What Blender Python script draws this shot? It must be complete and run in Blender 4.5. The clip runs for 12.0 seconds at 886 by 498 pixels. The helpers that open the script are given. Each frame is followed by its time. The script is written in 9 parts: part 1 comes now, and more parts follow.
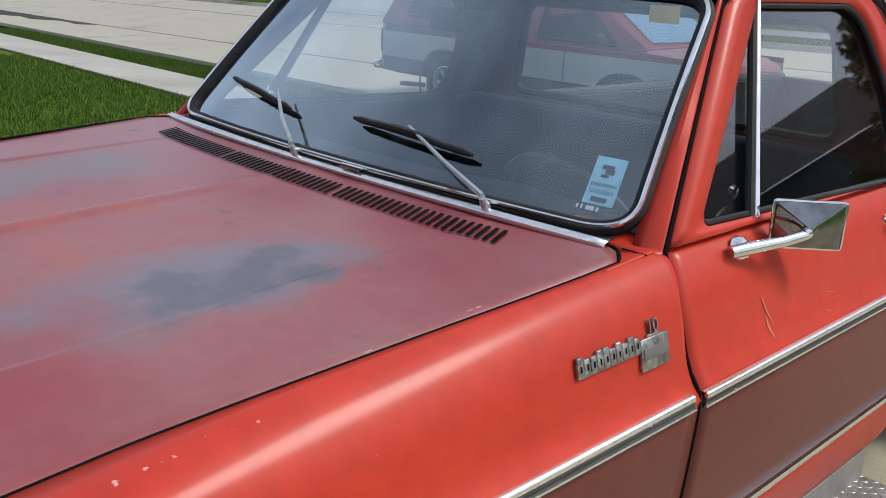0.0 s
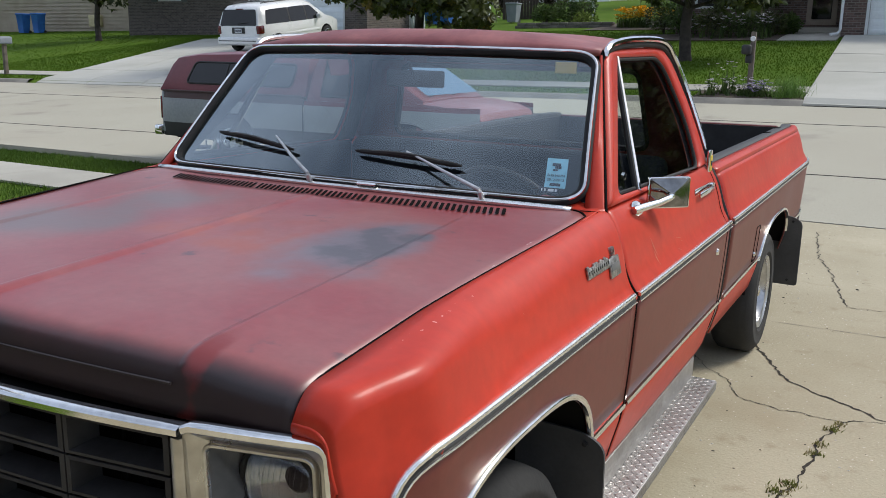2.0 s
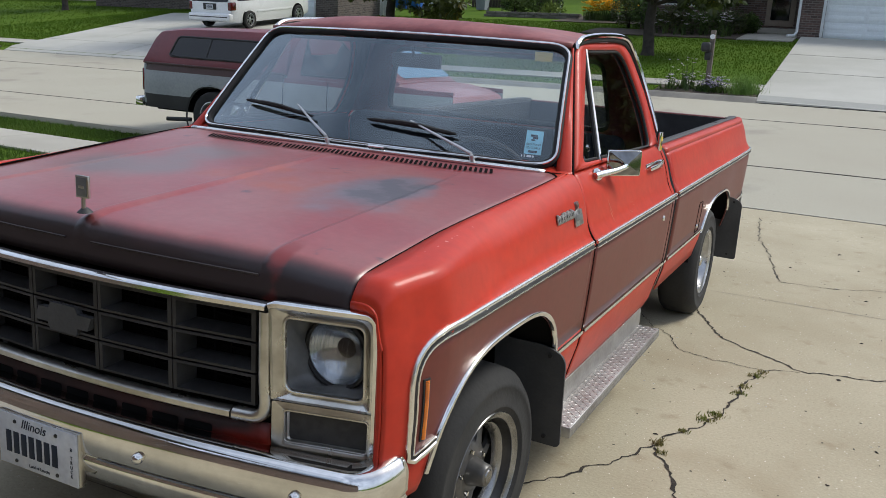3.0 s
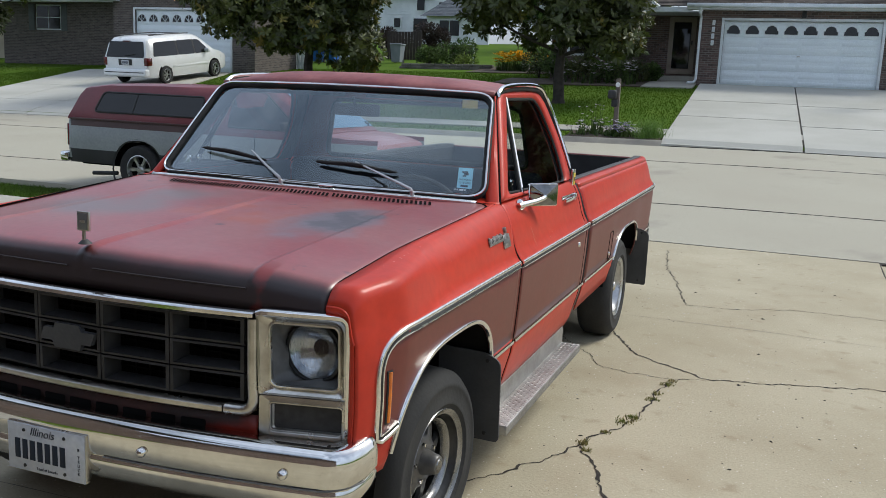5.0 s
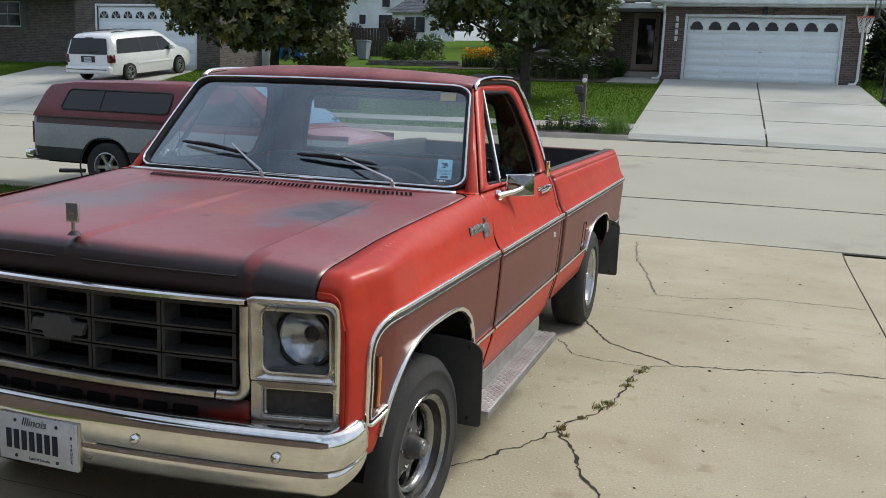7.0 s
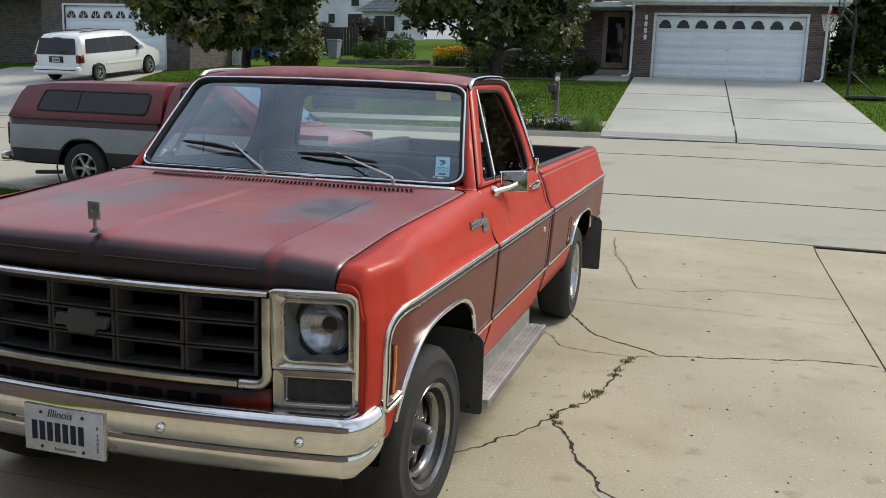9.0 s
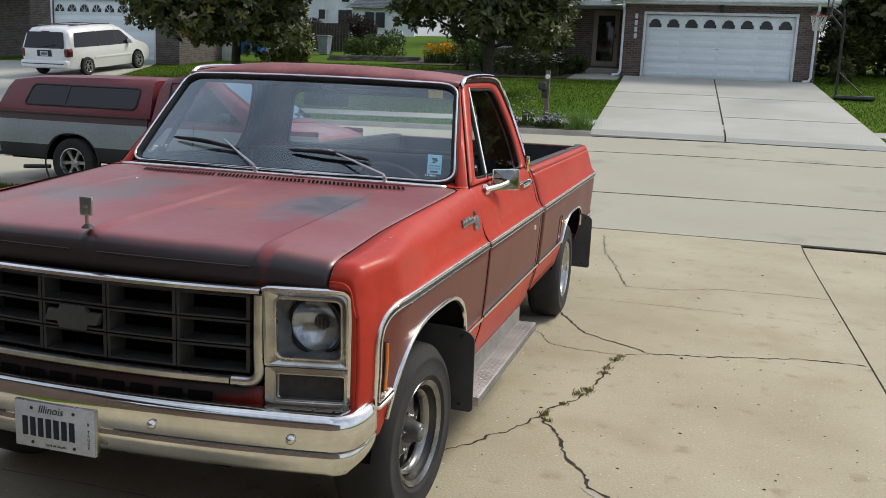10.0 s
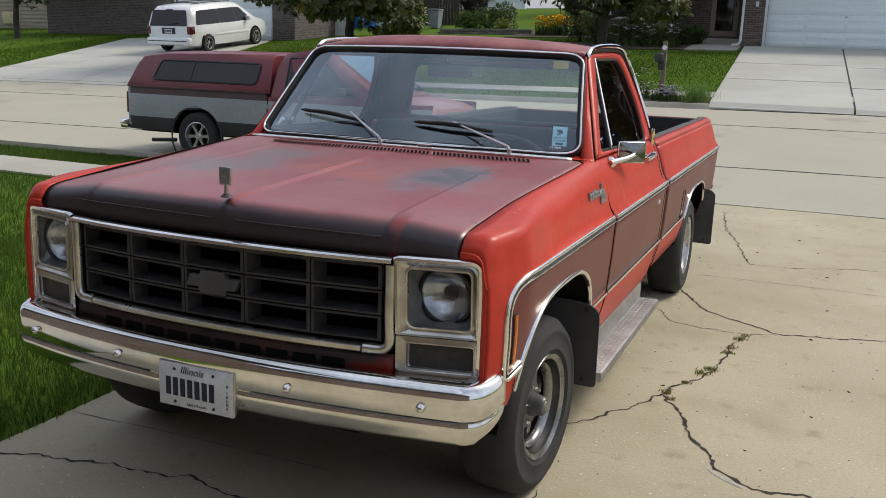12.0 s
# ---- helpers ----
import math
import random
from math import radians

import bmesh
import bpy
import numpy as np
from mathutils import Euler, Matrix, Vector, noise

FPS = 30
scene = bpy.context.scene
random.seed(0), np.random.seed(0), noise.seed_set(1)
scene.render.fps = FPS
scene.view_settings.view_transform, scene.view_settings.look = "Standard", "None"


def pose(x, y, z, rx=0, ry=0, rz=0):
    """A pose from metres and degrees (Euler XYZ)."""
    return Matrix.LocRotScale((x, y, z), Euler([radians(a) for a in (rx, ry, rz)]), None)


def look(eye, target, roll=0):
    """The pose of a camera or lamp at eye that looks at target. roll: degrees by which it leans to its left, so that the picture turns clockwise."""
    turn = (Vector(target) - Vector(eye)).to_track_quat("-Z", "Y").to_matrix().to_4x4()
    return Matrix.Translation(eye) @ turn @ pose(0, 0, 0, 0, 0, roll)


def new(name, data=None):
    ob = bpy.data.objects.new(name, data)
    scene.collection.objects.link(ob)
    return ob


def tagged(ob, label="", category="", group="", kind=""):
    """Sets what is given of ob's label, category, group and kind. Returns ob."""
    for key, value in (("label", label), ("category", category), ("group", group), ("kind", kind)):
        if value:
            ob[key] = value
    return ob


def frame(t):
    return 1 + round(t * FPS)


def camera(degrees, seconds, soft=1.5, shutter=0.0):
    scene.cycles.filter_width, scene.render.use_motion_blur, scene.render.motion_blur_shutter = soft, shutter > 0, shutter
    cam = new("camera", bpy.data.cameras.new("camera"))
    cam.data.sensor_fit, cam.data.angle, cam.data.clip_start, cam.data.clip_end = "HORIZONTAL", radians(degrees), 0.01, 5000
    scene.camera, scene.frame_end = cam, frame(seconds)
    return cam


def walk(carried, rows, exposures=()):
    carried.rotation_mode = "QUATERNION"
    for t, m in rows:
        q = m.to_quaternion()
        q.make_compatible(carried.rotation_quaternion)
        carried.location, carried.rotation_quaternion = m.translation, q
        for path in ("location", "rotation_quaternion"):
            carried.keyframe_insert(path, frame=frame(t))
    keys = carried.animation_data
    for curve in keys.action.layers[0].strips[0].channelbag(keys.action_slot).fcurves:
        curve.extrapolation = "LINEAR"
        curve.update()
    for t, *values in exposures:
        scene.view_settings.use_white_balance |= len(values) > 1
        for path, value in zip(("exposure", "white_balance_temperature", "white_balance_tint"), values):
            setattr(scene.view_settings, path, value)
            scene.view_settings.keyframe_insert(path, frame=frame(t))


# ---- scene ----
cam = camera(53.1, 12.0, soft=0.4)
PATH = [
    (0, (1.740, -0.672, 1.705), (0.378, 0.668, 1.115), 2.9),
    (0.5, (1.768, -0.885, 1.688), (0.561, 0.651, 1.263), 4.3),
    (1, (1.862, -1.183, 1.685), (0.765, 0.403, 1.156), 5.0),
    (1.5, (1.796, -1.513, 1.690), (0.835, 0.158, 1.158), 4.0),
    (2, (1.747, -1.817, 1.711), (0.810, -0.107, 1.265), 0.9),
    (2.5, (1.867, -2.155, 1.722), (0.956, -0.443, 1.235), 2.4),
    (4.5, (1.995, -2.854, 1.711), (1.29, -1.017, 1.353), 2.5),
    (5, (2.045, -2.902, 1.716), (1.342, -1.064, 1.359), 2.5),
    (5.5, (2.059, -2.943, 1.718), (1.359, -1.098, 1.391), 2.1),
    (6, (2.056, -2.957, 1.718), (1.402, -1.091, 1.413), 2.2),
    (6.5, (2.044, -2.98, 1.709), (1.448, -1.096, 1.399), 1.8),
    (7, (2.016, -2.992, 1.696), (1.383, -1.129, 1.335), 2.3),
    (7.5, (1.983, -3.014, 1.699), (1.339, -1.158, 1.326), 4.1),
    (9.5, (1.932, -3.179, 1.696), (1.379, -1.291, 1.335), 1.7),
    (10, (1.927, -3.171, 1.701), (1.382, -1.282, 1.334), 2.5),
    (10.5, (1.897, -3.179, 1.697), (1.272, -1.314, 1.338), 2.7),
    (11, (1.879, -3.181, 1.694), (1.195, -1.34, 1.317), 2.6),
    (11.5, (1.875, -3.185, 1.695), (1.159, -1.358, 1.31), 2.4),
    (12, (1.851, -3.184, 1.686), (1.087, -1.387, 1.254), 1.9),
]
TONE = [(0, -0.06, 6100, 10), (2.5, -0.04, 6100, 10), (5, -0.08, 6050, 8), (7, -0.08, 6150, 8), (9.5, -0.06, 6350, 9), (12, -0.06, 6450, 10)]
walk(cam, [(t, look(eye, target, roll)) for t, eye, target, roll in PATH], TONE)

# ---- world and sun: a bright, thinly overcast day ----
world = bpy.data.worlds.new("world")
scene.world = world
world.use_nodes = True
wn, wl = world.node_tree.nodes, world.node_tree.links
wn.clear()
sky = wn.new("ShaderNodeTexSky")
sky.sky_type, sky.sun_disc = "NISHITA", False
sky.sun_elevation, sky.sun_rotation = radians(48), radians(43)
sky.air_density, sky.dust_density = 1.0, 3.0
cloud = wn.new("ShaderNodeTexNoise")
cloud.inputs["Scale"].default_value, cloud.inputs["Detail"].default_value = 2.2, 6
ramp = wn.new("ShaderNodeValToRGB")
ramp.color_ramp.elements[0].position, ramp.color_ramp.elements[1].position = 0.38, 0.72
ramp.color_ramp.elements[0].color, ramp.color_ramp.elements[1].color = (0.25, 0.25, 0.25, 1), (0.95, 0.95, 0.95, 1)
blend = wn.new("ShaderNodeMix")
blend.data_type = "RGBA"
blend.inputs[7].default_value = (9.6, 10.5, 12.4, 1)
bg = wn.new("ShaderNodeBackground")
bg.inputs["Strength"].default_value = 0.096
wo = wn.new("ShaderNodeOutputWorld")
wl.new(cloud.outputs["Fac"], ramp.inputs["Fac"])
wl.new(ramp.outputs["Color"], blend.inputs[0])
wl.new(sky.outputs["Color"], blend.inputs[6])
wl.new(blend.outputs[2], bg.inputs["Color"])
wl.new(bg.outputs["Background"], wo.inputs["Surface"])
sun = new("sun", bpy.data.lights.new("sun", "SUN"))
sun.data.energy, sun.data.angle, sun.data.color = 2.7, radians(18), (1.0, 0.94, 0.82)
sun.matrix_world = look((4.8, 5.2, 7.8), (0, 0, 0))


# ---- materials ----
def material(name, rgb, rough=0.5, metal=0.0, rgb2=None, scale=3.0, amount=1.0, fine=60.0, bump=0.0, coat=0.0, spec=0.5, rough2=None, vary=0.0, detail=6.0, lo=0.35, hi=0.65, coat_rough=0.08):
    """A surface of two colours mixed by soft blotches, with fine grain in relief; vary: brightness spread from piece to piece."""
    m = bpy.data.materials.new(name)
    m.use_nodes = True
    n, l = m.node_tree.nodes, m.node_tree.links
    p = n["Principled BSDF"]
    p.inputs["Metallic"].default_value = metal
    p.inputs["Coat Weight"].default_value = coat
    p.inputs["Coat Roughness"].default_value = coat_rough
    p.inputs["Specular IOR Level"].default_value = spec
    tc = n.new("ShaderNodeTexCoord")
    big = n.new("ShaderNodeTexNoise")
    big.inputs["Scale"].default_value, big.inputs["Detail"].default_value = scale, detail
    l.new(tc.outputs["Object"], big.inputs["Vector"])
    cr = n.new("ShaderNodeValToRGB")
    cr.color_ramp.elements[0].position, cr.color_ramp.elements[1].position = lo, hi
    second = rgb2 or tuple(c * 0.8 for c in rgb)
    cr.color_ramp.elements[0].color = (*rgb, 1)
    cr.color_ramp.elements[1].color = (*[a + (b - a) * amount for a, b in zip(rgb, second)], 1)
    l.new(big.outputs["Fac"], cr.inputs["Fac"])
    small = n.new("ShaderNodeTexNoise")
    small.inputs["Scale"].default_value, small.inputs["Detail"].default_value = fine, 3
    l.new(tc.outputs["Object"], small.inputs["Vector"])
    hsv = n.new("ShaderNodeHueSaturation")
    mr = n.new("ShaderNodeMapRange")
    mr.inputs["To Min"].default_value, mr.inputs["To Max"].default_value = 0.82, 1.18
    l.new(small.outputs["Fac"], mr.inputs["Value"])
    l.new(cr.outputs["Color"], hsv.inputs["Color"])
    if vary:
        info, add = n.new("ShaderNodeObjectInfo"), n.new("ShaderNodeMapRange")
        geo, mul = n.new("ShaderNodeNewGeometry"), n.new("ShaderNodeMath")
        plus = n.new("ShaderNodeMath")
        plus.operation = "ADD"
        fract = n.new("ShaderNodeMath")
        fract.operation = "FRACT"
        l.new(info.outputs["Random"], plus.inputs[0])
        l.new(geo.outputs["Random Per Island"], plus.inputs[1])
        l.new(plus.outputs[0], fract.inputs[0])
        add.inputs["To Min"].default_value, add.inputs["To Max"].default_value = 1 - vary, 1 + vary
        l.new(fract.outputs[0], add.inputs["Value"])
        mul.operation = "MULTIPLY"
        l.new(add.outputs["Result"], mul.inputs[0])
        l.new(mr.outputs["Result"], mul.inputs[1])
        l.new(mul.outputs[0], hsv.inputs["Value"])
    else:
        l.new(mr.outputs["Result"], hsv.inputs["Value"])
    l.new(hsv.outputs["Color"], p.inputs["Base Color"])
    rr = n.new("ShaderNodeMapRange")
    rr.inputs["To Min"].default_value = rough
    rr.inputs["To Max"].default_value = rough2 if rough2 is not None else min(1, rough * 1.25)
    l.new(big.outputs["Fac"], rr.inputs["Value"])
    l.new(rr.outputs["Result"], p.inputs["Roughness"])
    if bump:
        b = n.new("ShaderNodeBump")
        b.inputs["Strength"].default_value, b.inputs["Distance"].default_value = min(1, bump), 0.01
        l.new(small.outputs["Fac"], b.inputs["Height"])
        l.new(b.outputs["Normal"], p.inputs["Normal"])
    return m


def add_mask(m, rgb, lo, hi, node_out, rough=None):
    """Lay another colour over a material where a mask value runs from lo to hi."""
    n, l = m.node_tree.nodes, m.node_tree.links
    p = n["Principled BSDF"]
    was = p.inputs["Base Color"].links[0].from_socket
    ramp_node = n.new("ShaderNodeMapRange")
    ramp_node.interpolation_type = "SMOOTHSTEP"
    ramp_node.inputs["From Min"].default_value, ramp_node.inputs["From Max"].default_value = lo, hi
    l.new(node_out, ramp_node.inputs["Value"])
    mix = n.new("ShaderNodeMix")
    mix.data_type = "RGBA"
    l.new(ramp_node.outputs["Result"], mix.inputs[0])
    l.new(was, mix.inputs[6])
    mix.inputs[7].default_value = (*rgb, 1)
    l.new(mix.outputs[2], p.inputs["Base Color"])
    if rough is not None:
        wasr = p.inputs["Roughness"].links[0].from_socket
        mixr = n.new("ShaderNodeMix")
        l.new(ramp_node.outputs["Result"], mixr.inputs[0])
        l.new(wasr, mixr.inputs[2])
        mixr.inputs[3].default_value = rough
        l.new(mixr.outputs[0], p.inputs["Roughness"])


def field(m, terms, noise_scale=4.0, noise_amount=0.0, detail=5.0):
    """A value socket: a sum of (axis, centre, weight, power) terms on the place, plus noise. Power 2 gives an oval."""
    n, l = m.node_tree.nodes, m.node_tree.links
    tc, sep = n.new("ShaderNodeTexCoord"), n.new("ShaderNodeSeparateXYZ")
    l.new(tc.outputs["Object"], sep.inputs[0])
    total = None
    for axis, centre, weight, power in terms:
        a = n.new("ShaderNodeMath")
        a.operation = "SUBTRACT"
        l.new(sep.outputs[axis], a.inputs[0])
        a.inputs[1].default_value = centre
        out = a.outputs[0]
        if power == 2:
            sq = n.new("ShaderNodeMath")
            sq.operation = "MULTIPLY"
            l.new(out, sq.inputs[0])
            l.new(out, sq.inputs[1])
            out = sq.outputs[0]
        w = n.new("ShaderNodeMath")
        w.operation = "MULTIPLY_ADD"
        l.new(out, w.inputs[0])
        w.inputs[1].default_value = weight
        if total is None:
            w.inputs[2].default_value = 0
        else:
            l.new(total, w.inputs[2])
        total = w.outputs[0]
    if noise_amount:
        nz = n.new("ShaderNodeTexNoise")
        nz.inputs["Scale"].default_value, nz.inputs["Detail"].default_value = noise_scale, detail
        l.new(tc.outputs["Object"], nz.inputs["Vector"])
        w = n.new("ShaderNodeMath")
        w.operation = "MULTIPLY_ADD"
        l.new(nz.outputs["Fac"], w.inputs[0])
        w.inputs[1].default_value = noise_amount
        if total is None:
            w.inputs[2].default_value = 0
        else:
            l.new(total, w.inputs[2])
        total = w.outputs[0]
    return total


def see_light(m, amount):
    """Let light pass through thin leaves: part of the surface scatters it on to the other side."""
    n, l = m.node_tree.nodes, m.node_tree.links
    p, out = n["Principled BSDF"], n["Material Output"]
    tr, mx = n.new("ShaderNodeBsdfTranslucent"), n.new("ShaderNodeMixShader")
    l.new(p.inputs["Base Color"].links[0].from_socket, tr.inputs["Color"])
    mx.inputs["Fac"].default_value = amount
    l.new(p.outputs["BSDF"], mx.inputs[1])
    l.new(tr.outputs["BSDF"], mx.inputs[2])
    l.new(mx.outputs["Shader"], out.inputs["Surface"])


def glass(name, tint=(0.8, 0.86, 0.85), gloss=1.0, ior=1.5, power=4.0):
    """A thin clear pane: tinted see-through with a mirror sheen by Fresnel."""
    m = bpy.data.materials.new(name)
    m.use_nodes = True
    n, l = m.node_tree.nodes, m.node_tree.links
    n.remove(n["Principled BSDF"])
    out = n["Material Output"]
    tr, gl, mx, fr = n.new("ShaderNodeBsdfTransparent"), n.new("ShaderNodeBsdfGlossy"), n.new("ShaderNodeMixShader"), n.new("ShaderNodeLayerWeight")
    tr.inputs["Color"].default_value = (*tint, 1)
    gl.inputs["Color"].default_value = (*gloss, 1) if isinstance(gloss, tuple) else (gloss, gloss, gloss, 1)
    gl.inputs["Roughness"].default_value = 0.02
    f0 = ((ior - 1) / (ior + 1)) ** 2 * 2
    up, rise = n.new("ShaderNodeMath"), n.new("ShaderNodeMath")
    up.operation, rise.operation = "POWER", "MULTIPLY_ADD"
    up.inputs[1].default_value = power
    rise.inputs[1].default_value, rise.inputs[2].default_value = 1 - f0, f0
    l.new(fr.outputs["Facing"], up.inputs[0])
    l.new(up.outputs[0], rise.inputs[0])
    l.new(rise.outputs[0], mx.inputs["Fac"])
    l.new(tr.outputs["BSDF"], mx.inputs[1])
    l.new(gl.outputs["BSDF"], mx.inputs[2])
    l.new(mx.outputs["Shader"], out.inputs["Surface"])
    return m


RED = material("orange_red_paint", (0.52, 0.038, 0.016), 0.46, 0, (0.44, 0.027, 0.012), 1.5, 1, 25, 0.0, 0.24, 0.22, coat_rough=0.21)
add_mask(RED, (0.62, 0.30, 0.22), 0.74, 0.80, field(RED, [], 38, 1.0, 8), 0.5)
add_mask(RED, (0.72, 0.36, 0.30), 0.60, 0.70, field(RED, [(0, 0.915, -260.0, 2), (1, -0.32, -2.2, 2)], 85, 1.0, 4), 0.6)
MAROON = material("weathered_maroon_paint", (0.135, 0.024, 0.026), 0.40, 0, (0.185, 0.042, 0.04), 2.6, 1, 30, 0.03, 0.0, 0.5, 0.5)
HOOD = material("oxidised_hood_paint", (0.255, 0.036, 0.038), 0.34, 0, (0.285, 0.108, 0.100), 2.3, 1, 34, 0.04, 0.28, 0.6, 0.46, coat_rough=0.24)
add_mask(HOOD, (0.33, 0.085, 0.062), 0.50, 0.85, field(HOOD, [(0, 0.10, -3.0, 2), (1, 0.05, -3.0, 2)], 5.0, 1.4, 8.0), 0.5)
add_mask(HOOD, (0.165, 0.105, 0.104), 0.28, 0.80, field(HOOD, [(0, -0.45, -3.0, 2), (1, 0.05, -2.0, 2)], 2.6, 1.3, 7.0), 0.40)
add_mask(HOOD, (0.162, 0.128, 0.150), 0.10, 0.64, field(HOOD, [(0, 0.49, -13.0, 2), (1, -0.01, -3.2, 2)], 4.5, 1.2, 7.0), 0.30)
add_mask(HOOD, (0.100, 0.086, 0.100), 0.40, 0.72, field(HOOD, [(0, 0.52, -16.0, 2), (1, 0.06, -5.0, 2)], 11.0, 1.3, 9.0), 0.34)
add_mask(HOOD, (0.075, 0.045, 0.055), 0.66, 0.74, field(HOOD, [], 6.0, 1.0, 10.0), 0.42)
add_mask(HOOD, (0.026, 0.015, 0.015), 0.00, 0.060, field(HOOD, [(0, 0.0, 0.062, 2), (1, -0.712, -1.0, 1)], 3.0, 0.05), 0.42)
add_mask(HOOD, (0.56, 0.40, 0.38), 0.60, 0.70, field(HOOD, [(0, 0.858, -15000.0, 2)], 34, 1.0, 6), 0.6)
add_mask(HOOD, (0.20, 0.02, 0.018), 0.62, 0.95, field(HOOD, [(0, 0.635, -300.0, 2), (1, -0.72, -18.0, 2)], 5.0, 2.0), 0.4)
ROOF_PAINT = material("faded_roof_paint", (0.20, 0.045, 0.045), 0.42, 0, (0.33, 0.11, 0.10), 5.0, 1, 40, 0.03, 0.0, 0.5, 0.55)
SIDE = material("dull_brown_maroon_paint", (0.128, 0.022, 0.016), 0.28, 0, (0.150, 0.036, 0.026), 1.8, 1, 30, 0.02, 0.0, 0.4, 0.5)
CHROME = material("chrome", (0.86, 0.86, 0.85), 0.07, 1.0, (0.74, 0.73, 0.70), 7, 1, 50, 0, 0, 0.5, 0.16)
WORN_CHROME = material("worn_chrome", (0.62, 0.61, 0.57), 0.22, 1.0, (0.42, 0.40, 0.36), 9, 1, 40, 0.02, 0, 0.5, 0.36)
BUMPER_CHROME = material("hazy_bumper_chrome", (0.82, 0.81, 0.79), 0.04, 1.0, (0.68, 0.67, 0.64), 5, 1, 40, 0.0, 0, 0.5, 0.13)
PITTED = material("pitted_chrome", (0.55, 0.54, 0.52), 0.26, 1.0, (0.20, 0.19, 0.18), 60, 1, 200, 0.2, 0, 0.5, 0.5)
MOULDING = material("polished_moulding", (0.92, 0.91, 0.88), 0.22, 1.0, (0.84, 0.82, 0.78), 9, 1, 50, 0, 0, 0.5, 0.3)
# Soot and the shade by the bumper are both put into this colour.
SOOTY_SHADED = material("sooty_shaded_front_paint", (0.022, 0.012, 0.011), 0.5, 0, (0.05, 0.016, 0.013), 9, 1, 60, 0.05)
add_mask(SOOTY_SHADED, (0.30, 0.024, 0.013), 0.38, 0.75, field(SOOTY_SHADED, [(0, 0.26, 0.9, 1), (2, 0.70, -5.0, 1)], 9.0, 0.5), 0.4)
ARGENT = material("dull_argent_paint", (0.20, 0.20, 0.195), 0.36, 0.35, (0.13, 0.13, 0.13), 12, 1, 50, 0.03)
BLACK = material("black_plastic", (0.014, 0.014, 0.014), 0.5, 0, (0.03, 0.03, 0.03), 8, 1, 60, 0.05)
GRILLE_FRAME = material("grey_black_grille_frame", (0.044, 0.043, 0.042), 0.45, 0, (0.026, 0.025, 0.025), 12, 1, 60, 0.05, 0, 0.35)
# Near-black with shade put in, for gaps, slots and hollows; chassis parts too.
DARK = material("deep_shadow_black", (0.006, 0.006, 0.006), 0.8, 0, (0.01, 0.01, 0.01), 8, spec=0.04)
RUBBER = material("black_rubber", (0.012, 0.012, 0.012), 0.6, 0, (0.03, 0.029, 0.028), 9, 1, 70, 0.1, 0, 0.3)
TYRE = material("dusty_tyre_rubber", (0.018, 0.018, 0.018), 0.72, 0, (0.034, 0.033, 0.031), 6, 1, 60, 0.15)
FLAP = material("grey_black_mudflap", (0.045, 0.046, 0.048), 0.6, 0, (0.08, 0.08, 0.08), 4, 1, 80, 0.12)
BARREL = material("dull_wheel_barrel", (0.10, 0.10, 0.10), 0.34, 0.7, (0.055, 0.053, 0.05), 9, 1, 60, 0.05)
RIM = material("worn_polished_rim", (0.36, 0.36, 0.355), 0.24, 0.9, (0.17, 0.168, 0.163), 9, 1, 60, 0.03)
WHEEL = material("grey_steel_wheel", (0.165, 0.162, 0.158), 0.36, 0.5, (0.10, 0.097, 0.092), 9, 1, 60, 0.05)
ALLOY = material("bright_wheel", (0.62, 0.62, 0.62), 0.25, 0.9, (0.42, 0.42, 0.42), 9, 1, 60, 0.03)
TREAD = material("aluminium_tread_plate", (0.46, 0.46, 0.45), 0.42, 0.9, (0.30, 0.29, 0.28), 5, 1, 60, 0.05)
AMBER = material("amber_lens", (0.75, 0.20, 0.012), 0.2, 0, (0.55, 0.12, 0.01), 14, 1, 60, 0.05, 0.6)
WIPER_SILVER = material("silver_wiper_arm", (0.62, 0.63, 0.64), 0.28, 0.7, (0.5, 0.5, 0.5), 20)
CLOTH = material("dark_seat_cloth", (0.018, 0.021, 0.026), 0.9, 0, (0.026, 0.029, 0.035), 6, 1, 200, 0.0, 0, 0.1)
# Chrome darkened in colour to stand for the dim surroundings it would reflect.
MIRROR_SHELL = material("darkened_mirror_shell", (0.30, 0.30, 0.295), 0.07, 1.0, (0.19, 0.19, 0.185), 20, 1, 60, 0, 0, 0.5, 0.2)
BLADE_FAR = material("far_grass_blade", (0.068, 0.124, 0.013), 0.9, 0, (0.086, 0.142, 0.017), 0.8, 1, 20, 0, 0, 0.05, None, 0.03)
DASH = material("dark_dashboard", (0.020, 0.021, 0.025), 0.6, 0, (0.030, 0.031, 0.035), 3, 1, 120, 0.0, 0, 0.25)
GLASS = glass("windscreen_glass", (0.98, 1.0, 0.99), (0.84, 0.95, 1.0), 1.62, 1.9)
REAR_GLASS = glass("rear_window_glass", (0.95, 1.0, 0.99), 1.0, 1.35)
SIDE_GLASS = glass("side_glass", (0.98, 1.0, 0.99), 1.0, 1.5)
LENS = glass("headlamp_lens", (0.86, 0.88, 0.90), 1.0, 1.5)
LAMP_MIRROR = material("silvered_lamp_mirror", (0.70, 0.71, 0.72), 0.24, 1.0, (0.42, 0.43, 0.44), 30, 1, 60, 0, 0, 0.5, 0.13)
STICKER = material("pale_blue_sticker", (0.30, 0.62, 0.76), 0.6, 0, (0.26, 0.56, 0.70), 20)
INK = material("dark_ink", (0.01, 0.02, 0.04), 0.6, 0)
PLATE = material("number_plate_white", (0.62, 0.64, 0.66), 0.4, 0, (0.52, 0.55, 0.60), 16)
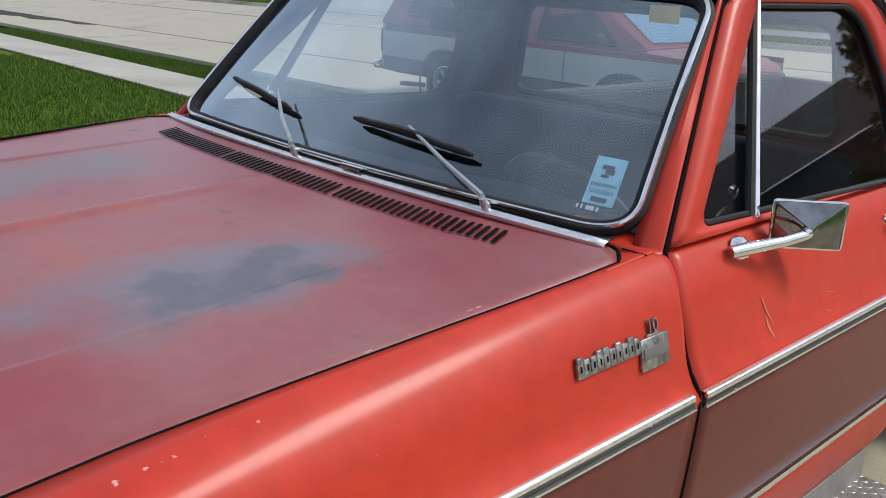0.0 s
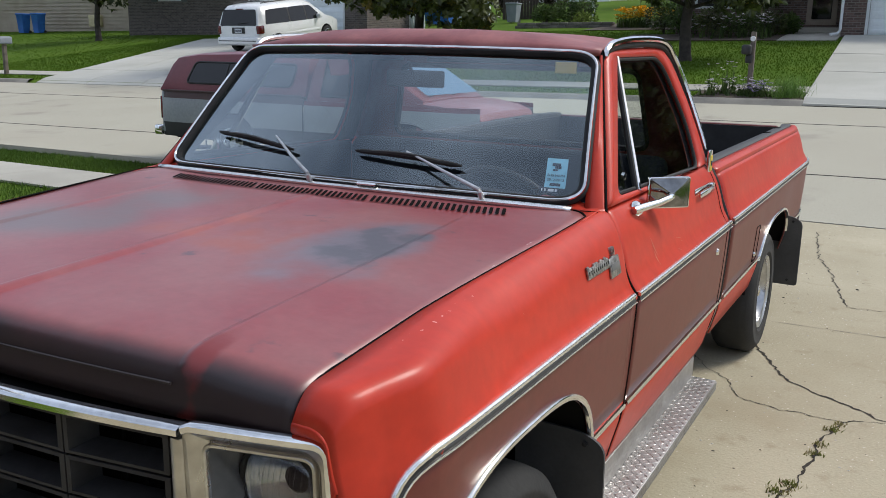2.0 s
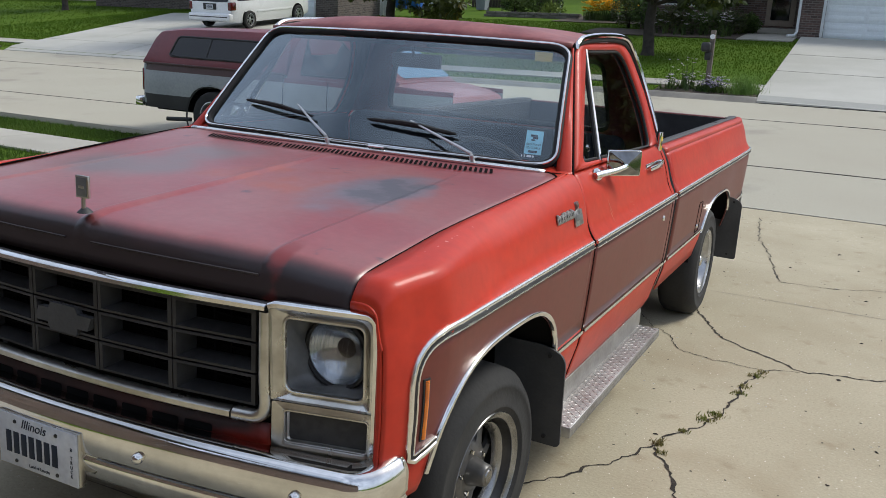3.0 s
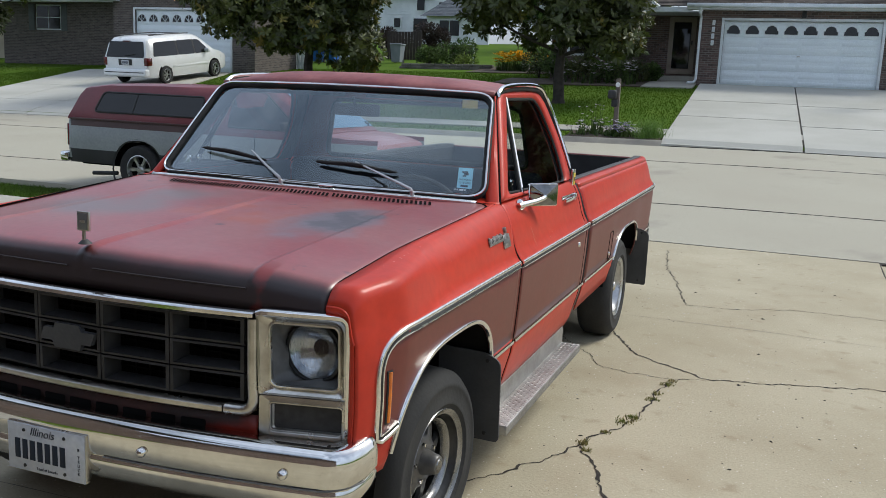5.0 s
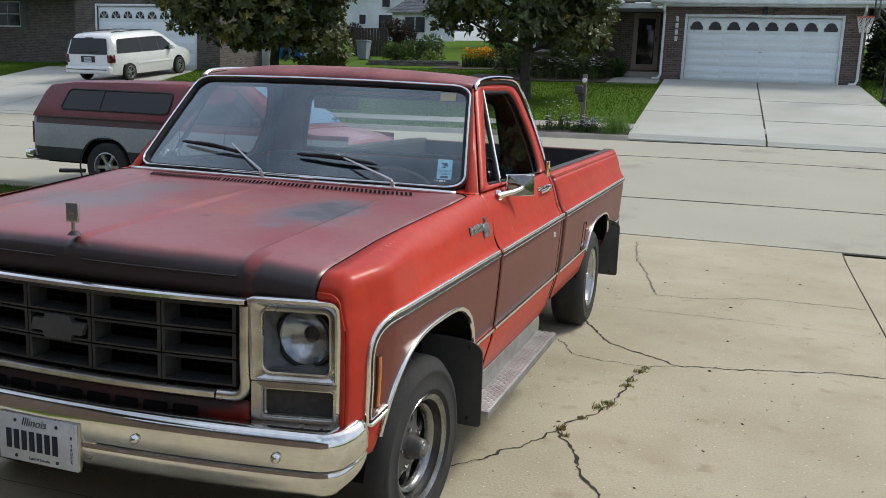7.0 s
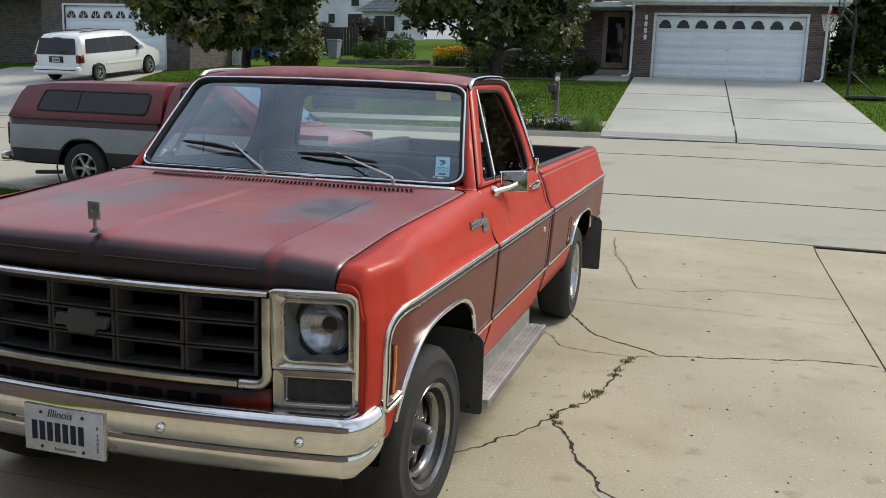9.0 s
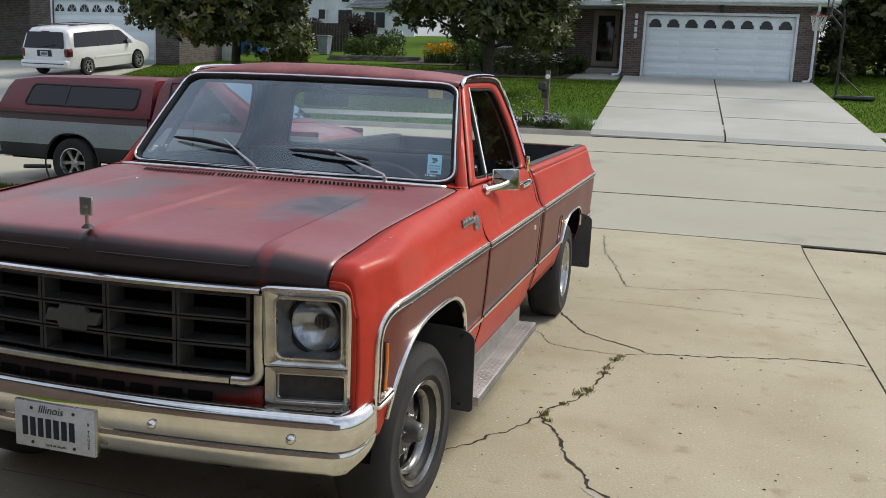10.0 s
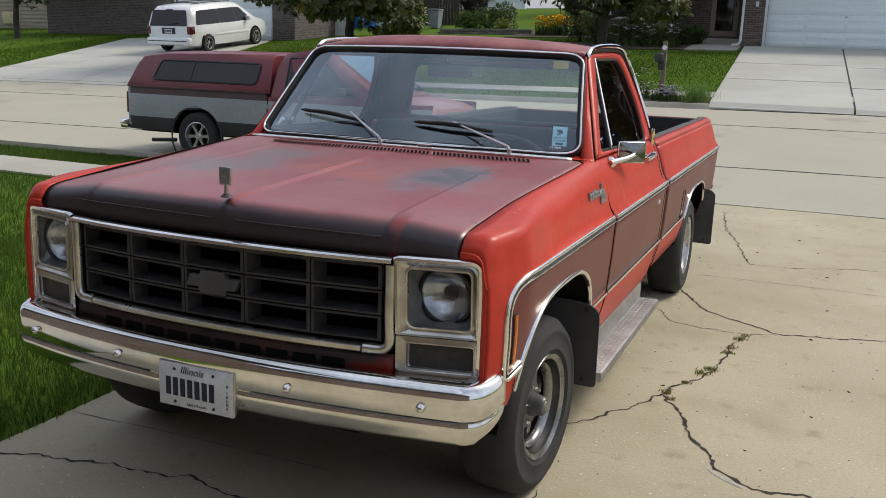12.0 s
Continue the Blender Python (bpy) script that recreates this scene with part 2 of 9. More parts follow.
YELLOW = material("yellow_paper", (0.65, 0.48, 0.06), 0.7, 0)
REDTAG = material("red_tag", (0.45, 0.03, 0.03), 0.6, 0)
CONCRETE = material("driveway_concrete", (0.452, 0.402, 0.286), 0.82, 0, (0.385, 0.336, 0.232), 0.9, 1, 70, 0.22, 0, 0.3, None, 0.0, 9)
add_mask(CONCRETE, (0.37, 0.315, 0.212), 0.50, 0.75, field(CONCRETE, [], 1.3, 1.0, 9.0))
add_mask(CONCRETE, (0.335, 0.282, 0.188), 0.58, 0.76, field(CONCRETE, [], 6.0, 1.0, 9.0))
add_mask(CONCRETE, (0.25, 0.215, 0.155), 0.64, 0.72, field(CONCRETE, [], 110.0, 1.0, 4.0))
add_mask(CONCRETE, (0.70, 0.66, 0.56), 0.69, 0.73, field(CONCRETE, [], 55.0, 1.0, 2.0))
STREET = material("street_concrete", (0.41, 0.385, 0.305), 0.85, 0, (0.39, 0.36, 0.285), 0.5, 1, 60, 0.2, 0, 0.3, None, 0.0, 9)
add_mask(STREET, (0.30, 0.275, 0.225), 0.56, 0.76, field(STREET, [], 0.9, 1.0, 9.0))
add_mask(STREET, (0.24, 0.21, 0.17), 0.66, 0.74, field(STREET, [], 70.0, 1.0, 3.0))
WALKWAY = material("pale_walk_concrete", (0.44, 0.42, 0.36), 0.85, 0, (0.36, 0.34, 0.29), 0.8, 1, 60, 0.2, 0, 0.3, None, 0.0, 9)
FAR_DRIVE = material("pale_drive_concrete", (0.47, 0.46, 0.41), 0.85, 0, (0.40, 0.39, 0.34), 0.5, 1, 50, 0.1, 0, 0.3, None, 0.0, 8)
CRACK = material("crack_dirt", (0.020, 0.017, 0.013), 0.95, 0, (0.05, 0.04, 0.03), 14, 1, 80, 0.3)
SOIL = material("garden_soil", (0.055, 0.040, 0.028), 0.95, 0, (0.085, 0.065, 0.045), 4, 1, 30, 0.5)
LAWN = material("lawn_ground", (0.068, 0.122, 0.013), 0.95, 0, (0.086, 0.140, 0.017), 0.8, 1, 45, 0.3, 0, 0.05)
BLADE = material("grass_blade", (0.066, 0.122, 0.016), 0.6, 0, (0.092, 0.146, 0.024), 0.7, 1, 20, 0, 0, 0.2, None, 0.22)
WEED = material("dry_weed", (0.15, 0.18, 0.04), 0.7, 0, (0.26, 0.22, 0.10), 9, 1, 20, 0, 0, 0.3, None, 0.4)
LEAF = material("glossy_dark_leaf", (0.036, 0.052, 0.013), 0.36, 0, (0.092, 0.104, 0.022), 0.9, 1, 9, 0, 0, 0.5, None, 0.5)
LEAF_YELLOW = material("yellowing_leaf", (0.22, 0.16, 0.03), 0.5, 0, (0.14, 0.15, 0.03), 1.2, 1, 9, 0, 0, 0.4, None, 0.4)
SHRUB = material("shrub_leaf", (0.045, 0.085, 0.020), 0.6, 0, (0.09, 0.13, 0.035), 1.4, 1, 9, 0, 0, 0.3, None, 0.5)
for leafy, share in ((BLADE, 0.45), (BLADE_FAR, 0.3), (LEAF, 0.25), (LEAF_YELLOW, 0.35), (SHRUB, 0.35), (WEED, 0.4)):
    see_light(leafy, share)
BRONZE = material("bronze_shrub_leaf", (0.035, 0.022, 0.020), 0.6, 0, (0.06, 0.04, 0.03), 1.4, 1, 9, 0, 0, 0.3, None, 0.5)
GREY_SHRUB = material("grey_shrub_leaf", (0.12, 0.11, 0.115), 0.7, 0, (0.18, 0.16, 0.16), 1.4, 1, 9, 0, 0, 0.3, None, 0.4)
BARK = material("grey_bark", (0.06, 0.050, 0.042), 0.9, 0, (0.035, 0.03, 0.026), 8, 1, 40, 0.8)
BLOOM_YELLOW = material("yellow_bloom", (0.78, 0.55, 0.03), 0.6, 0, (0.74, 0.42, 0.02), 9, 1, 9, 0, 0, 0.3, None, 0.3)
BLOOM_WHITE = material("pale_bloom", (0.70, 0.66, 0.66), 0.6, 0, (0.45, 0.40, 0.48), 9, 1, 9, 0, 0, 0.3, None, 0.3)
BLOOM_VIOLET = material("violet_bloom", (0.20, 0.17, 0.34), 0.6, 0, (0.30, 0.26, 0.42), 9, 1, 9, 0, 0, 0.3, None, 0.3)
WHITE = material("white_paint", (0.76, 0.77, 0.77), 0.5, 0, (0.68, 0.69, 0.69), 2, 1, 30, 0.03)
WHITE_CAR = material("white_car_paint", (0.84, 0.85, 0.85), 0.25, 0, (0.80, 0.81, 0.81), 2, 1, 30, 0.0, 0.5)
GARAGE = material("white_garage_door_paint", (0.80, 0.86, 0.88), 0.5, 0, (0.76, 0.82, 0.85), 1.2, 1, 30, 0.03)
TRIMWHITE = material("white_trim_paint", (0.74, 0.76, 0.77), 0.5, 0, (0.62, 0.66, 0.68), 3, 1, 30, 0.03)
DARKGLASS = material("dark_window_glass", (0.006, 0.007, 0.008), 0.10, 0, (0.010, 0.011, 0.012), 2, 1, 30, 0, 0, 0.4, 0.12)
SHINGLE = material("brown_grey_shingle", (0.135, 0.118, 0.105), 0.9, 0, (0.085, 0.075, 0.068), 3.5, 1, 18, 0.6, 0, 0.2, None, 0.22)
SLATE = material("slate_grey_shingle", (0.12, 0.135, 0.15), 0.9, 0, (0.085, 0.095, 0.105), 3.5, 1, 18, 0.6, 0, 0.2, None, 0.15)
WOOD = material("weathered_wood", (0.17, 0.14, 0.11), 0.85, 0, (0.10, 0.085, 0.07), 6, 1, 40, 0.4)
DARKWOOD = material("dark_stained_wood", (0.055, 0.042, 0.034), 0.85, 0, (0.035, 0.028, 0.024), 6, 1, 40, 0.4)
BLUE = material("blue_bin_plastic", (0.02, 0.10, 0.38), 0.5, 0, (0.03, 0.14, 0.45), 3)
GREYBIN = material("grey_bin_plastic", (0.25, 0.27, 0.30), 0.6, 0, (0.2, 0.22, 0.25), 3)
STONE = material("retaining_stone", (0.20, 0.18, 0.16), 0.9, 0, (0.13, 0.12, 0.11), 3, 1, 30, 0.5, 0, 0.3, None, 0.2)
CAMPER_RED = material("camper_maroon_paint", (0.145, 0.024, 0.030), 0.36, 0, (0.19, 0.036, 0.042), 1.5, 1, 30, 0.0, 0.2)
CAMPER_SILVER = material("camper_silver_paint", (0.34, 0.360, 0.365), 0.38, 0.2, (0.29, 0.310, 0.315), 1.5, 1, 30, 0.0, 0.2)
CAMPER_BROWN = material("camper_brown_paint", (0.060, 0.030, 0.028), 0.40, 0, (0.08, 0.042, 0.04), 1.5)
CAMPER_DARK = material("camper_charcoal_paint", (0.022, 0.022, 0.022), 0.5, 0, (0.035, 0.035, 0.035), 2)
ORANGE = material("orange_rim", (0.55, 0.11, 0.03), 0.5, 0)
NET = material("white_net_cord", (0.65, 0.64, 0.60), 0.8, 0)
SMOKED = glass("smoked_backboard", (0.55, 0.57, 0.58), 1.0, 1.5)
SIDING = material("white_siding", (0.80, 0.82, 0.84), 0.6, 0, (0.66, 0.68, 0.70), 1.0, 1, 30, 0.05)
TAILLIGHT = material("red_tail_lens", (0.060, 0.004, 0.006), 0.2, 0, (0.14, 0.006, 0.008), 9, 1, 40, 0, 0.5)
WARM = bpy.data.materials.new("porch_lamp_glow")
WARM.use_nodes = True
WARM.node_tree.nodes["Principled BSDF"].inputs["Emission Color"].default_value = (1, 0.55, 0.15, 1)
WARM.node_tree.nodes["Principled BSDF"].inputs["Emission Strength"].default_value = 4


def brick_material(name, a, b, mortar):
    m = bpy.data.materials.new(name)
    m.use_nodes = True
    n, l = m.node_tree.nodes, m.node_tree.links
    p = n["Principled BSDF"]
    p.inputs["Roughness"].default_value = 0.9
    uv = n.new("ShaderNodeUVMap")
    br = n.new("ShaderNodeTexBrick")
    br.inputs["Color1"].default_value, br.inputs["Color2"].default_value, br.inputs["Mortar"].default_value = (*a, 1), (*b, 1), (*mortar, 1)
    br.inputs["Scale"].default_value = 1.0
    br.inputs["Brick Width"].default_value, br.inputs["Row Height"].default_value, br.inputs["Mortar Size"].default_value = 0.215, 0.075, 0.010
    br.inputs["Bias"].default_value = -0.1
    l.new(uv.outputs["UV"], br.inputs["Vector"])
    nz = n.new("ShaderNodeTexNoise")
    nz.inputs["Scale"].default_value, nz.inputs["Detail"].default_value = 3.5, 5
    mr, mul = n.new("ShaderNodeMapRange"), n.new("ShaderNodeHueSaturation")
    mr.inputs["To Min"].default_value, mr.inputs["To Max"].default_value = 0.65, 1.35
    l.new(uv.outputs["UV"], nz.inputs["Vector"])
    l.new(nz.outputs["Fac"], mr.inputs["Value"])
    l.new(mr.outputs["Result"], mul.inputs["Value"])
    l.new(br.outputs["Color"], mul.inputs["Color"])
    l.new(mul.outputs["Color"], p.inputs["Base Color"])
    bp = n.new("ShaderNodeBump")
    bp.inputs["Distance"].default_value, bp.inputs["Strength"].default_value = 0.01, 0.8
    bp.invert = True
    l.new(br.outputs["Fac"], bp.inputs["Height"])
    l.new(bp.outputs["Normal"], p.inputs["Normal"])
    return m


BRICK = brick_material("red_brown_brick", (0.150, 0.098, 0.082), (0.062, 0.046, 0.042), (0.175, 0.155, 0.140))
BRICK_TAN = brick_material("tan_grey_brick", (0.135, 0.108, 0.095), (0.066, 0.054, 0.050), (0.16, 0.145, 0.13))


# ---- mesh helpers ----
def link_mesh(name, verts, faces, mat, parent=None, label="", smooth=True, sharp=35):
    me = bpy.data.meshes.new(name)
    me.from_pydata([tuple(map(float, v)) for v in verts], [], [tuple(map(int, f)) for f in faces])
    me.materials.append(mat)
    me.update()
    if smooth:
        me.shade_smooth()
        me.set_sharp_from_angle(angle=radians(sharp))
    ob = new(name, me)
    if parent is not None:
        ob.parent = parent
    if label:
        tagged(ob, label)
    return ob


def part(name, bm, mat, parent, label="", smooth=True):
    me = bpy.data.meshes.new(name)
    bm.to_mesh(me)
    bm.free()
    me.materials.append(mat)
    if smooth:
        me.shade_smooth()
        me.set_sharp_from_angle(angle=radians(35))
    ob = new(name, me)
    if parent is not None:
        ob.parent = parent
    if label:
        tagged(ob, label)
    return ob


def thing(name, label, category, group="", place=(0, 0, 0)):
    ob = new(name)
    ob.empty_display_size = 0.2
    ob.location = place
    return tagged(ob, label, category, group)


def grid(rows):
    """Verts and faces of a sheet from rows of points of equal length."""
    k = len(rows[0])
    verts = [v for r in rows for v in r]
    faces = [(i * k + j, i * k + j + 1, (i + 1) * k + j + 1, (i + 1) * k + j) for i in range(len(rows) - 1) for j in range(k - 1)]
    return verts, faces


def sheet(name, rows, mat, parent, label="", thick=0.004, flip=False, sharp=35, core=None):
    """A skin; thick grows inwards. core: (y from, y to, z) of the body's middle line, from which the skin faces away."""
    v, f = grid(rows)
    core = core or ((0.0, 4.0, 0.6) if parent is not None else None)
    if core:
        total = 0.0
        for q in f:
            a, b, c, d = (Vector(v[i]) for i in q)
            nn, mid = (c - a).cross(d - b), (a + b + c + d) / 4
            total += nn.dot(mid - Vector((0, min(max(mid.y, core[0]), core[1]), core[2])))
        flip = total < 0
    if flip:
        f = [tuple(reversed(q)) for q in f]
    ob = link_mesh(name, v, f, mat, parent, label, True, sharp)
    if thick:
        s = ob.modifiers.new("thickness", "SOLIDIFY")
        s.thickness, s.offset = thick, -1
    return ob


def box_bm(lo, hi, bevel=0.0, seg=2, bm=None):
    bm = bm or bmesh.new()
    made = bmesh.ops.create_cube(bm, size=1)["verts"]
    c, d = [(a + b) / 2 for a, b in zip(lo, hi)], [abs(b - a) for a, b in zip(lo, hi)]
    for v in made:
        v.co = Vector([c[i] + v.co[i] * d[i] for i in range(3)])
    if bevel:
        edges = list({e for v in made for e in v.link_edges})
        bmesh.ops.bevel(bm, geom=edges, offset=bevel, segments=seg, affect="EDGES", profile=0.5)
    return bm


def box(name, lo, hi, mat, parent=None, bevel=0.0, label=""):
    return part(name, box_bm(lo, hi, bevel), mat, parent, label)


def tube(name, path, r, mat, parent=None, label="", n=10, closed=False, caps=True):
    """A round bar along a path; r may be a list."""
    pts = [Vector(p) for p in path]
    k = len(pts)
    rs = r if isinstance(r, (list, tuple)) else [r] * k
    verts, faces, prev = [], [], None
    for i, p in enumerate(pts):
        if closed:
            d = pts[(i + 1) % k] - pts[i - 1]
        else:
            d = pts[min(i + 1, k - 1)] - pts[max(i - 1, 0)]
        d.normalize()
        a = prev if prev is not None else (Vector((0, 0, 1)) if abs(d.z) < 0.9 else Vector((1, 0, 0)))
        a = (a - d * a.dot(d)).normalized()
        prev = a
        b = d.cross(a)
        for j in range(n):
            t = 2 * math.pi * j / n
            verts.append(p + (a * math.cos(t) + b * math.sin(t)) * rs[i])
    for i in range(k if closed else k - 1):
        for j in range(n):
            i2 = (i + 1) % k
            faces.append((i * n + j, i * n + (j + 1) % n, i2 * n + (j + 1) % n, i2 * n + j))
    if caps and not closed:
        faces += [tuple(reversed(range(n))), tuple(range((k - 1) * n, k * n))]
    return link_mesh(name, verts, faces, mat, parent, label)


def strip(name, path, normals, side, half, depth, mat, parent=None, label="", closed=False, inner=None):
    """A moulding along a path: half its height along side, standing depth proud along the normals. inner: (low, high) offsets along side instead of half."""
    lo, hi = inner if inner else (-half, half)
    e = min(abs(hi - lo) * 0.25, depth)
    verts, faces = [], []
    k = len(path)
    for i in range(k):
        p, nn = Vector(path[i]), Vector(normals[i] if isinstance(normals, list) else normals).normalized()
        if side is None:
            d = Vector(path[(i + 1) % k] if closed else path[min(i + 1, k - 1)]) - Vector(path[i - 1] if (closed or i > 0) else path[0])
            s = nn.cross(d.normalized()).normalized()
        else:
            s = Vector(side)
        for b, h in ((lo, -0.004), (lo, depth * 0.6), (lo + e, depth), (hi - e, depth), (hi, depth * 0.6), (hi, -0.004)):
            verts.append(p + s * b + nn * h)
    m = 6
    for i in range(k if closed else k - 1):
        j = (i + 1) % k
        for q in range(m - 1):
            faces.append((i * m + q, j * m + q, j * m + q + 1, i * m + q + 1))
    if not closed:
        faces += [tuple(range(m)), tuple(reversed(range((k - 1) * m, k * m)))]
    ob = link_mesh(name, verts, faces, mat, parent, label, True, 50)
    return ob


def lathe(name, profile, centre, axis, mat, parent=None, label="", n=40, start=0.0, sweep=2 * math.pi):
    """A turned form: profile of (radius, offset along the axis)."""
    ax = Vector(axis).normalized()
    u = ax.orthogonal().normalized()
    w = ax.cross(u)
    c = Vector(centre)
    full = abs(sweep - 2 * math.pi) < 1e-6
    m = n if full else n + 1
    verts = [c + ax * h + (u * math.cos(start + sweep * j / n) + w * math.sin(start + sweep * j / n)) * r for r, h in profile for j in range(m)]
    faces = []
    for i in range(len(profile) - 1):
        for j in range(n):
            k = (j + 1) % m
            faces.append((i * m + j, i * m + k, (i + 1) * m + k, (i + 1) * m + j))
    return link_mesh(name, verts, faces, mat, parent, label, True, 40)


def rpoly(corners, radii, per=6):
    """A polygon with rounded corners: per + 1 points a corner."""
    pts = []
    k = len(corners)
    radii = radii if isinstance(radii, (list, tuple)) else [radii] * k
    for i in range(k):
        p, a, b = Vector(corners[i]), Vector(corners[i - 1]), Vector(corners[(i + 1) % k])
        d1, d2 = (a - p), (b - p)
        r = min(radii[i], d1.length * 0.49, d2.length * 0.49)
        s, e = p + d1.normalized() * r, p + d2.normalized() * r
        for j in range(per + 1):
            t = j / per
            pts.append(s * (1 - t) ** 2 + p * 2 * t * (1 - t) + e * t * t)
    return pts


def ring(name, outer, inner, put, mat, parent=None, label="", thick=0.02, extra=()):
    """A flat or bent band between two loops of equal length; put maps (a, b) to a place, extra gives loops between."""
    loops = [outer, *extra, inner]
    k = len(outer)
    verts = [put(*p) for lp in loops for p in lp]
    faces = [(i * k + j, i * k + (j + 1) % k, (i + 1) * k + (j + 1) % k, (i + 1) * k + j) for i in range(len(loops) - 1) for j in range(k)]
    ob = link_mesh(name, verts, faces, mat, parent, label)
    if thick:
        s = ob.modifiers.new("thickness", "SOLIDIFY")
        s.thickness, s.offset = thick, 0
    return ob


def pane(name, loop, put, mat, parent=None, label=""):
    """A pane that fills a loop, as a fan round its middle."""
    k = len(loop)
    cx, cy = sum(p[0] for p in loop) / k, sum(p[1] for p in loop) / k
    rings = [1.0, 0.66, 0.33]
    verts = [put(cx + (p[0] - cx) * s, cy + (p[1] - cy) * s) for s in rings for p in loop] + [put(cx, cy)]
    faces = [(i * k + j, i * k + (j + 1) % k, (i + 1) * k + (j + 1) % k, (i + 1) * k + j) for i in range(2) for j in range(k)]
    faces += [(2 * k + j, 2 * k + (j + 1) % k, 3 * k) for j in range(k)]
    ob = link_mesh(name, verts, faces, mat, parent, label)
    ob.visible_shadow = False
    return ob


def text_mesh(name, words, size, m, mat, parent=None, depth=0.001, label="", align="CENTER", narrow=1.0):
    """Words as a mesh in the built-in font, at the pose m."""
    cu = bpy.data.curves.new(name, "FONT")
    cu.body, cu.size, cu.extrude, cu.align_x, cu.align_y = words, size, depth, align, "CENTER"
    tmp = bpy.data.objects.new(name, cu)
    me = bpy.data.meshes.new_from_object(tmp)
    bpy.data.objects.remove(tmp)
    me.transform(m @ Matrix.Diagonal((narrow, 1, 1, 1)))
    me.materials.clear()
    me.materials.append(mat)
    ob = new(name, me)
    if parent is not None:
        ob.parent = parent
    if label:
        tagged(ob, label)
    return ob


def smooth_curve(pts, n):
    """Points along a Catmull-Rom curve."""
    p = np.array(pts, float)
    p = np.vstack([2 * p[0] - p[1], p, 2 * p[-1] - p[-2]])
    out = []
    segs = len(p) - 3
    for i in range(n):
        u = i / (n - 1) * segs
        k = min(int(u), segs - 1)
        t = u - k
        a, b, c, d = p[k : k + 4]
        out.append(0.5 * ((2 * b) + (c - a) * t + (2 * a - 5 * b + 4 * c - d) * t * t + (3 * b - a - 3 * c + d) * t**3))
    return np.array(out)


def lerp(a, b, t):
    return a + (b - a) * t

# ---- the ground ----
BASE_Y = [-60, 7.4, 16.9, 17.05, 29.3, 36, 66, 120, 400]
BASE_Z = [0, 0, 0.70, 0.80, 2.22, 2.80, 5.80, 8.5, 14.0]


def ground_z(x, y):
    """Height of the land: level by the truck, rising beyond the street, and falling a little towards -x there."""
    ramp_in = min(max((y - 6) / 4, 0), 1)
    return float(np.interp(y, BASE_Y, BASE_Z)) + 0.013 * min(max(x, -70), 2) * ramp_in


gy = [-60, -30, -15, -8, -4, 0, 3, 5, 6, 7, 7.4, 8, 9, 10, 12, 14, 16, 16.85, 17.05, 18, 20, 22, 24, 26, 28, 29.3, 32, 36, 40, 48, 60, 90, 120, 200, 400]
gx = [-400, -200, -120, -90, -70, -55, -45, -38, -32, -28, -24, -20, -17, -14, -11, -8, -5, -3, -1.5, 0, 2, 4, 6, 8, 12, 18, 26, 40, 70, 120, 250, 400]
ground = sheet("ground", [[(x, y, ground_z(x, y) - 0.03 - (0.05 if 7.3 < y < 17.04 else 0)) for y in gy] for x in gx], LAWN, None, "", 0, core=(-500, 500, -300))
tagged(ground, "green lawn ground that slopes up beyond the street", "lawn", kind="structure")


def slab_verts(x0, x1, y0, y1, nx, ny, lift=0.0, thick=0.06, fall=0.0):
    rows = [[(x, y, ground_z(x, y) + lift + fall * (y - y0)) for y in np.linspace(y0, y1, ny)] for x in np.linspace(x0, x1, nx)]
    v, f = grid(rows)
    f = [tuple(reversed(q)) for q in f]
    k = len(v)
    edge = [i * ny for i in range(nx)] + [(nx - 1) * ny + j for j in range(1, ny)] + [i * ny + ny - 1 for i in range(nx - 2, -1, -1)] + list(range(ny - 2, 0, -1))
    v = v + [(v[i][0], v[i][1], v[i][2] - thick) for i in edge]
    m = len(edge)
    f += [(edge[j], edge[(j + 1) % m], k + (j + 1) % m, k + j) for j in range(m)]
    return v, f


def slab(x0, x1, y0, y1, mat, parent, nx=4, ny=6, lift=0.0, name="slab"):
    v, f = slab_verts(x0, x1, y0, y1, nx, ny, lift)
    return link_mesh(name, v, f, mat, parent, "", False)


drive = link_mesh("driveway", *slab_verts(-1.24, 3.091, -9.0, 7.72, 12, 40), CONCRETE, None, "", False)
tagged(drive, "tan concrete driveway with winding cracks and weeds", "driveway", kind="structure")
right_drive = link_mesh("driveway", *slab_verts(3.104, 7.4, -9.0, 7.60, 6, 30), CONCRETE, None, "", False)
tagged(right_drive, "second concrete driveway slab beside a weedy joint", "driveway", kind="structure")
joint = link_mesh("joint", *slab_verts(3.088, 3.114, -9.0, 7.72, 2, 30, -0.006), CRACK, drive, "", False)

rng = random.Random(7)


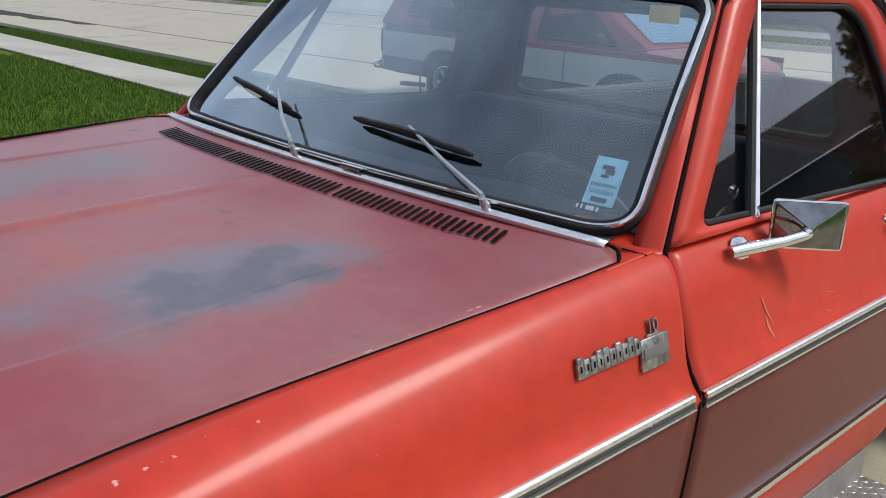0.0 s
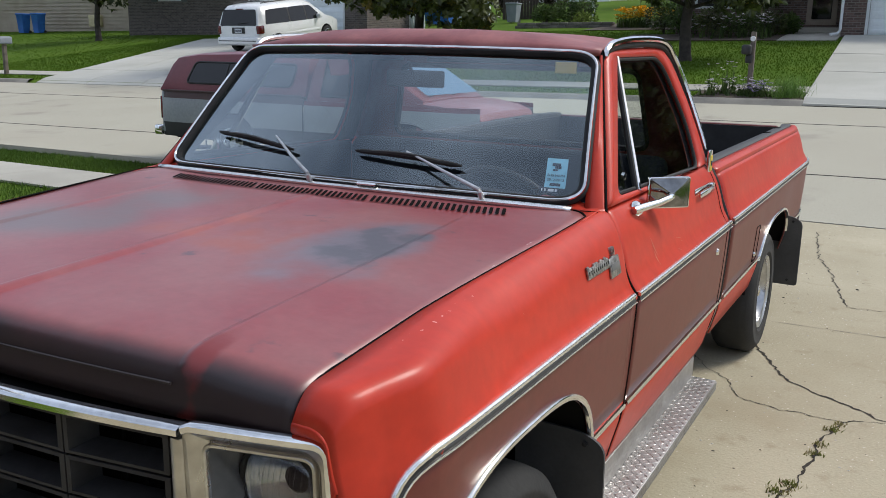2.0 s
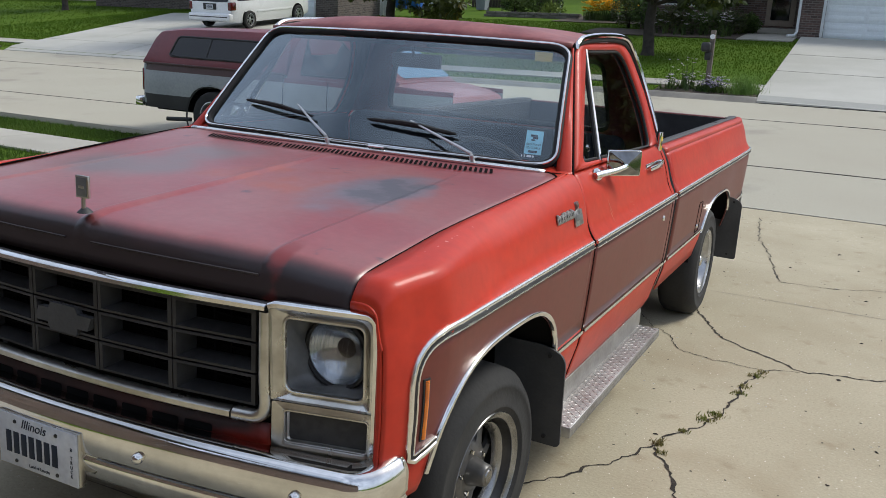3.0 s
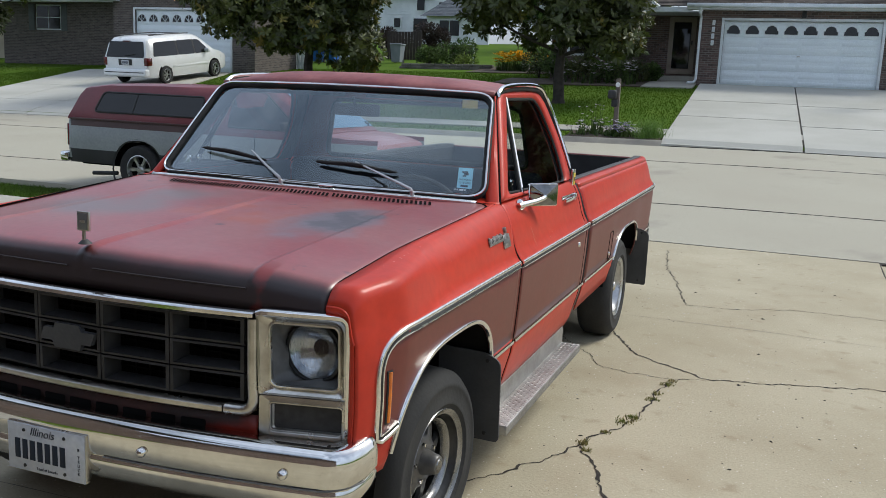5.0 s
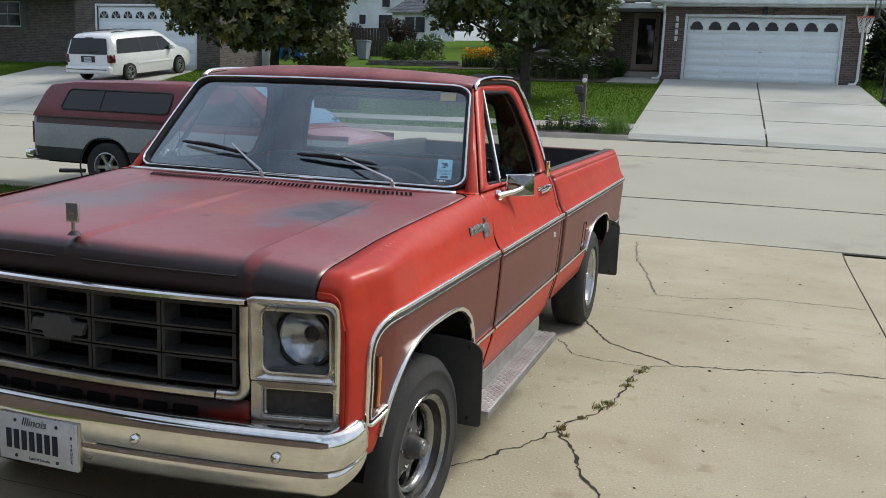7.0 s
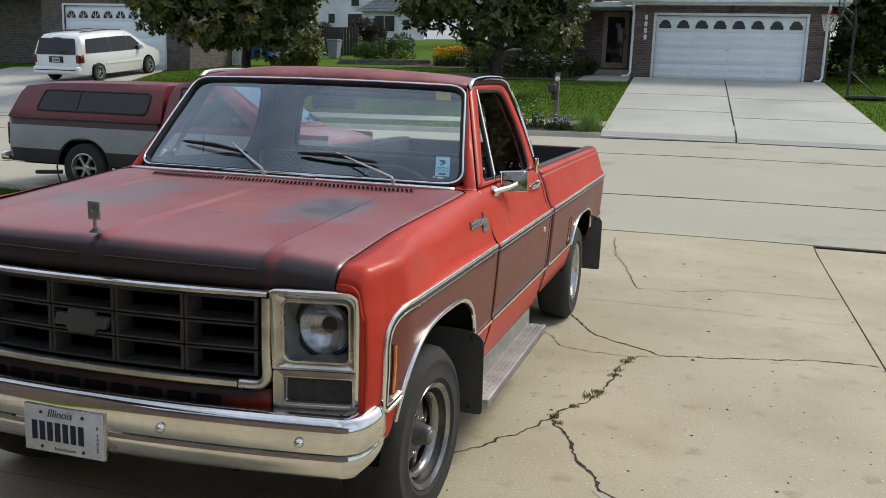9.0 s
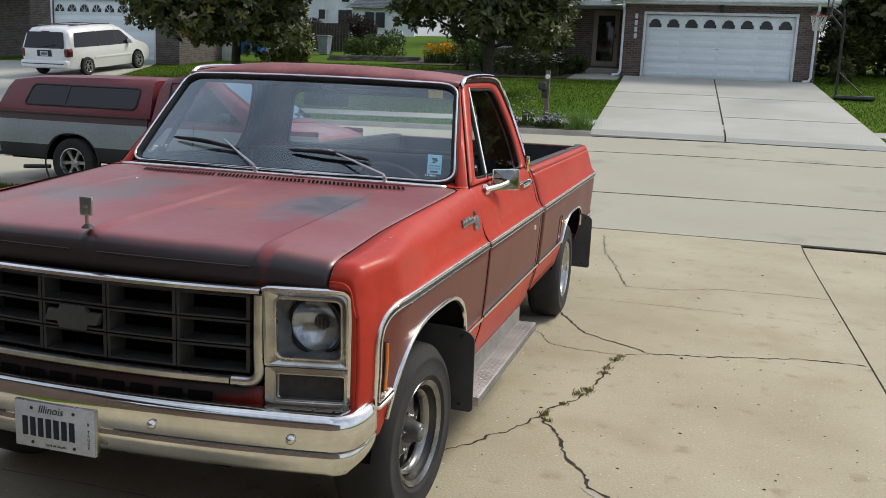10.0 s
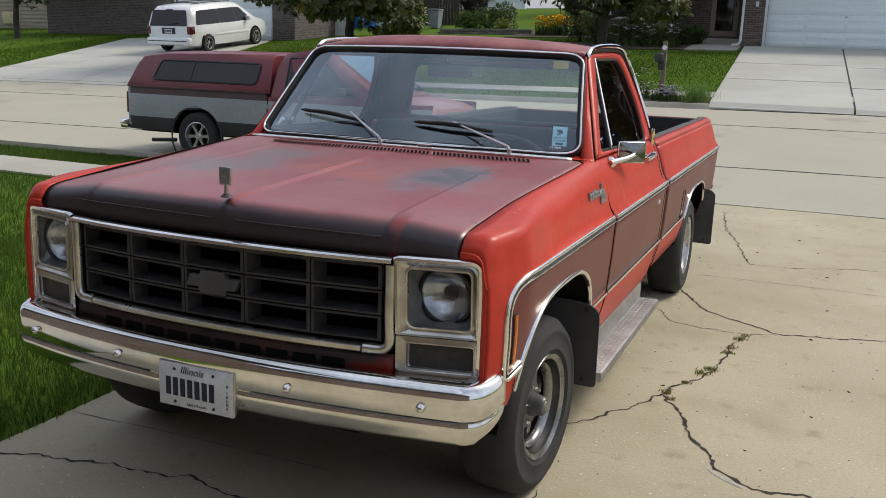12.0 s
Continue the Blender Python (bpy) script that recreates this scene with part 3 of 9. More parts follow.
def ribbon(name, pts, width, mat, parent, lift=0.0025, jitter=0.02, step=0.035, seed=1, zfun=None):
    """A ragged dark crack along a line on the ground."""
    r = random.Random(seed)
    fine = []
    for (xa, ya), (xb, yb) in zip(pts, pts[1:]):
        n = max(2, int(math.hypot(xb - xa, yb - ya) / step))
        fine += [(lerp(xa, xb, k / n), lerp(ya, yb, k / n)) for k in range(n)]
    fine.append(pts[-1])
    verts, faces = [], []
    off = 0.0
    for i, (x, y) in enumerate(fine):
        a, b = fine[max(i - 1, 0)], fine[min(i + 1, len(fine) - 1)]
        d = math.hypot(b[0] - a[0], b[1] - a[1]) or 1
        nx, ny = -(b[1] - a[1]) / d, (b[0] - a[0]) / d
        off = off * 0.75 + r.uniform(-1, 1) * jitter * 0.6
        w = width * (0.35 + 1.1 * r.random() ** 1.5)
        if i in (0, len(fine) - 1):
            w *= 0.2
        for sg in (-1, 1):
            px, py = x + nx * (off + sg * w / 2), y + ny * (off + sg * w / 2)
            verts.append((px, py, ground_z(px, py) + lift))
    faces = [(2 * i, 2 * i + 1, 2 * i + 3, 2 * i + 2) for i in range(len(fine) - 1)]
    return link_mesh(name, verts, faces, mat, parent, "", False)


CRACKS = [
    ([(0.95, 3.55), (0.99, 3.42), (1.15, 3.11), (1.28, 2.93), (1.55, 2.73), (1.71, 2.64), (1.92, 2.71), (2.35, 2.84), (2.65, 2.95), (3.07, 2.98)], 0.020),
    ([(0.60, 3.25), (0.93, 2.82), (1.04, 2.61), (1.25, 2.53), (1.5, 2.54), (1.71, 2.64)], 0.009),
    ([(1.55, 2.56), (1.49, 2.43), (1.46, 2.17), (1.42, 1.81), (1.36, 1.6), (1.24, 1.24), (1.14, 1.06), (1.01, 0.79), (0.89, 0.62), (0.70, 0.35)], 0.017),
    ([(1.24, 1.24), (1.35, 1.0), (1.42, 0.78), (1.5, 0.63), (1.58, 0.48), (1.67, 0.39), (1.74, 0.36), (1.93, 0.39), (2.4, 0.30)], 0.022),
    ([(0.80, 7.6), (0.88, 7.21), (1.06, 6.01), (1.28, 5.1), (1.37, 4.65)], 0.016),
    ([(1.37, 4.65), (1.75, 4.71), (2.21, 4.97), (2.67, 4.98), (3.07, 4.97)], 0.010),
    ([(-1.24, -0.78), (-1.02, -0.71), (-0.83, -0.68), (-0.67, -0.63), (-0.5, -0.62), (-0.33, -0.58), (-0.19, -0.62), (-0.04, -0.61), (0.4, -0.70)], 0.016),
    ([(0.96, -0.05), (1.0, -0.28), (1.06, -0.6)], 0.014),
]
for i, (pts, w) in enumerate(CRACKS):
    ribbon("crack", pts, w * 0.7, CRACK, drive, 0.0025, 0.022, 0.022, i)
# broken pale edges beside the widest crack
ribbon("chipped_edge", [(1.55, 0.47), (1.63, 0.40), (1.70, 0.355)], 0.032, material("pale_chipped_concrete", (0.46, 0.44, 0.38), 0.9, 0, (0.30, 0.28, 0.23), 30), drive, 0.0018, 0.01, 0.03, 40)
# faint transverse joint line across the drive
ribbon("old_joint", [(0.9, 4.05), (1.9, 4.08), (3.07, 4.05)], 0.006, material("filled_joint", (0.30, 0.27, 0.215), 0.9), drive, 0.002, 0.004, 0.1, 50)
ribbon("old_joint", [(-1.24, -0.30), (-0.6, -0.28), (0.2, -0.27)], 0.006, material("filled_joint_dark", (0.20, 0.18, 0.145), 0.9), drive, 0.002, 0.004, 0.1, 51)


# pebbles, leaf scraps and dark specks on the drive
def specks(name, n, area, size, mat, seed, label, parent=None):
    r = random.Random(seed)
    verts, faces = [], []
    for _ in range(n):
        x, y = r.uniform(area[0], area[1]), r.uniform(area[2], area[3])
        s0 = size * (0.4 + r.random() ** 2 * 1.6)
        a = r.random() * 6.28
        k = 6
        i = len(verts)
        z = ground_z(x, y)
        asp = r.uniform(0.45, 1)
        for j in range(k):
            t = a + j * 2 * math.pi / k
            rr = s0 * r.uniform(0.7, 1.1)
            ca, sa = math.cos(a), math.sin(a)
            px, py = rr * math.cos(t - a), rr * math.sin(t - a) * asp
            verts.append((x + px * ca - py * sa, y + px * sa + py * ca, z + 0.0015))
        verts.append((x, y, z + 0.0015 + s0 * 0.35))
        faces += [(i + j, i + (j + 1) % k, i + k) for j in range(k)]
    return tagged(link_mesh(name, verts, faces, mat, parent, "", False), label, "debris", kind="stuff")


specks("leaf_litter", 260, (0.7, 7.0, -3, 7.5), 0.010, CRACK, 3, "dark specks of leaf litter scattered on the concrete")
specks("grit", 900, (0.4, 5.0, -3, 7.5), 0.0045, material("dark_grit", (0.16, 0.14, 0.11), 0.9, 0, (0.09, 0.08, 0.06), 8), 4, "fine dark grit scattered on the concrete")
specks("pale_grit", 700, (0.4, 5.0, -3, 7.5), 0.0045, material("pale_grit", (0.62, 0.60, 0.54), 0.9), 5, "fine pale grit scattered on the concrete")


def blades(name, spots, mat, label, category, parent=None, seg=2):
    """Grass blades: each spot is (x, y, z, height, lean x, lean y, half width, turn)."""
    verts, faces = [], []
    for x, y, z, h, lx, ly, w, a in spots:
        i = len(verts)
        cx, cy = math.cos(a) * w, math.sin(a) * w
        verts += [(x - cx, y - cy, z), (x + cx, y + cy, z), (x + lx * 0.4 + cx * 0.7, y + ly * 0.4 + cy * 0.7, z + h * 0.6), (x + lx * 0.4 - cx * 0.7, y + ly * 0.4 - cy * 0.7, z + h * 0.6), (x + lx, y + ly, z + h)]
        faces += [(i, i + 1, i + 2, i + 3), (i + 3, i + 2, i + 4)]
    ob = link_mesh(name, verts, faces, mat, parent, "", False)
    return tagged(ob, label, category, kind="stuff")


def tuft(cx, cy, n, spread, h, seed):
    r = random.Random(seed)
    out = []
    for _ in range(n):
        x, y = cx + r.gauss(0, spread), cy + r.gauss(0, spread)
        hh = h * r.uniform(0.3, 1.1)
        out.append((x, y, ground_z(x, y), hh, r.gauss(0, hh * 0.5), r.gauss(0, hh * 0.5), r.uniform(0.002, 0.0045), r.random() * 6.3))
    return out


for i, (x, y, n, sp, h) in enumerate(((1.24, 1.27, 70, 0.022, 0.11), (1.275, 1.19, 50, 0.02, 0.06), (1.31, 1.47, 40, 0.018, 0.06), (1.375, 1.66, 90, 0.034, 0.07), (1.41, 1.75, 80, 0.03, 0.07), (1.46, 2.10, 60, 0.03, 0.06), (1.47, 2.22, 60, 0.026, 0.06), (1.50, 2.42, 80, 0.03, 0.07), (1.53, 2.50, 60, 0.025, 0.05))):
    blades("weed_tuft", tuft(x, y, int(n * 0.8), sp * 0.62, h * 0.30, 60 + i), WEED, "dry green weed tuft growing from the driveway crack", "weed")

# ---- street, kerbs, walks ----
road = link_mesh("road", *slab_verts(-90, 60, 7.74, 16.86, 60, 4, -0.035, 0.05), CRACK, None, "", False)
tagged(road, "pale concrete residential street with tarred joints", "street", kind="structure")
LANES = [(7.76, 10.117), (10.150, 14.417), (14.453, 16.25)]
for a, b in LANES:
    x = -78.0
    while x < 54:
        slab(x, x + 11.994, a, b, STREET, road, 8, 4, 0.0)
        x += 12.0
for y in (10.1335, 14.435):
    slab(-78, 54, y - 0.0175, y + 0.0175, CRACK, road, 89, 2, 0.004, "tarred_joint")
slab(-90, 60, 16.27, 16.835, STREET, road, 40, 3, -0.006, "gutter")
# kerbs
def kerb(name, prof, x0, x1, mat, label):
    rows = [[(x, y, ground_z(x, y if y < 16 else 16.8) + z) for y, z in prof] for x in np.linspace(x0, x1, max(2, int((x1 - x0) / 3)))]
    ob = sheet(name, rows, mat, None, "", 0, core=(-500, 500, -300))
    return tagged(ob, label, "kerb", kind="structure")


KERB = material("stained_kerb_concrete", (0.27, 0.25, 0.21), 0.9, 0, (0.17, 0.155, 0.13), 1.5, 1, 40, 0.3)
FARK = [(16.78, -0.01), (16.84, 0.02), (16.90, 0.085), (16.95, 0.105), (17.08, 0.11), (17.09, 0.02)]
kerb("kerb", FARK, -16.4, -0.55, KERB, "stained rolled concrete kerb along the street")
kerb("kerb", FARK, -85, -23.6, KERB, "stained rolled concrete kerb along the street")
kerb("kerb", FARK, 5.6, 55, KERB, "stained rolled concrete kerb along the street")
NEARK = [(7.80, -0.005), (7.74, 0.015), (7.66, 0.065), (7.58, 0.08), (7.46, 0.08), (7.45, 0.0)]
kerb("kerb", NEARK, -85, -1.3, STREET, "low rolled concrete kerb beside the grass strip")
apron = link_mesh("gutter_joint", *slab_verts(-1.25, 7.4, 7.715, 7.765, 20, 2, -0.008), CRACK, drive, "", False)
# near walk in squares
walk_near = link_mesh("pavement", *slab_verts(-80, -1.26, 5.12, 6.28, 30, 2, -0.02, 0.05), CRACK, None, "", False)
tagged(walk_near, "pale concrete walk between lawn and grass strip", "pavement", kind="structure")
x = -1.28
while x > -70:
    slab(x - 1.49, x, 5.12, 6.28, WALKWAY, walk_near, 2, 2, 0.006)
    x -= 1.5
far_walk = link_mesh("pavement", *slab_verts(-80, 40, 18.0, 18.75, 40, 2, -0.02, 0.05), CRACK, None, "", False)
tagged(far_walk, "narrow pale concrete walk across the street", "pavement", kind="structure")
x = 34.0
while x > -70:
    if not (-0.9 > x > -1.5):
        slab(x - 1.49, x, 18.0, 18.75, WALKWAY, far_walk, 2, 2, 0.004)
    x -= 1.5
def pave(rows, parent, thick=0.05):
    """One concrete panel: a level-shaded top with a skirt round it."""
    v, f = grid(rows)
    ny, nx = len(rows[0]), len(rows)
    k = len(v)
    edge = [i * ny for i in range(nx)] + [(nx - 1) * ny + j for j in range(1, ny)] + [i * ny + ny - 1 for i in range(nx - 2, -1, -1)] + list(range(ny - 2, 0, -1))
    v = list(v) + [(v[i][0], v[i][1], v[i][2] - thick) for i in edge]
    m = len(edge)
    f = [tuple(reversed(q)) for q in f] + [(edge[j], edge[(j + 1) % m], k + (j + 1) % m, k + j) for j in range(m)]
    return link_mesh("slab", v, f, FAR_DRIVE, parent, "", False)


# driveways across the street, in big panels with dark joints
far_drive = link_mesh("driveway", *slab_verts(-0.50, 5.10, 16.82, 29.25, 6, 20, 0.002, 0.05), CRACK, None, "", False)
tagged(far_drive, "pale concrete driveway leading to the white garage door", "driveway", kind="structure")
for xa, xb, xa2, xb2 in ((-0.55, 2.31, -1.05, 1.985), (2.35, 5.55, 2.025, 5.15)):
    for ya, yb in (((16.84, 20.85), (20.92, 24.30), (24.38, 29.22)) if xa < 0 else ((16.84, 19.95), (20.03, 23.95), (24.02, 29.22))):
        f0, f1 = (ya - 16.84) / 12.38, (yb - 16.84) / 12.38
        rows = [[(lerp(lerp(xa, xa2, lerp(f0, f1, v)), lerp(xb, xb2, lerp(f0, f1, v)), u), lerp(ya, yb, v), ground_z(9, lerp(ya, yb, v)) + 0.014) for v in sorted(set(np.linspace(0, 1, 6).tolist() + ([0.006, 0.0165, 0.0565] if ya < 17 else [])))] for u in np.linspace(0, 1, 4)]
        pave(rows, far_drive)
left_drive = tagged(new("driveway"), "wide pale concrete driveway with a white van on it", "driveway", kind="structure")
L0, L1 = (-23.2, -16.3), (-28.0, -20.2)
for i in range(3):
    for ya, yb in ((16.84, 19.2), (19.24, 23.2), (23.24, 29.4)):
        f0, f1 = (ya - 16.84) / 12.5, (yb - 16.84) / 12.5
        ua, ub = i / 3 + 0.002, (i + 1) / 3 - 0.002
        rows = []
        for u in np.linspace(ua, ub, 4):
            col = []
            for v in np.linspace(f0, f1, 6):
                x = lerp(lerp(L0[0], L1[0], v), lerp(L0[1], L1[1], v), u)
                y = 16.84 + 12.5 * v
                col.append((x, y, ground_z(x, y) + 0.012))
            rows.append(col)
        pave(rows, left_drive)


# ---- grass ----
def lawn_spots(n, x0, x1, y0, y1, h, seed, keep=None, w=0.004, lean=0.6):
    r = random.Random(seed)
    out = []
    while len(out) < n:
        x, y = r.uniform(x0, x1), r.uniform(y0, y1)
        if keep and not keep(x, y):
            continue
        hh = h * r.uniform(0.5, 1.25)
        out.append((x, y, ground_z(x, y) - 0.03, hh + 0.03, r.gauss(0, hh * lean), r.gauss(0, hh * lean), w * r.uniform(0.6, 1.4), r.random() * 6.3))
    return out


blades("lawn_grass", lawn_spots(60000, -4.6, -1.22, -1.2, 5.1, 0.034, 1, None, 0.0025), BLADE, "mown green lawn grass beside the driveway", "grass")
blades("lawn_grass", lawn_spots(50000, -15, -4.0, -1.2, 5.1, 0.036, 2, None, 0.005), BLADE, "mown green lawn grass beside the driveway", "grass")
blades("grass_strip", lawn_spots(26000, -22, -1.28, 6.28, 7.47, 0.045, 3, None, 0.007), BLADE, "green grass strip between walk and kerb", "grass")
def far_keep(x, y):
    f = (y - 16.84) / 12.5
    if lerp(L0[0], L1[0], f) - 0.05 < x < lerp(L0[1], L1[1], f) + 0.05 or lerp(-0.55, -1.05, f) - 0.05 < x < lerp(5.55, 5.15, f) + 0.05:
        return False
    return not 17.98 < y < 18.77


blades("far_lawn_grass", lawn_spots(90000, -30, 9, 17.1, 33.5, 0.011, 4, far_keep, 0.010, 1.2), BLADE_FAR, "green front lawn grass across the street", "grass")
blades("far_lawn_grass", lawn_spots(26000, -60, -23, 17.1, 36, 0.011, 5, far_keep, 0.016, 1.2), BLADE_FAR, "green front lawn grass across the street", "grass")
# ---- the pickup truck: nose towards -y, driver's side towards +x ----
truck = thing("pickup_truck", "old orange-red pickup truck with maroon hood, parked on driveway", "truck")

SIDE_Z = [0.40, 0.44, 0.52, 0.60, 0.66, 0.80, 0.955, 0.985, 1.004, 1.03, 1.06, 1.11, 1.16, 1.20, 1.225, 1.245]
SIDE_X = [0.940, 0.962, 0.982, 1.004, 1.012, 1.022, 1.030, 1.030, 1.022, 1.004, 0.992, 0.979, 0.962, 0.942, 0.925, 0.905]
SIDE_FLAT = [0.940, 0.962, 0.982, 1.002, 1.008, 1.014, 1.010, 1.008, 1.006, 1.002, 0.994, 0.979, 0.962, 0.942, 0.925, 0.905]
TRIM_Z, LOW_Z = 0.988, 0.640
NOSE_Y = -0.724


def side_x(y, z):
    """Half width of the body at a station and height: the fender draws in towards the nose, the bed towards the tail."""
    x = float(np.interp(z, SIDE_Z, SIDE_X))
    if y < -0.48:
        b = min((-0.48 - y) / 0.16, 1)
        x = lerp(x, float(np.interp(z, SIDE_Z, SIDE_FLAT)), b * b * (3 - 2 * b))
    if y < -0.42:
        u = min((-0.42 - y) / 0.345, 1)
        x -= 0.100 * (1 - math.sqrt(max(0, 1 - u * u)))
    if y > 4.5:
        x -= 0.10 * (y - 4.5) ** 2 * 4
    return x


def side_n(y, z):
    e = 0.004
    dz = (side_x(y, z + e) - side_x(y, z - e)) / (2 * e)
    dy = (side_x(y + e, z) - side_x(y - e, z)) / (2 * e)
    return Vector((1, -dy, -dz)).normalized()


def seam_y(z):
    """The front edge of the door."""
    return float(np.interp(z, [0.44, 0.65, 0.85, 1.0, 1.08, 1.16, 1.245], [0.700, 0.700, 0.704, 0.706, 0.696, 0.694, 0.714]))


def fender_top(y):
    if y < -0.66:
        u = (-0.66 - y) / (-0.66 - NOSE_Y)
        return 1.1445 - 0.052 * u**2.2
    return float(np.interp(y, [-0.69, -0.3, 0.2, 0.69], [1.142, 1.178, 1.212, 1.243]))


def arch(y, mid, half, top, p=3.0, base=0.36):
    u = abs(y - mid) / half
    return 0 if u >= 1 else base + (top - base) * (1 - u**p) ** (1 / p)


F_ARCH = (-0.075, 0.493, 0.868)
R_ARCH = (3.50, 0.52, 0.800)
BED0, BED1 = 2.096, 4.74
S = (1, -1)


def mirrored(s, p):
    return (p[0] * s, p[1], p[2])


HOOD_EDGE = 0.860


def hood_edge(y):
    """Half width of the hood, which flares a little towards the windscreen."""
    t = min(max((y + 0.35) / 0.95, 0), 1)
    return HOOD_EDGE + 0.033 * t * t * (3 - 2 * t)


FSEC = smooth_curve([(1.030, 0.988), (1.008, 1.022), (0.995, 1.06), (0.984, 1.11), (0.968, 1.16), (0.940, 1.205), (0.905, 1.233), (0.8645, 1.243)], 18)


def dense_y(a, b, mids, n):
    ys = set(np.linspace(a, b, n).round(4).tolist())
    for mid, half in mids:
        for k in range(41):
            y = mid - half * math.cos(math.pi * k / 40)
            if a < y < b:
                ys.add(round(y, 4))
    return sorted(ys)


def side_panel(name, ya, yb, z_low, z_high, arch_spec, mat, parent, s, label="", m=7):
    """A side skin from ya to yb (numbers, or functions of height) between two heights, cut by a wheel arch."""
    fa = ya if callable(ya) else (lambda z: ya)
    fb = yb if callable(yb) else (lambda z: yb)
    a0, b0 = fa(z_high), fb(z_high)
    ys = dense_y(a0, b0, [arch_spec[:2]] if arch_spec else [], 30)
    rows = []
    for y in ys:
        t = (y - a0) / (b0 - a0)
        lowest = z_low
        if arch_spec:
            lowest = max(z_low, arch(y, *arch_spec))
        if lowest >= z_high:
            lowest = z_high - 0.002
        col = []
        for j in range(m):
            z = lerp(lowest, z_high, j / (m - 1))
            yy = lerp(fa(z), fb(z), t) if not arch_spec or y > arch_spec[0] + arch_spec[1] or y < arch_spec[0] - arch_spec[1] else y
            col.append((side_x(yy, z) * s, yy, z))
        rows.append(col)
    return sheet(name, rows, mat, parent, label, 0.006, flip=(s > 0))


# hood -------------------------------------------------------------------
def hood_z(x, y):
    a = abs(x)
    t = min(max((y + 0.70) / 1.33, 0), 1)
    edge = lerp(1.142, 1.238, t)
    mid = lerp(1.182, 1.246, t)
    step = lerp(0.024, 0.004, min(t / 0.86, 1) ** 2) if t < 0.86 else lerp(0.004, 0.0, (t - 0.86) / 0.14)
    w = lerp(0.62, 0.585, t)
    ridge = mid - 0.008
    if a < w:
        dish = 0.007 * (1 - t**3)
        near = min((w - a) / 0.024, 1)
        core = min(a / 0.030, 1)
        z = lerp(mid, ridge, (a / w) ** 2) - dish * (near * near * (3 - 2 * near)) * (0.25 + 0.75 * core)
        if a < 0.030:
            z = lerp(mid + 0.004 * (1 - t), z, core * core * (3 - 2 * core))
    else:
        v = min((a - w) / (hood_edge(y) - w), 1)
        z = lerp(ridge, edge, v**0.9)
    return z


HOOD_FRONT = [(-0.60, 1.0, 0), (-0.655, 0.992, 0), (-0.690, 0.968, 0), (-0.712, 0.925, 0), (-0.730, 0.85, 0), (-0.744, 0.72, 0), (-0.753, 0.50, 0), (-0.760, 0.22, 0), (-0.764, 0.0, 0)]
xs = sorted({round(v, 4) for v in np.linspace(-HOOD_EDGE, HOOD_EDGE, 61).tolist()} | {round(sg * (w + d), 4) for sg in S for w in (0.62,) for d in (-0.04, -0.027, -0.022, -0.016, -0.011, -0.006, 0, 0.004, 0.010)} | {0.0, 0.008, -0.008, 0.016, -0.016, 0.025, -0.025, 0.04, -0.04})


def hood_back(x):
    """The rear edge, rounded off at the corners."""
    a = abs(x)
    return 0.592 + 0.080 * (a / HOOD_EDGE) ** 2 - (0.078 * ((a - 0.785) / 0.075) ** 2.4 if a > 0.785 else 0)


def hood_x(a, y):
    """Draws a column in with the ridge, which runs closer to the middle towards the back."""
    w = lerp(0.62, 0.585, min(max((y + 0.70) / 1.33, 0), 1))
    b = abs(a)
    x = b * w / 0.62 if b < 0.62 else lerp(w, hood_edge(y), (b - 0.62) / (HOOD_EDGE - 0.62))
    return math.copysign(x, a)


rows = []
for x in xs:
    bow = 0.045 * (x / HOOD_EDGE) ** 2
    col = []
    for y, f, _ in reversed(HOOD_FRONT):
        yy = y + bow
        top = hood_z(x, max(yy, -0.70))
        col.append((x, yy, lerp(1.052, top, f)))
    y0 = HOOD_FRONT[0][0] + bow
    for k in range(1, 40):
        y = lerp(y0, hood_back(x), k / 39)
        xw = hood_x(x, y)
        col.append((xw, y, hood_z(xw, y)))
    rows.append(col)
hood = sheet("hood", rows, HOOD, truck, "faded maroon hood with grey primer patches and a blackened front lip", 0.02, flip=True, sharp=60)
for x0, x1 in ((-0.67, -0.05), (0.05, 0.60)):
    path = [(x, -0.757 + 0.045 * (x / HOOD_EDGE) ** 2, 1.112) for x in np.linspace(x0, x1, 16)]
    tube("lip_crease", path, 0.003, material("worn_crease", (0.045, 0.034, 0.032), 0.5), hood, "", 6)

# the vent slots at the back of the hood: slanted flat plates, the openings' shade put into their near-black
for x0, x1, n in ((-0.655, -0.265, 21), (-0.235, 0.195, 23), (0.225, 0.66, 23)):
    for k in range(n):
        x = lerp(x0, x1, k / (n - 1))
        yb = hood_back(x) - 0.100
        L, W, lean = 0.037, 0.0058, -0.015
        pts = rpoly([(x - W - lean, yb - L), (x + W - lean, yb - L), (x + W + lean, yb + L), (x - W + lean, yb + L)], 0.005, 3)
        q = len(pts)
        verts = [(p[0], p[1], hood_z(p[0], p[1]) + 0.0036) for p in pts]
        link_mesh("vent_slot", verts, [tuple(range(q))], DARK, hood)

# cowl: dark channel and bright moulding under the windscreen
def cowl_pt(x, dy=0.0, dz=0.0):
    u = x / 0.86
    return (x, 0.596 + 0.060 * u * u + dy, 1.254 - 0.008 * u * u + dz)


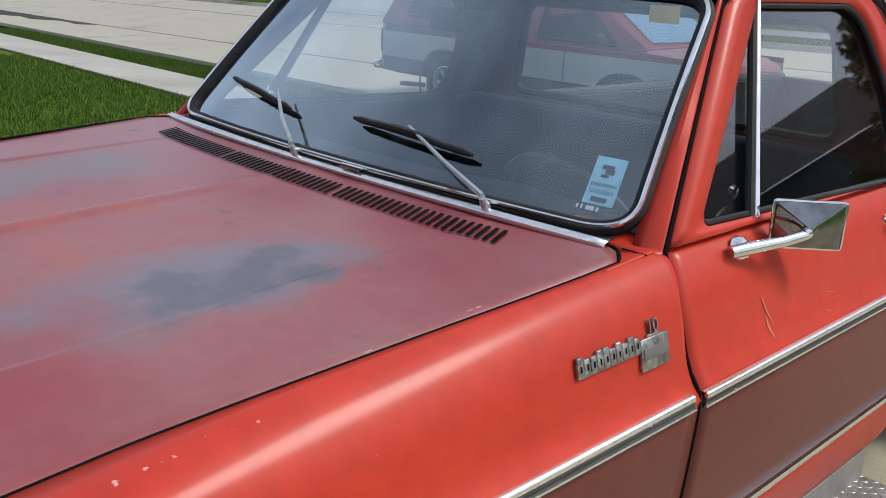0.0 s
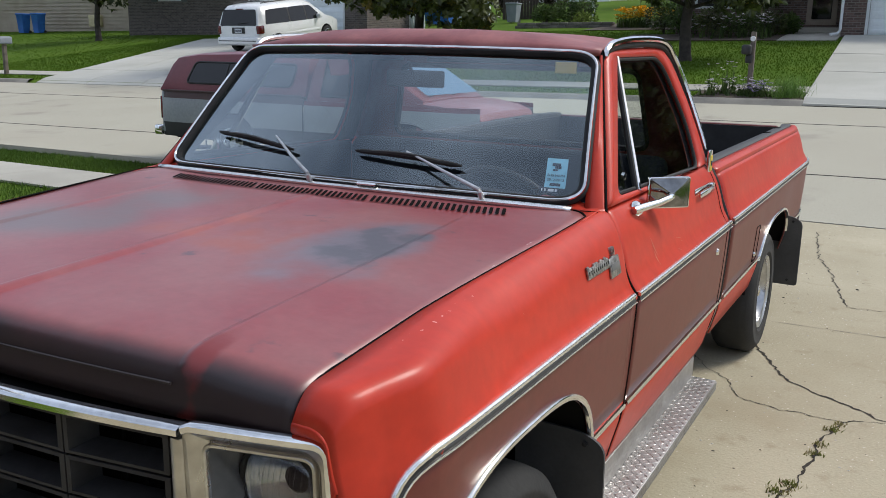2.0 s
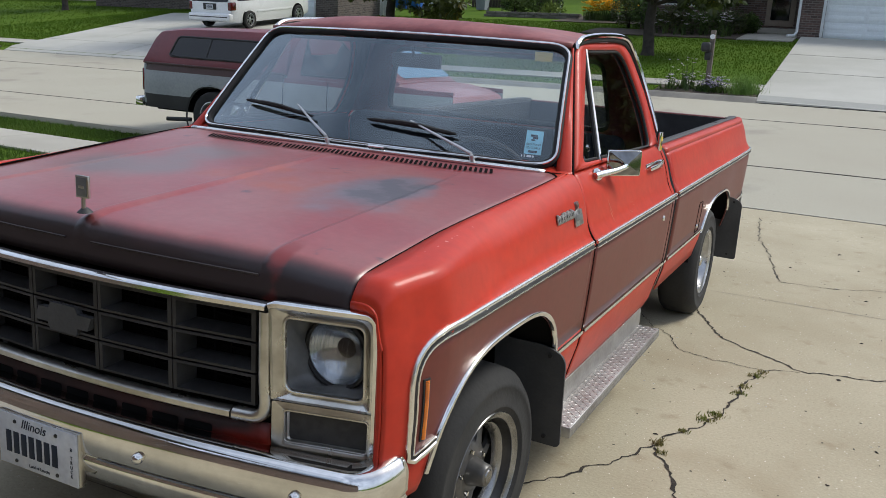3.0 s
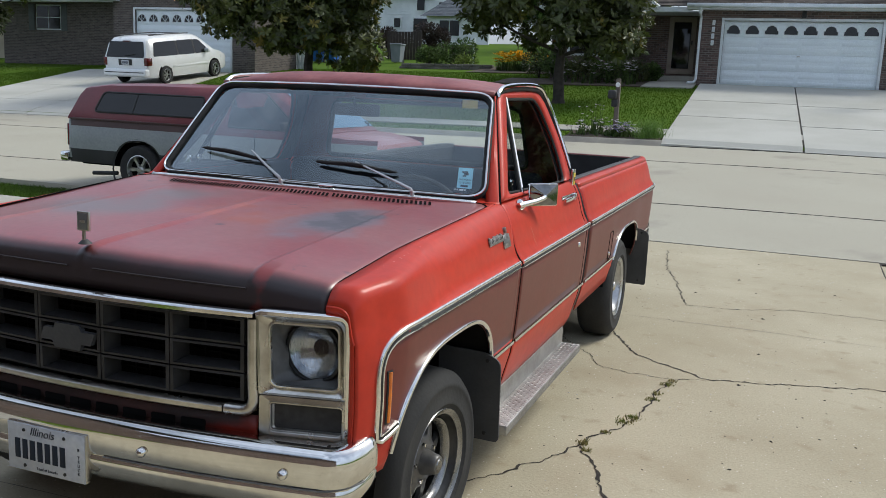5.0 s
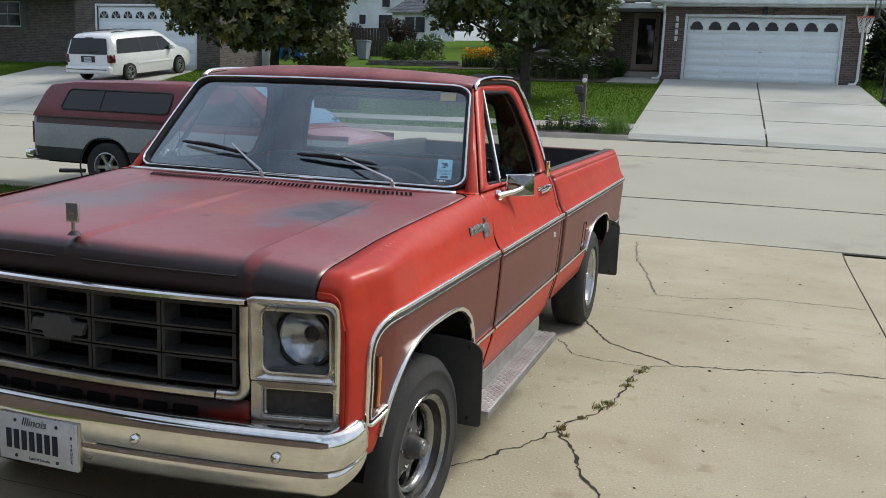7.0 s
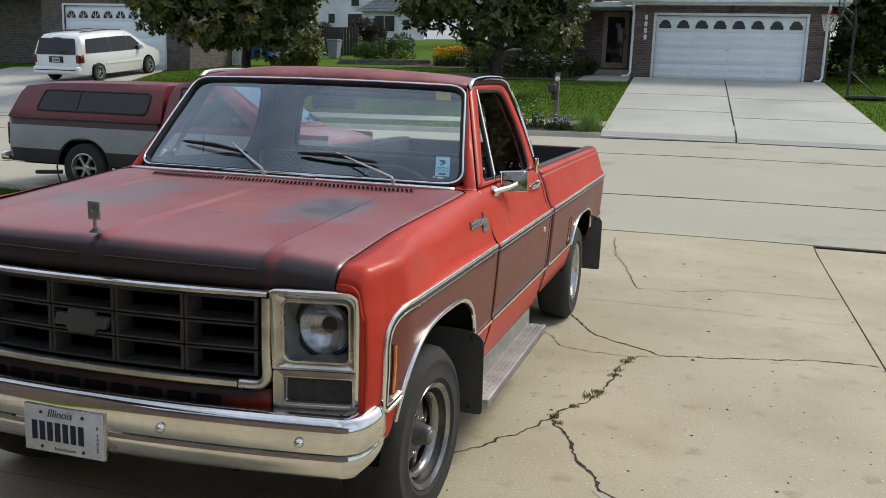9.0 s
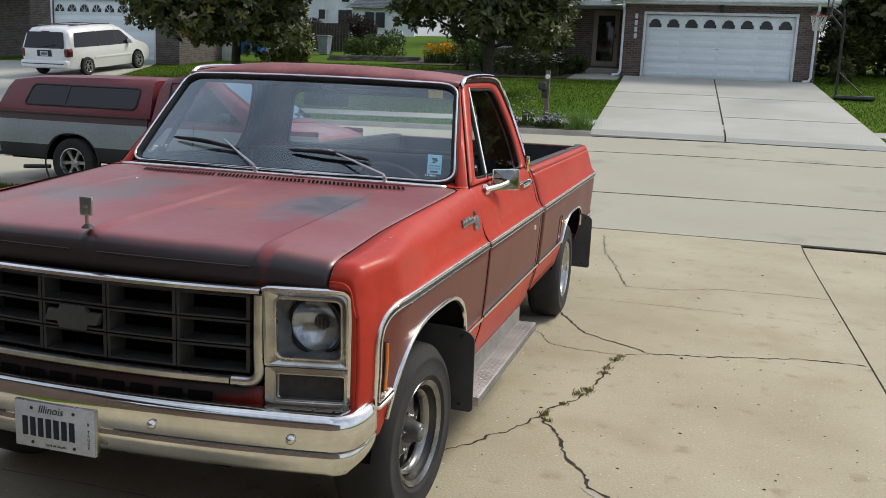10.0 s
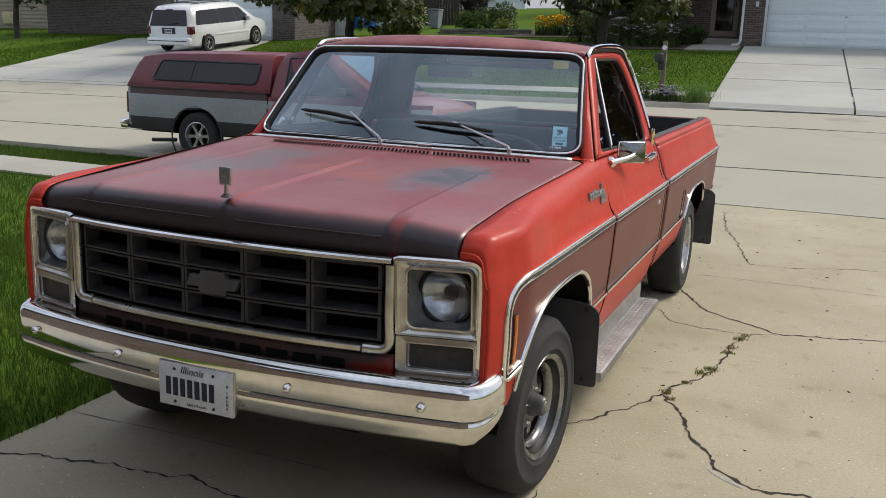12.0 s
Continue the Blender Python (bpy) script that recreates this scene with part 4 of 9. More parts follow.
sheet("cowl_moulding", [[cowl_pt(x, -0.014, -0.012), cowl_pt(x, -0.013, -0.003), cowl_pt(x, -0.009, 0.001), cowl_pt(x, 0.004, 0.0035), cowl_pt(x, 0.007, 0.000)] for x in np.linspace(-0.865, 0.830, 41)], MOULDING, truck, "bright moulding under the windscreen", 0.004, core=(0, 0.6, 0))
sheet("cowl_channel", [[cowl_pt(x, 0.010, -0.020), cowl_pt(x, 0.016, -0.006), cowl_pt(x, 0.035, 0.0), cowl_pt(x, 0.075, -0.008)] for x in np.linspace(-0.815, 0.815, 31)], BLACK, truck, "", 0.004, flip=True)

# dark gaps along the hood's sides
for s in S:
    lip = [((HOOD_EDGE + 0.002) * s, y + 0.045, lerp(1.052, hood_z(HOOD_EDGE, max(y + 0.045, -0.70)), f) + 0.0005) for y, f, _ in reversed(HOOD_FRONT[1:])]
    gap = lip + [((hood_edge(y) + 0.0022) * s, y, fender_top(y) - 0.0016) for y in np.linspace(-0.56, hood_back(HOOD_EDGE), 44)]
    gap += [(hood_x(a, hood_back(a)) * s, hood_back(a) + 0.003, hood_z(hood_x(a, hood_back(a)), hood_back(a)) + 0.0004) for a in np.linspace(0.857, 0.800, 14)]
    tube("hood_gap", gap, 0.0032, DARK, hood, "", 6)
    # body-coloured corner behind the rounded hood end
    rows = []
    for x in np.linspace(0.785, 0.905, 16):
        b = min(max((x - 0.862) / 0.03, 0), 1)
        col = []
        for y in np.linspace(0.54, 0.722, 14):
            z = lerp(hood_z(min(x, hood_edge(y)), y) - 0.005, fender_top(y) - 0.001, b)
            rise = max(0.0, (y - 0.662) / 0.06)
            col.append((x * s, y, lerp(z, lerp(1.262, 1.2415, min(max((x - 0.80) / 0.105, 0), 1)), rise)))
        rows.append(col)
    sheet("hood_corner_panel", rows, RED, truck, "orange-red panel behind the hood corner", 0.004, core=(0, 0.6, 0))

# fenders -----------------------------------------------------------------
for s in S:
    rows, nose_loop = [], []
    ys = sorted(set(np.linspace(NOSE_Y, -0.42, 26).round(4).tolist() + [-0.632, -0.622] + np.linspace(-0.42, 0.69, 40).round(4).tolist()))
    for i, y in enumerate(ys):
        low_z = 0.56 if y < -0.628 else TRIM_Z - 0.14 + math.sqrt(max(0.0, 0.14**2 - min(0.0, y + 0.488) ** 2)) if y < -0.488 else 0.978
        col = [((side_x(y, z) + 0.003) * s, y if y < 0.6 else min(y, seam_y(z) - 0.005), z) for z in np.linspace(low_z, 0.984, 9)[:-1]]
        for k, (x, z) in enumerate(FSEC):
            zf = fender_top(y)
            zz = 0.985 + (z - 0.985) * (zf - 0.985) / 0.258
            taper = side_x(y, 0.985) - side_x(0, 0.985)
            w = (x - 0.8645) / (1.030 - 0.8645)
            xx = x + taper * w + (hood_edge(y) - HOOD_EDGE) * (1 - w) ** 2
            bx = min(max((-0.05 - y) / 0.58, 0), 1)
            bx = bx * bx * (3 - 2 * bx)
            u, x_out = k / 17, side_x(y, 0.985)
            if u < 0.55:
                qx, qz = x_out - 0.014 * u / 0.55, lerp(0.985, zf - 0.040, u / 0.55)
            elif u < 0.85:
                ang = (u - 0.55) / 0.30 * math.pi / 2
                qx, qz = x_out - 0.058 + 0.044 * math.cos(ang), zf - 0.040 + 0.040 * math.sin(ang)
            else:
                qx, qz = lerp(x_out - 0.058, x, (u - 0.85) / 0.15), zf
            xx, zz = lerp(xx, qx, bx) + 0.003 * max(0.0, 1 - k / 4), lerp(zz, qz, bx)
            if i == 0:
                nose_loop.append((xx, zz))
            over = max(0, (y - 0.60) / 0.09)
            yy = lerp(y, lerp(y, seam_y(zz) - 0.005, 1), over) if y > 0.60 else y
            col.append((xx * s, yy, zz))
        rows.append(col)
    fender = sheet("fender", rows, RED, truck, "orange-red front fender with worn clear coat", 0.006, flip=(s > 0), sharp=60)
    side_panel("fender_lower_side", -0.640, lambda z: seam_y(z) - 0.005, 0.655, 0.985, F_ARCH, SIDE, fender, s, "dull brown-maroon lower fender side")
    # red foot below the trim
    ys = dense_y(-0.66, -0.30, [F_ARCH[:2]], 10)
    rows = [[(side_x(y, z) * s, y, z) for z in np.linspace(max(0.555, min(arch(y, *F_ARCH), 0.658)), 0.66, 5)] for y in ys if arch(y, *F_ARCH) < 0.655]
    sheet("fender_foot", rows, RED, fender, "", 0.006, flip=(s > 0))
    side_panel("fender_rear_foot", 0.395, lambda z: seam_y(z) - 0.005, 0.44, 0.657, None, RED, fender, s, "", 4)
    # front edge of the fender, rolled in to the lamp bezel
    edge = [(side_x(NOSE_Y, z), z) for z in np.linspace(0.56, 0.985, 12)]
    edge += nose_loop
    rows = []
    for x, z in edge:
        xi, zi = min(x - 0.006, 0.925), min(z - 0.004, 1.050)
        rows.append([(x * s, NOSE_Y, z), (lerp(x, xi, 0.12) * s, NOSE_Y - 0.0025, lerp(z, zi, 0.12)), (lerp(x, xi, 0.4) * s, NOSE_Y - 0.001, lerp(z, zi, 0.4)), (xi * s, NOSE_Y + 0.022, zi)])
    sheet("fender_front_edge", rows, RED, fender, "", 0.003, core=(0.0, 4.0, 0.8))
    # liner inside the wheel arch, its shade put into the near-black colour
    rows = []
    for k in range(25):
        y = F_ARCH[0] - F_ARCH[1] * math.cos(math.pi * k / 24) * 0.999
        z = arch(y, *F_ARCH) + 0.01
        rows.append([(side_x(y, max(z, 0.5)) * s - 0.012 * s, y, z), (0.62 * s, y, z)])
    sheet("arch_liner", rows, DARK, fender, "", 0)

# trim mouldings -------------------------------------------------------------
def moulding(name, pts, s, lo, hi, depth, mat, parent, label=""):
    path, nrm = [], []
    for y, z in pts:
        nn = side_n(y, z)
        p = Vector((side_x(y, z), y, z)) + nn * 0.002
        path.append((p.x * s, p.y, p.z))
        nrm.append((nn.x * s, nn.y, nn.z))
    return strip(name, path, nrm, None, 0, depth, mat, parent, label, inner=(lo * s, hi * s) if s > 0 else (-hi, -lo))


def full_trim(name, pts, s, parent, wide=True):
    t = moulding(name, pts, s, 0.003, 0.018, 0.010, MOULDING, parent, "bright side moulding with a black stripe")
    moulding("black_stripe", pts, s, -0.008, 0.005, 0.006, BLACK, t)
    moulding("bright_edge", pts, s, -0.013, -0.0070, 0.008, MOULDING, t)
    return t


for s in S:
    corner = [tuple(p) for p in rpoly([(-0.628, 0.675), (-0.628, TRIM_Z), (0.1, TRIM_Z)], [0, 0.14, 0], 10)[11:22]]
    foot = [(-0.530, 0.696), (-0.57, 0.684), (-0.612, 0.674), (-0.626, 0.680)]
    line = foot + [(-0.628, z) for z in np.linspace(0.71, 0.84, 6)] + corner[1:] + [(y, TRIM_Z) for y in np.linspace(-0.45, 0.675, 24)]
    line = [p for i, p in enumerate(line) if i == 0 or (abs(p[0] - line[i - 1][0]) + abs(p[1] - line[i - 1][1])) > 0.004]
    trim = full_trim("fender_trim", line, s, truck)
    full_trim("door_trim", [(y, TRIM_Z - 0.004) for y in np.linspace(0.712, 2.000, 20)], s, truck)
    full_trim("cab_corner_trim", [(y, TRIM_Z - 0.004) for y in np.linspace(2.014, 2.055, 4)], s, truck)
    full_trim("bed_trim", [(y, TRIM_Z - 0.004) for y in np.linspace(BED0 + 0.012, BED1 - 0.01, 30)], s, truck)
    ay = [F_ARCH[0] - F_ARCH[1] * math.cos(math.pi * k / 60) for k in range(61)]
    apts = [(y, arch(y, *F_ARCH) + 0.012) for y in ay if arch(y, *F_ARCH) > (0.57 if y < 0 else 0.60)]
    moulding("arch_moulding", apts, s, -0.010, 0.008, 0.010, CHROME, truck, "bright moulding round the wheel arch")
    ay = [R_ARCH[0] - R_ARCH[1] * math.cos(math.pi * k / 60) for k in range(61)]
    apts = [(y, arch(y, *R_ARCH) + 0.012) for y in ay if arch(y, *R_ARCH) > 0.60]
    moulding("arch_moulding", apts, s, -0.010, 0.008, 0.010, CHROME, truck, "bright moulding round the wheel arch")
    for a, b in ((0.40, 0.690), (0.712, 2.000), (2.014, 2.055), (BED0 + 0.01, R_ARCH[0] - R_ARCH[1] + 0.03), (R_ARCH[0] + R_ARCH[1] - 0.03, BED1 - 0.01)):
        moulding("lower_moulding", [(y, LOW_Z) for y in np.linspace(a, b, 12)], s, -0.006, 0.012, 0.009, CHROME, truck, "bright lower side moulding")


# doors ----------------------------------------------------------------------
def glass_x(z):
    """Half width of the cab above the waist."""
    return lerp(0.912, 0.738, (z - 1.245) / 0.455)


WIN_OUT = [(0.720, 1.243), (1.118, 1.702), (1.885, 1.722), (2.002, 1.46), (2.002, 1.243)]
WIN_IN = [(0.822, 1.262), (1.228, 1.680), (1.795, 1.684), (1.902, 1.42), (1.868, 1.236)]
for s in S:
    door = side_panel("door", lambda z: seam_y(z) + 0.004, lambda z: 2.004, TRIM_Z - 0.003, 1.245, None, RED, truck, s, "orange-red door with a vent window and scratches", 14)
    side_panel("door_lower", lambda z: seam_y(z) + 0.004, lambda z: 2.004, LOW_Z, TRIM_Z - 0.003, None, SIDE, door, s, "dull brown-maroon lower door skin")
    side_panel("door_foot", lambda z: seam_y(z) + 0.004, lambda z: 2.004, 0.405, LOW_Z, None, RED, door, s, "", 6)

    def put(y, z, s=s):
        return (glass_x(z) * s, y, z)

    outer, inner = rpoly(WIN_OUT, [0.02, 0.06, 0.15, 0.10, 0.02], 8), rpoly(WIN_IN, [0.05, 0.04, 0.11, 0.10, 0.05], 8)
    ring("window_surround", outer, inner, put, RED, door, "", 0.022)
    ring("inner_frame", outer, inner, lambda y, z, s=s: ((glass_x(z) - 0.026) * s, y, z), DASH, door, "dark inner window frame", 0.012)
    tube("door_gap", [((glass_x(z) + 0.002) * s, lerp(0.714, 1.112, (z - 1.243) / 0.459) - 0.002, z) for z in np.linspace(1.236, 1.705, 10)], 0.006, DARK, door, "", 6)
    rub = rpoly([(0.830, 1.268), (1.230, 1.675), (1.791, 1.679), (1.896, 1.42), (1.862, 1.242)], [0.05, 0.04, 0.11, 0.10, 0.05], 8)
    tube("window_rubber", [put(y, z) for y, z in rub], 0.0075, RUBBER, door, "", 8, closed=True)
    side_pane = pane("window_pane", inner, lambda y, z, s=s: ((glass_x(z) - 0.012) * s, y, z), SIDE_GLASS, door, "slightly tinted door glass")
    tube("vent_divider", [((glass_x(z) + 0.004) * s, lerp(1.050, 1.236, (z - 1.252) / 0.43), z) for z in np.linspace(1.252, 1.682, 6)], 0.010, CHROME, door, "chrome vent window post", 8)
    tube("vent_rubber", [((glass_x(z) + 0.002) * s, lerp(1.030, 1.222, (z - 1.252) / 0.43), z) for z in np.linspace(1.252, 1.682, 6)], 0.010, RUBBER, door, "", 8)
    lathe("vent_latch", [(0, 0.012), (0.014, 0.010), (0.016, 0)], ((glass_x(1.30) - 0.03) * s, 1.03, 1.30), (s, 0, 0), CHROME, door, "", 14)
    # pull handle and lock
    hz = 1.165
    hx = side_x(1.7, hz)
    handle = part("door_handle", box_bm((hx * s - 0.004, 1.655, hz - 0.022), (hx * s + 0.004, 1.930, hz + 0.014), 0.003), CHROME, door, "chrome pull handle")
    part("grip", box_bm((hx * s + 0.022 * s - 0.006, 1.66, hz - 0.016), (hx * s + 0.022 * s + 0.006, 1.89, hz + 0.004), 0.005), CHROME, handle)
    part("button", box_bm((hx * s + 0.004 * s - 0.012, 1.88, hz - 0.024), (hx * s + 0.004 * s + 0.016, 1.928, hz + 0.014), 0.006), CHROME, handle)
    lathe("lock_cylinder", [(0, 0.008), (0.012, 0.007), (0.015, 0)], (side_x(1.84, 0.905) * s, 1.84, 0.905), (s, 0, 0), CHROME, door, "", 14)
    # mirror: oval foot, slanted arm, tapered rectangular head
    mb = (side_x(0.945, 1.206) * s, 0.945, 1.210)
    mirror = lathe("door_mirror", [(0, 0.02), (0.018, 0.018), (0.026, 0.008), (0.028, -0.004)], mb, (s, 0, 0.2), CHROME, door, "chrome door mirror on an arm", 18)
    tube("arm", [(0.945 * s, 0.900, 1.212), (0.958 * s, 0.935, 1.216), (0.990 * s, 1.025, 1.224), (1.014 * s, 1.076, 1.236)], [0.013, 0.014, 0.012, 0.011], CHROME, mirror, "", 12)
    rows = []
    cx, cy_m, cz = 1.020, 1.084, 1.246
    for d, f in ((0.004, 0.02), (0.007, 0.14), (0.034, 0.94), (0.042, 1.0), (0.060, 1.0), (0.064, 0.95)):
        loop = rpoly([(-0.074, -0.050), (0.074, -0.050), (0.074, 0.050), (-0.074, 0.050)], 0.005, 2)
        rows.append([((cx + p[0] * f * 0.72 - d * 0.55) * s, cy_m + d * 0.75 + p[0] * f * 0.70, cz + p[1] * f) for p in loop + loop[:1]])
    sheet("head", rows, MIRROR_SHELL, mirror, "", 0.002, flip=(s < 0), sharp=16)
    tube("head_rim", rows[3][:-1], 0.0035, CHROME, mirror, "bright rolled rim", 6, closed=True)
    lathe("pivot", [(0, 0.012), (0.010, 0.010), (0.012, 0)], (1.014 * s, 1.078, 1.240), (0.6 * s, -0.8, 0), CHROME, mirror, "", 12)

# dark backing behind the door gaps
for s in S:
    rows = [[((side_x(seam_y(z), z) - 0.012) * s, seam_y(z) + d, z) for d in (-0.02, 0.02)] for z in np.linspace(0.46, 1.24, 16)]
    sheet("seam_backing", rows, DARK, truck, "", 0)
    tube("seam_gap", [((side_x(seam_y(z), z) + (0.0015 if z > 0.99 else -0.0015)) * s, seam_y(z) - 0.0005, z) for z in np.linspace(0.46, 1.236, 24)], 0.0042, DARK, truck, "", 6)
    tube("seam_gap", [((side_x(2.007, z) - 0.0015) * s, 2.0075, z) for z in np.linspace(0.52, 1.240, 18)], 0.0034, DARK, truck, "", 6)
    rows = [[((side_x(2.007, z) - 0.012) * s, 2.007 + d, z) for d in (-0.02, 0.02)] for z in np.linspace(0.50, 1.24, 16)]
    sheet("seam_backing", rows, DARK, truck, "", 0)

# scratches on the driver's door
for y0, z0, y1, z1, w in ((0.985, 1.118, 1.03, 1.045, 0.006), (1.00, 1.070, 1.02, 1.020, 0.007), (1.28, 1.062, 1.34, 1.052, 0.009), (1.31, 1.045, 1.36, 1.040, 0.006), (1.26, 1.030, 1.29, 1.018, 0.005)):
    pts = []
    for t in np.linspace(0, 1, 7):
        y, z = lerp(y0, y1, t) + 0.0015 * math.sin(9 * t), lerp(z0, z1, t)
        pts.append((y, z, 0.6 * w * math.sin(math.pi * min(max(t, 0.06), 0.94))))
    rows = [[(side_x(y, z) + 0.0015, y + q * ww, z) for q in (-1, 1)] for y, z, ww in pts]
    sheet("scratch", rows, material("bare_scratch", (0.55, 0.17, 0.10), 0.6), truck, "pale scratch in the door paint", 0)

# cab ------------------------------------------------------------------------
def ws_pt(u, v, out=0.0):
    """The windscreen's surface: u across from -1 to 1, v from the cowl up."""
    x = u * lerp(0.854, 0.744, v)
    y = 0.612 + 0.385 * v + 0.085 * u * u - 0.008 * math.sin(math.pi * v)
    z = 1.258 + 0.447 * v - 0.010 * u * u
    return (x, y - out * 0.76, z + out * 0.65)


cab = thing("cab", "maroon-roofed truck cab", "cab")
cab.parent = truck
for key in ("label", "category"):
    del cab[key]
ws_loop = rpoly([(-0.980, 0.012), (0.980, 0.012), (0.980, 0.985), (-0.980, 0.985)], [0.13, 0.13, 0.12, 0.12], 10)
us, vs = np.linspace(-1, 1, 49), np.linspace(0, 1, 13)
wind = sheet("windscreen", [[ws_pt(u * 0.98, lerp(0.005 + 0.085 * max(0, (abs(u) - 0.88) / 0.12) ** 2, 0.99 - 0.06 * max(0, (abs(u) - 0.9) / 0.1) ** 2, v), -0.006) for v in vs] for u in us], GLASS, cab, "curved windscreen with a blue-grey sky reflection", 0)
wind.visible_shadow = False
dense = []
for i, p in enumerate(ws_loop):
    q = ws_loop[(i + 1) % len(ws_loop)]
    n = max(1, int(max(abs(q[0] - p[0]) * 10, abs(q[1] - p[1]) * 6)))
    dense += [(lerp(p[0], q[0], k / n), lerp(p[1], q[1], k / n)) for k in range(n)]
tube("windscreen_rubber", [ws_pt(u * 1.012, 0.5 + (v - 0.5) * 1.006, -0.002) for u, v in dense], 0.0165, RUBBER, cab, "thick black windscreen rubber", 10, closed=True)
tube("windscreen_moulding", [ws_pt(u * 1.019, 0.5 + (v - 0.5) * 1.014, 0.0125) for u, v in dense], 0.0058, CHROME, cab, "bright windscreen moulding", 8, closed=True)

# pillars beside the windscreen
for s in S:
    rows = []
    for v in np.linspace(-0.06, 0.985, 12):
        a = Vector(ws_pt(1.0, v, 0.0))
        zz = a.z
        b = Vector((glass_x(max(zz, 1.2)) + 0.004, lerp(0.708, 1.106, (zz - 1.243) / 0.459), zz))
        mid = (a + b) / 2 + Vector((0.006, -0.008, 0.002))
        rows.append([mirrored(s, a), mirrored(s, a * 0.65 + b * 0.35 + Vector((0.003, -0.006, 0.002))), mirrored(s, mid), mirrored(s, a * 0.2 + b * 0.8 + Vector((0.004, -0.003, 0))), mirrored(s, b)])
    foot_a, foot_b = Vector((0.822, 0.664, 1.2425)), Vector((0.914, 0.704, 1.2380))
    rows.insert(0, [mirrored(s, foot_a.lerp(foot_b, t) + Vector((0, -0.004 * math.sin(math.pi * t), 0))) for t in (0, 0.35, 0.5, 0.8, 1)])
    sheet("pillar", rows, RED, cab, "", 0.01, flip=(s < 0))
    # dark joint between pillar foot and fender
    tube("cheek_joint", [(lerp(0.850, 0.908, t) * s, lerp(0.664, 0.662, t), lerp(1.2390, 1.2402, t)) for t in (0, 0.5, 1)], 0.0014, DARK, cab, "", 6)

# roof skin
rows = []
for u in np.linspace(-1, 1, 41):
    col = []
    for t in np.linspace(0, 1, 30):
        a = abs(u)
        front = 0.985 + 0.085 * u * u
        back = 2.045 - 0.05 * a**4
        y = lerp(front, back, t)
        half = 0.742 if t < 0.85 else 0.742 - 0.02 * ((t - 0.85) / 0.15) ** 2
        crown = 0.062 * (1 - a**3.2)
        lift = min(1, (t / 0.13)) ** 0.6 if t < 0.13 else (1 if t < 0.80 else 1 - 0.9 * ((t - 0.80) / 0.20) ** 2.2)
        z = 1.706 + crown * lift + 0.006 * lift
        col.append((u * half, y, z))
    rows.append(col)
sheet("roof", rows, ROOF_PAINT, cab, "faded maroon roof skin", 0.02, flip=True, sharp=60)
# cab back with its window, rear corner posts and drip moulding
BACK = [(-0.90, 1.16), (0.90, 1.16), (0.72, 1.712), (-0.72, 1.712)]
RW = [(-0.66, 1.275), (0.66, 1.275), (0.60, 1.625), (-0.60, 1.625)]


def back_put(x, z):
    return (x, lerp(2.062, 2.022, (z - 1.16) / 0.55), z)


ring("cab_back", rpoly(BACK, [0.05, 0.05, 0.1, 0.1], 6), rpoly(RW, 0.06, 6), back_put, SIDE, cab, "", 0.03)
pane("rear_window", rpoly(RW, 0.06, 6), back_put, REAR_GLASS, cab, "clear rear cab window")
tube("rear_window_rubber", [back_put(*p) for p in rpoly(RW, 0.06, 6)], 0.018, RUBBER, cab, "", 8, closed=True)
box("cab_back_panel", (-0.93, 2.045, 0.50), (0.93, 2.065, 1.17), SIDE, cab)
for s in S:
    side_panel("cab_corner", lambda z: 2.011, lambda z: 2.058, TRIM_Z - 0.003, 1.245, None, RED, cab, s, "", 10)
    side_panel("cab_corner_lower", lambda z: 2.011, lambda z: 2.058, 0.50, TRIM_Z - 0.003, None, SIDE, cab, s, "", 6)
    rows = []
    for z in np.linspace(1.243, 1.712, 14):
        t = (z - 1.243) / 0.469
        y0 = lerp(2.006, 1.990, t)
        if t > 0.6:
            y0 -= 0.13 * ((t - 0.6) / 0.4) ** 2
        y1 = lerp(2.066, 2.040, t)
        rows.append([((glass_x(z) + 0.004) * s, y0, z), ((glass_x(z) + 0.001) * s, lerp(y0, y1, 0.6), z), ((glass_x(z) - 0.02) * s, y1 - 0.006, z), ((glass_x(z) - 0.05) * s, y1, z)])
    sheet("rear_pillar", rows, MAROON, cab, "maroon rear roof pillar", 0.004, flip=(s < 0))
    drip = [(1.100, 1.684), (1.128, 1.710), (1.190, 1.730), (1.36, 1.744), (1.62, 1.750), (1.80, 1.744), (1.90, 1.722), (1.962, 1.680), (1.998, 1.60), (2.018, 1.50), (2.026, 1.40), (2.026, 1.300)]
    dp = smooth_curve(drip, 40)
    tube("drip_moulding", [((glass_x(min(z, 1.70)) + 0.016) * s, y, z) for y, z in dp], [0.004, 0.009] + [0.0115] * (len(dp) - 3) + [0.006], CHROME, cab, "bright drip moulding over the door", 8)
    tube("drip_rubber", [((glass_x(min(z, 1.70)) + 0.006) * s, y - 0.004, z - 0.020) for y, z in dp], 0.012, RUBBER, cab, "", 8)
    em = part("corner_emblem", box_bm((0.930 * s - 0.006, 1.985, 1.190), (0.930 * s + 0.006, 2.045, 1.300), 0.005), CHROME, cab, "chrome corner emblem with a yellow field")
    part("field", box_bm((0.936 * s - 0.0025, 1.996, 1.212), (0.936 * s + 0.0025, 2.034, 1.278), 0.002), YELLOW, em)
    part("mark", box_bm((0.938 * s - 0.0025, 2.006, 1.234), (0.938 * s + 0.0025, 2.024, 1.256), 0.002), INK, em)

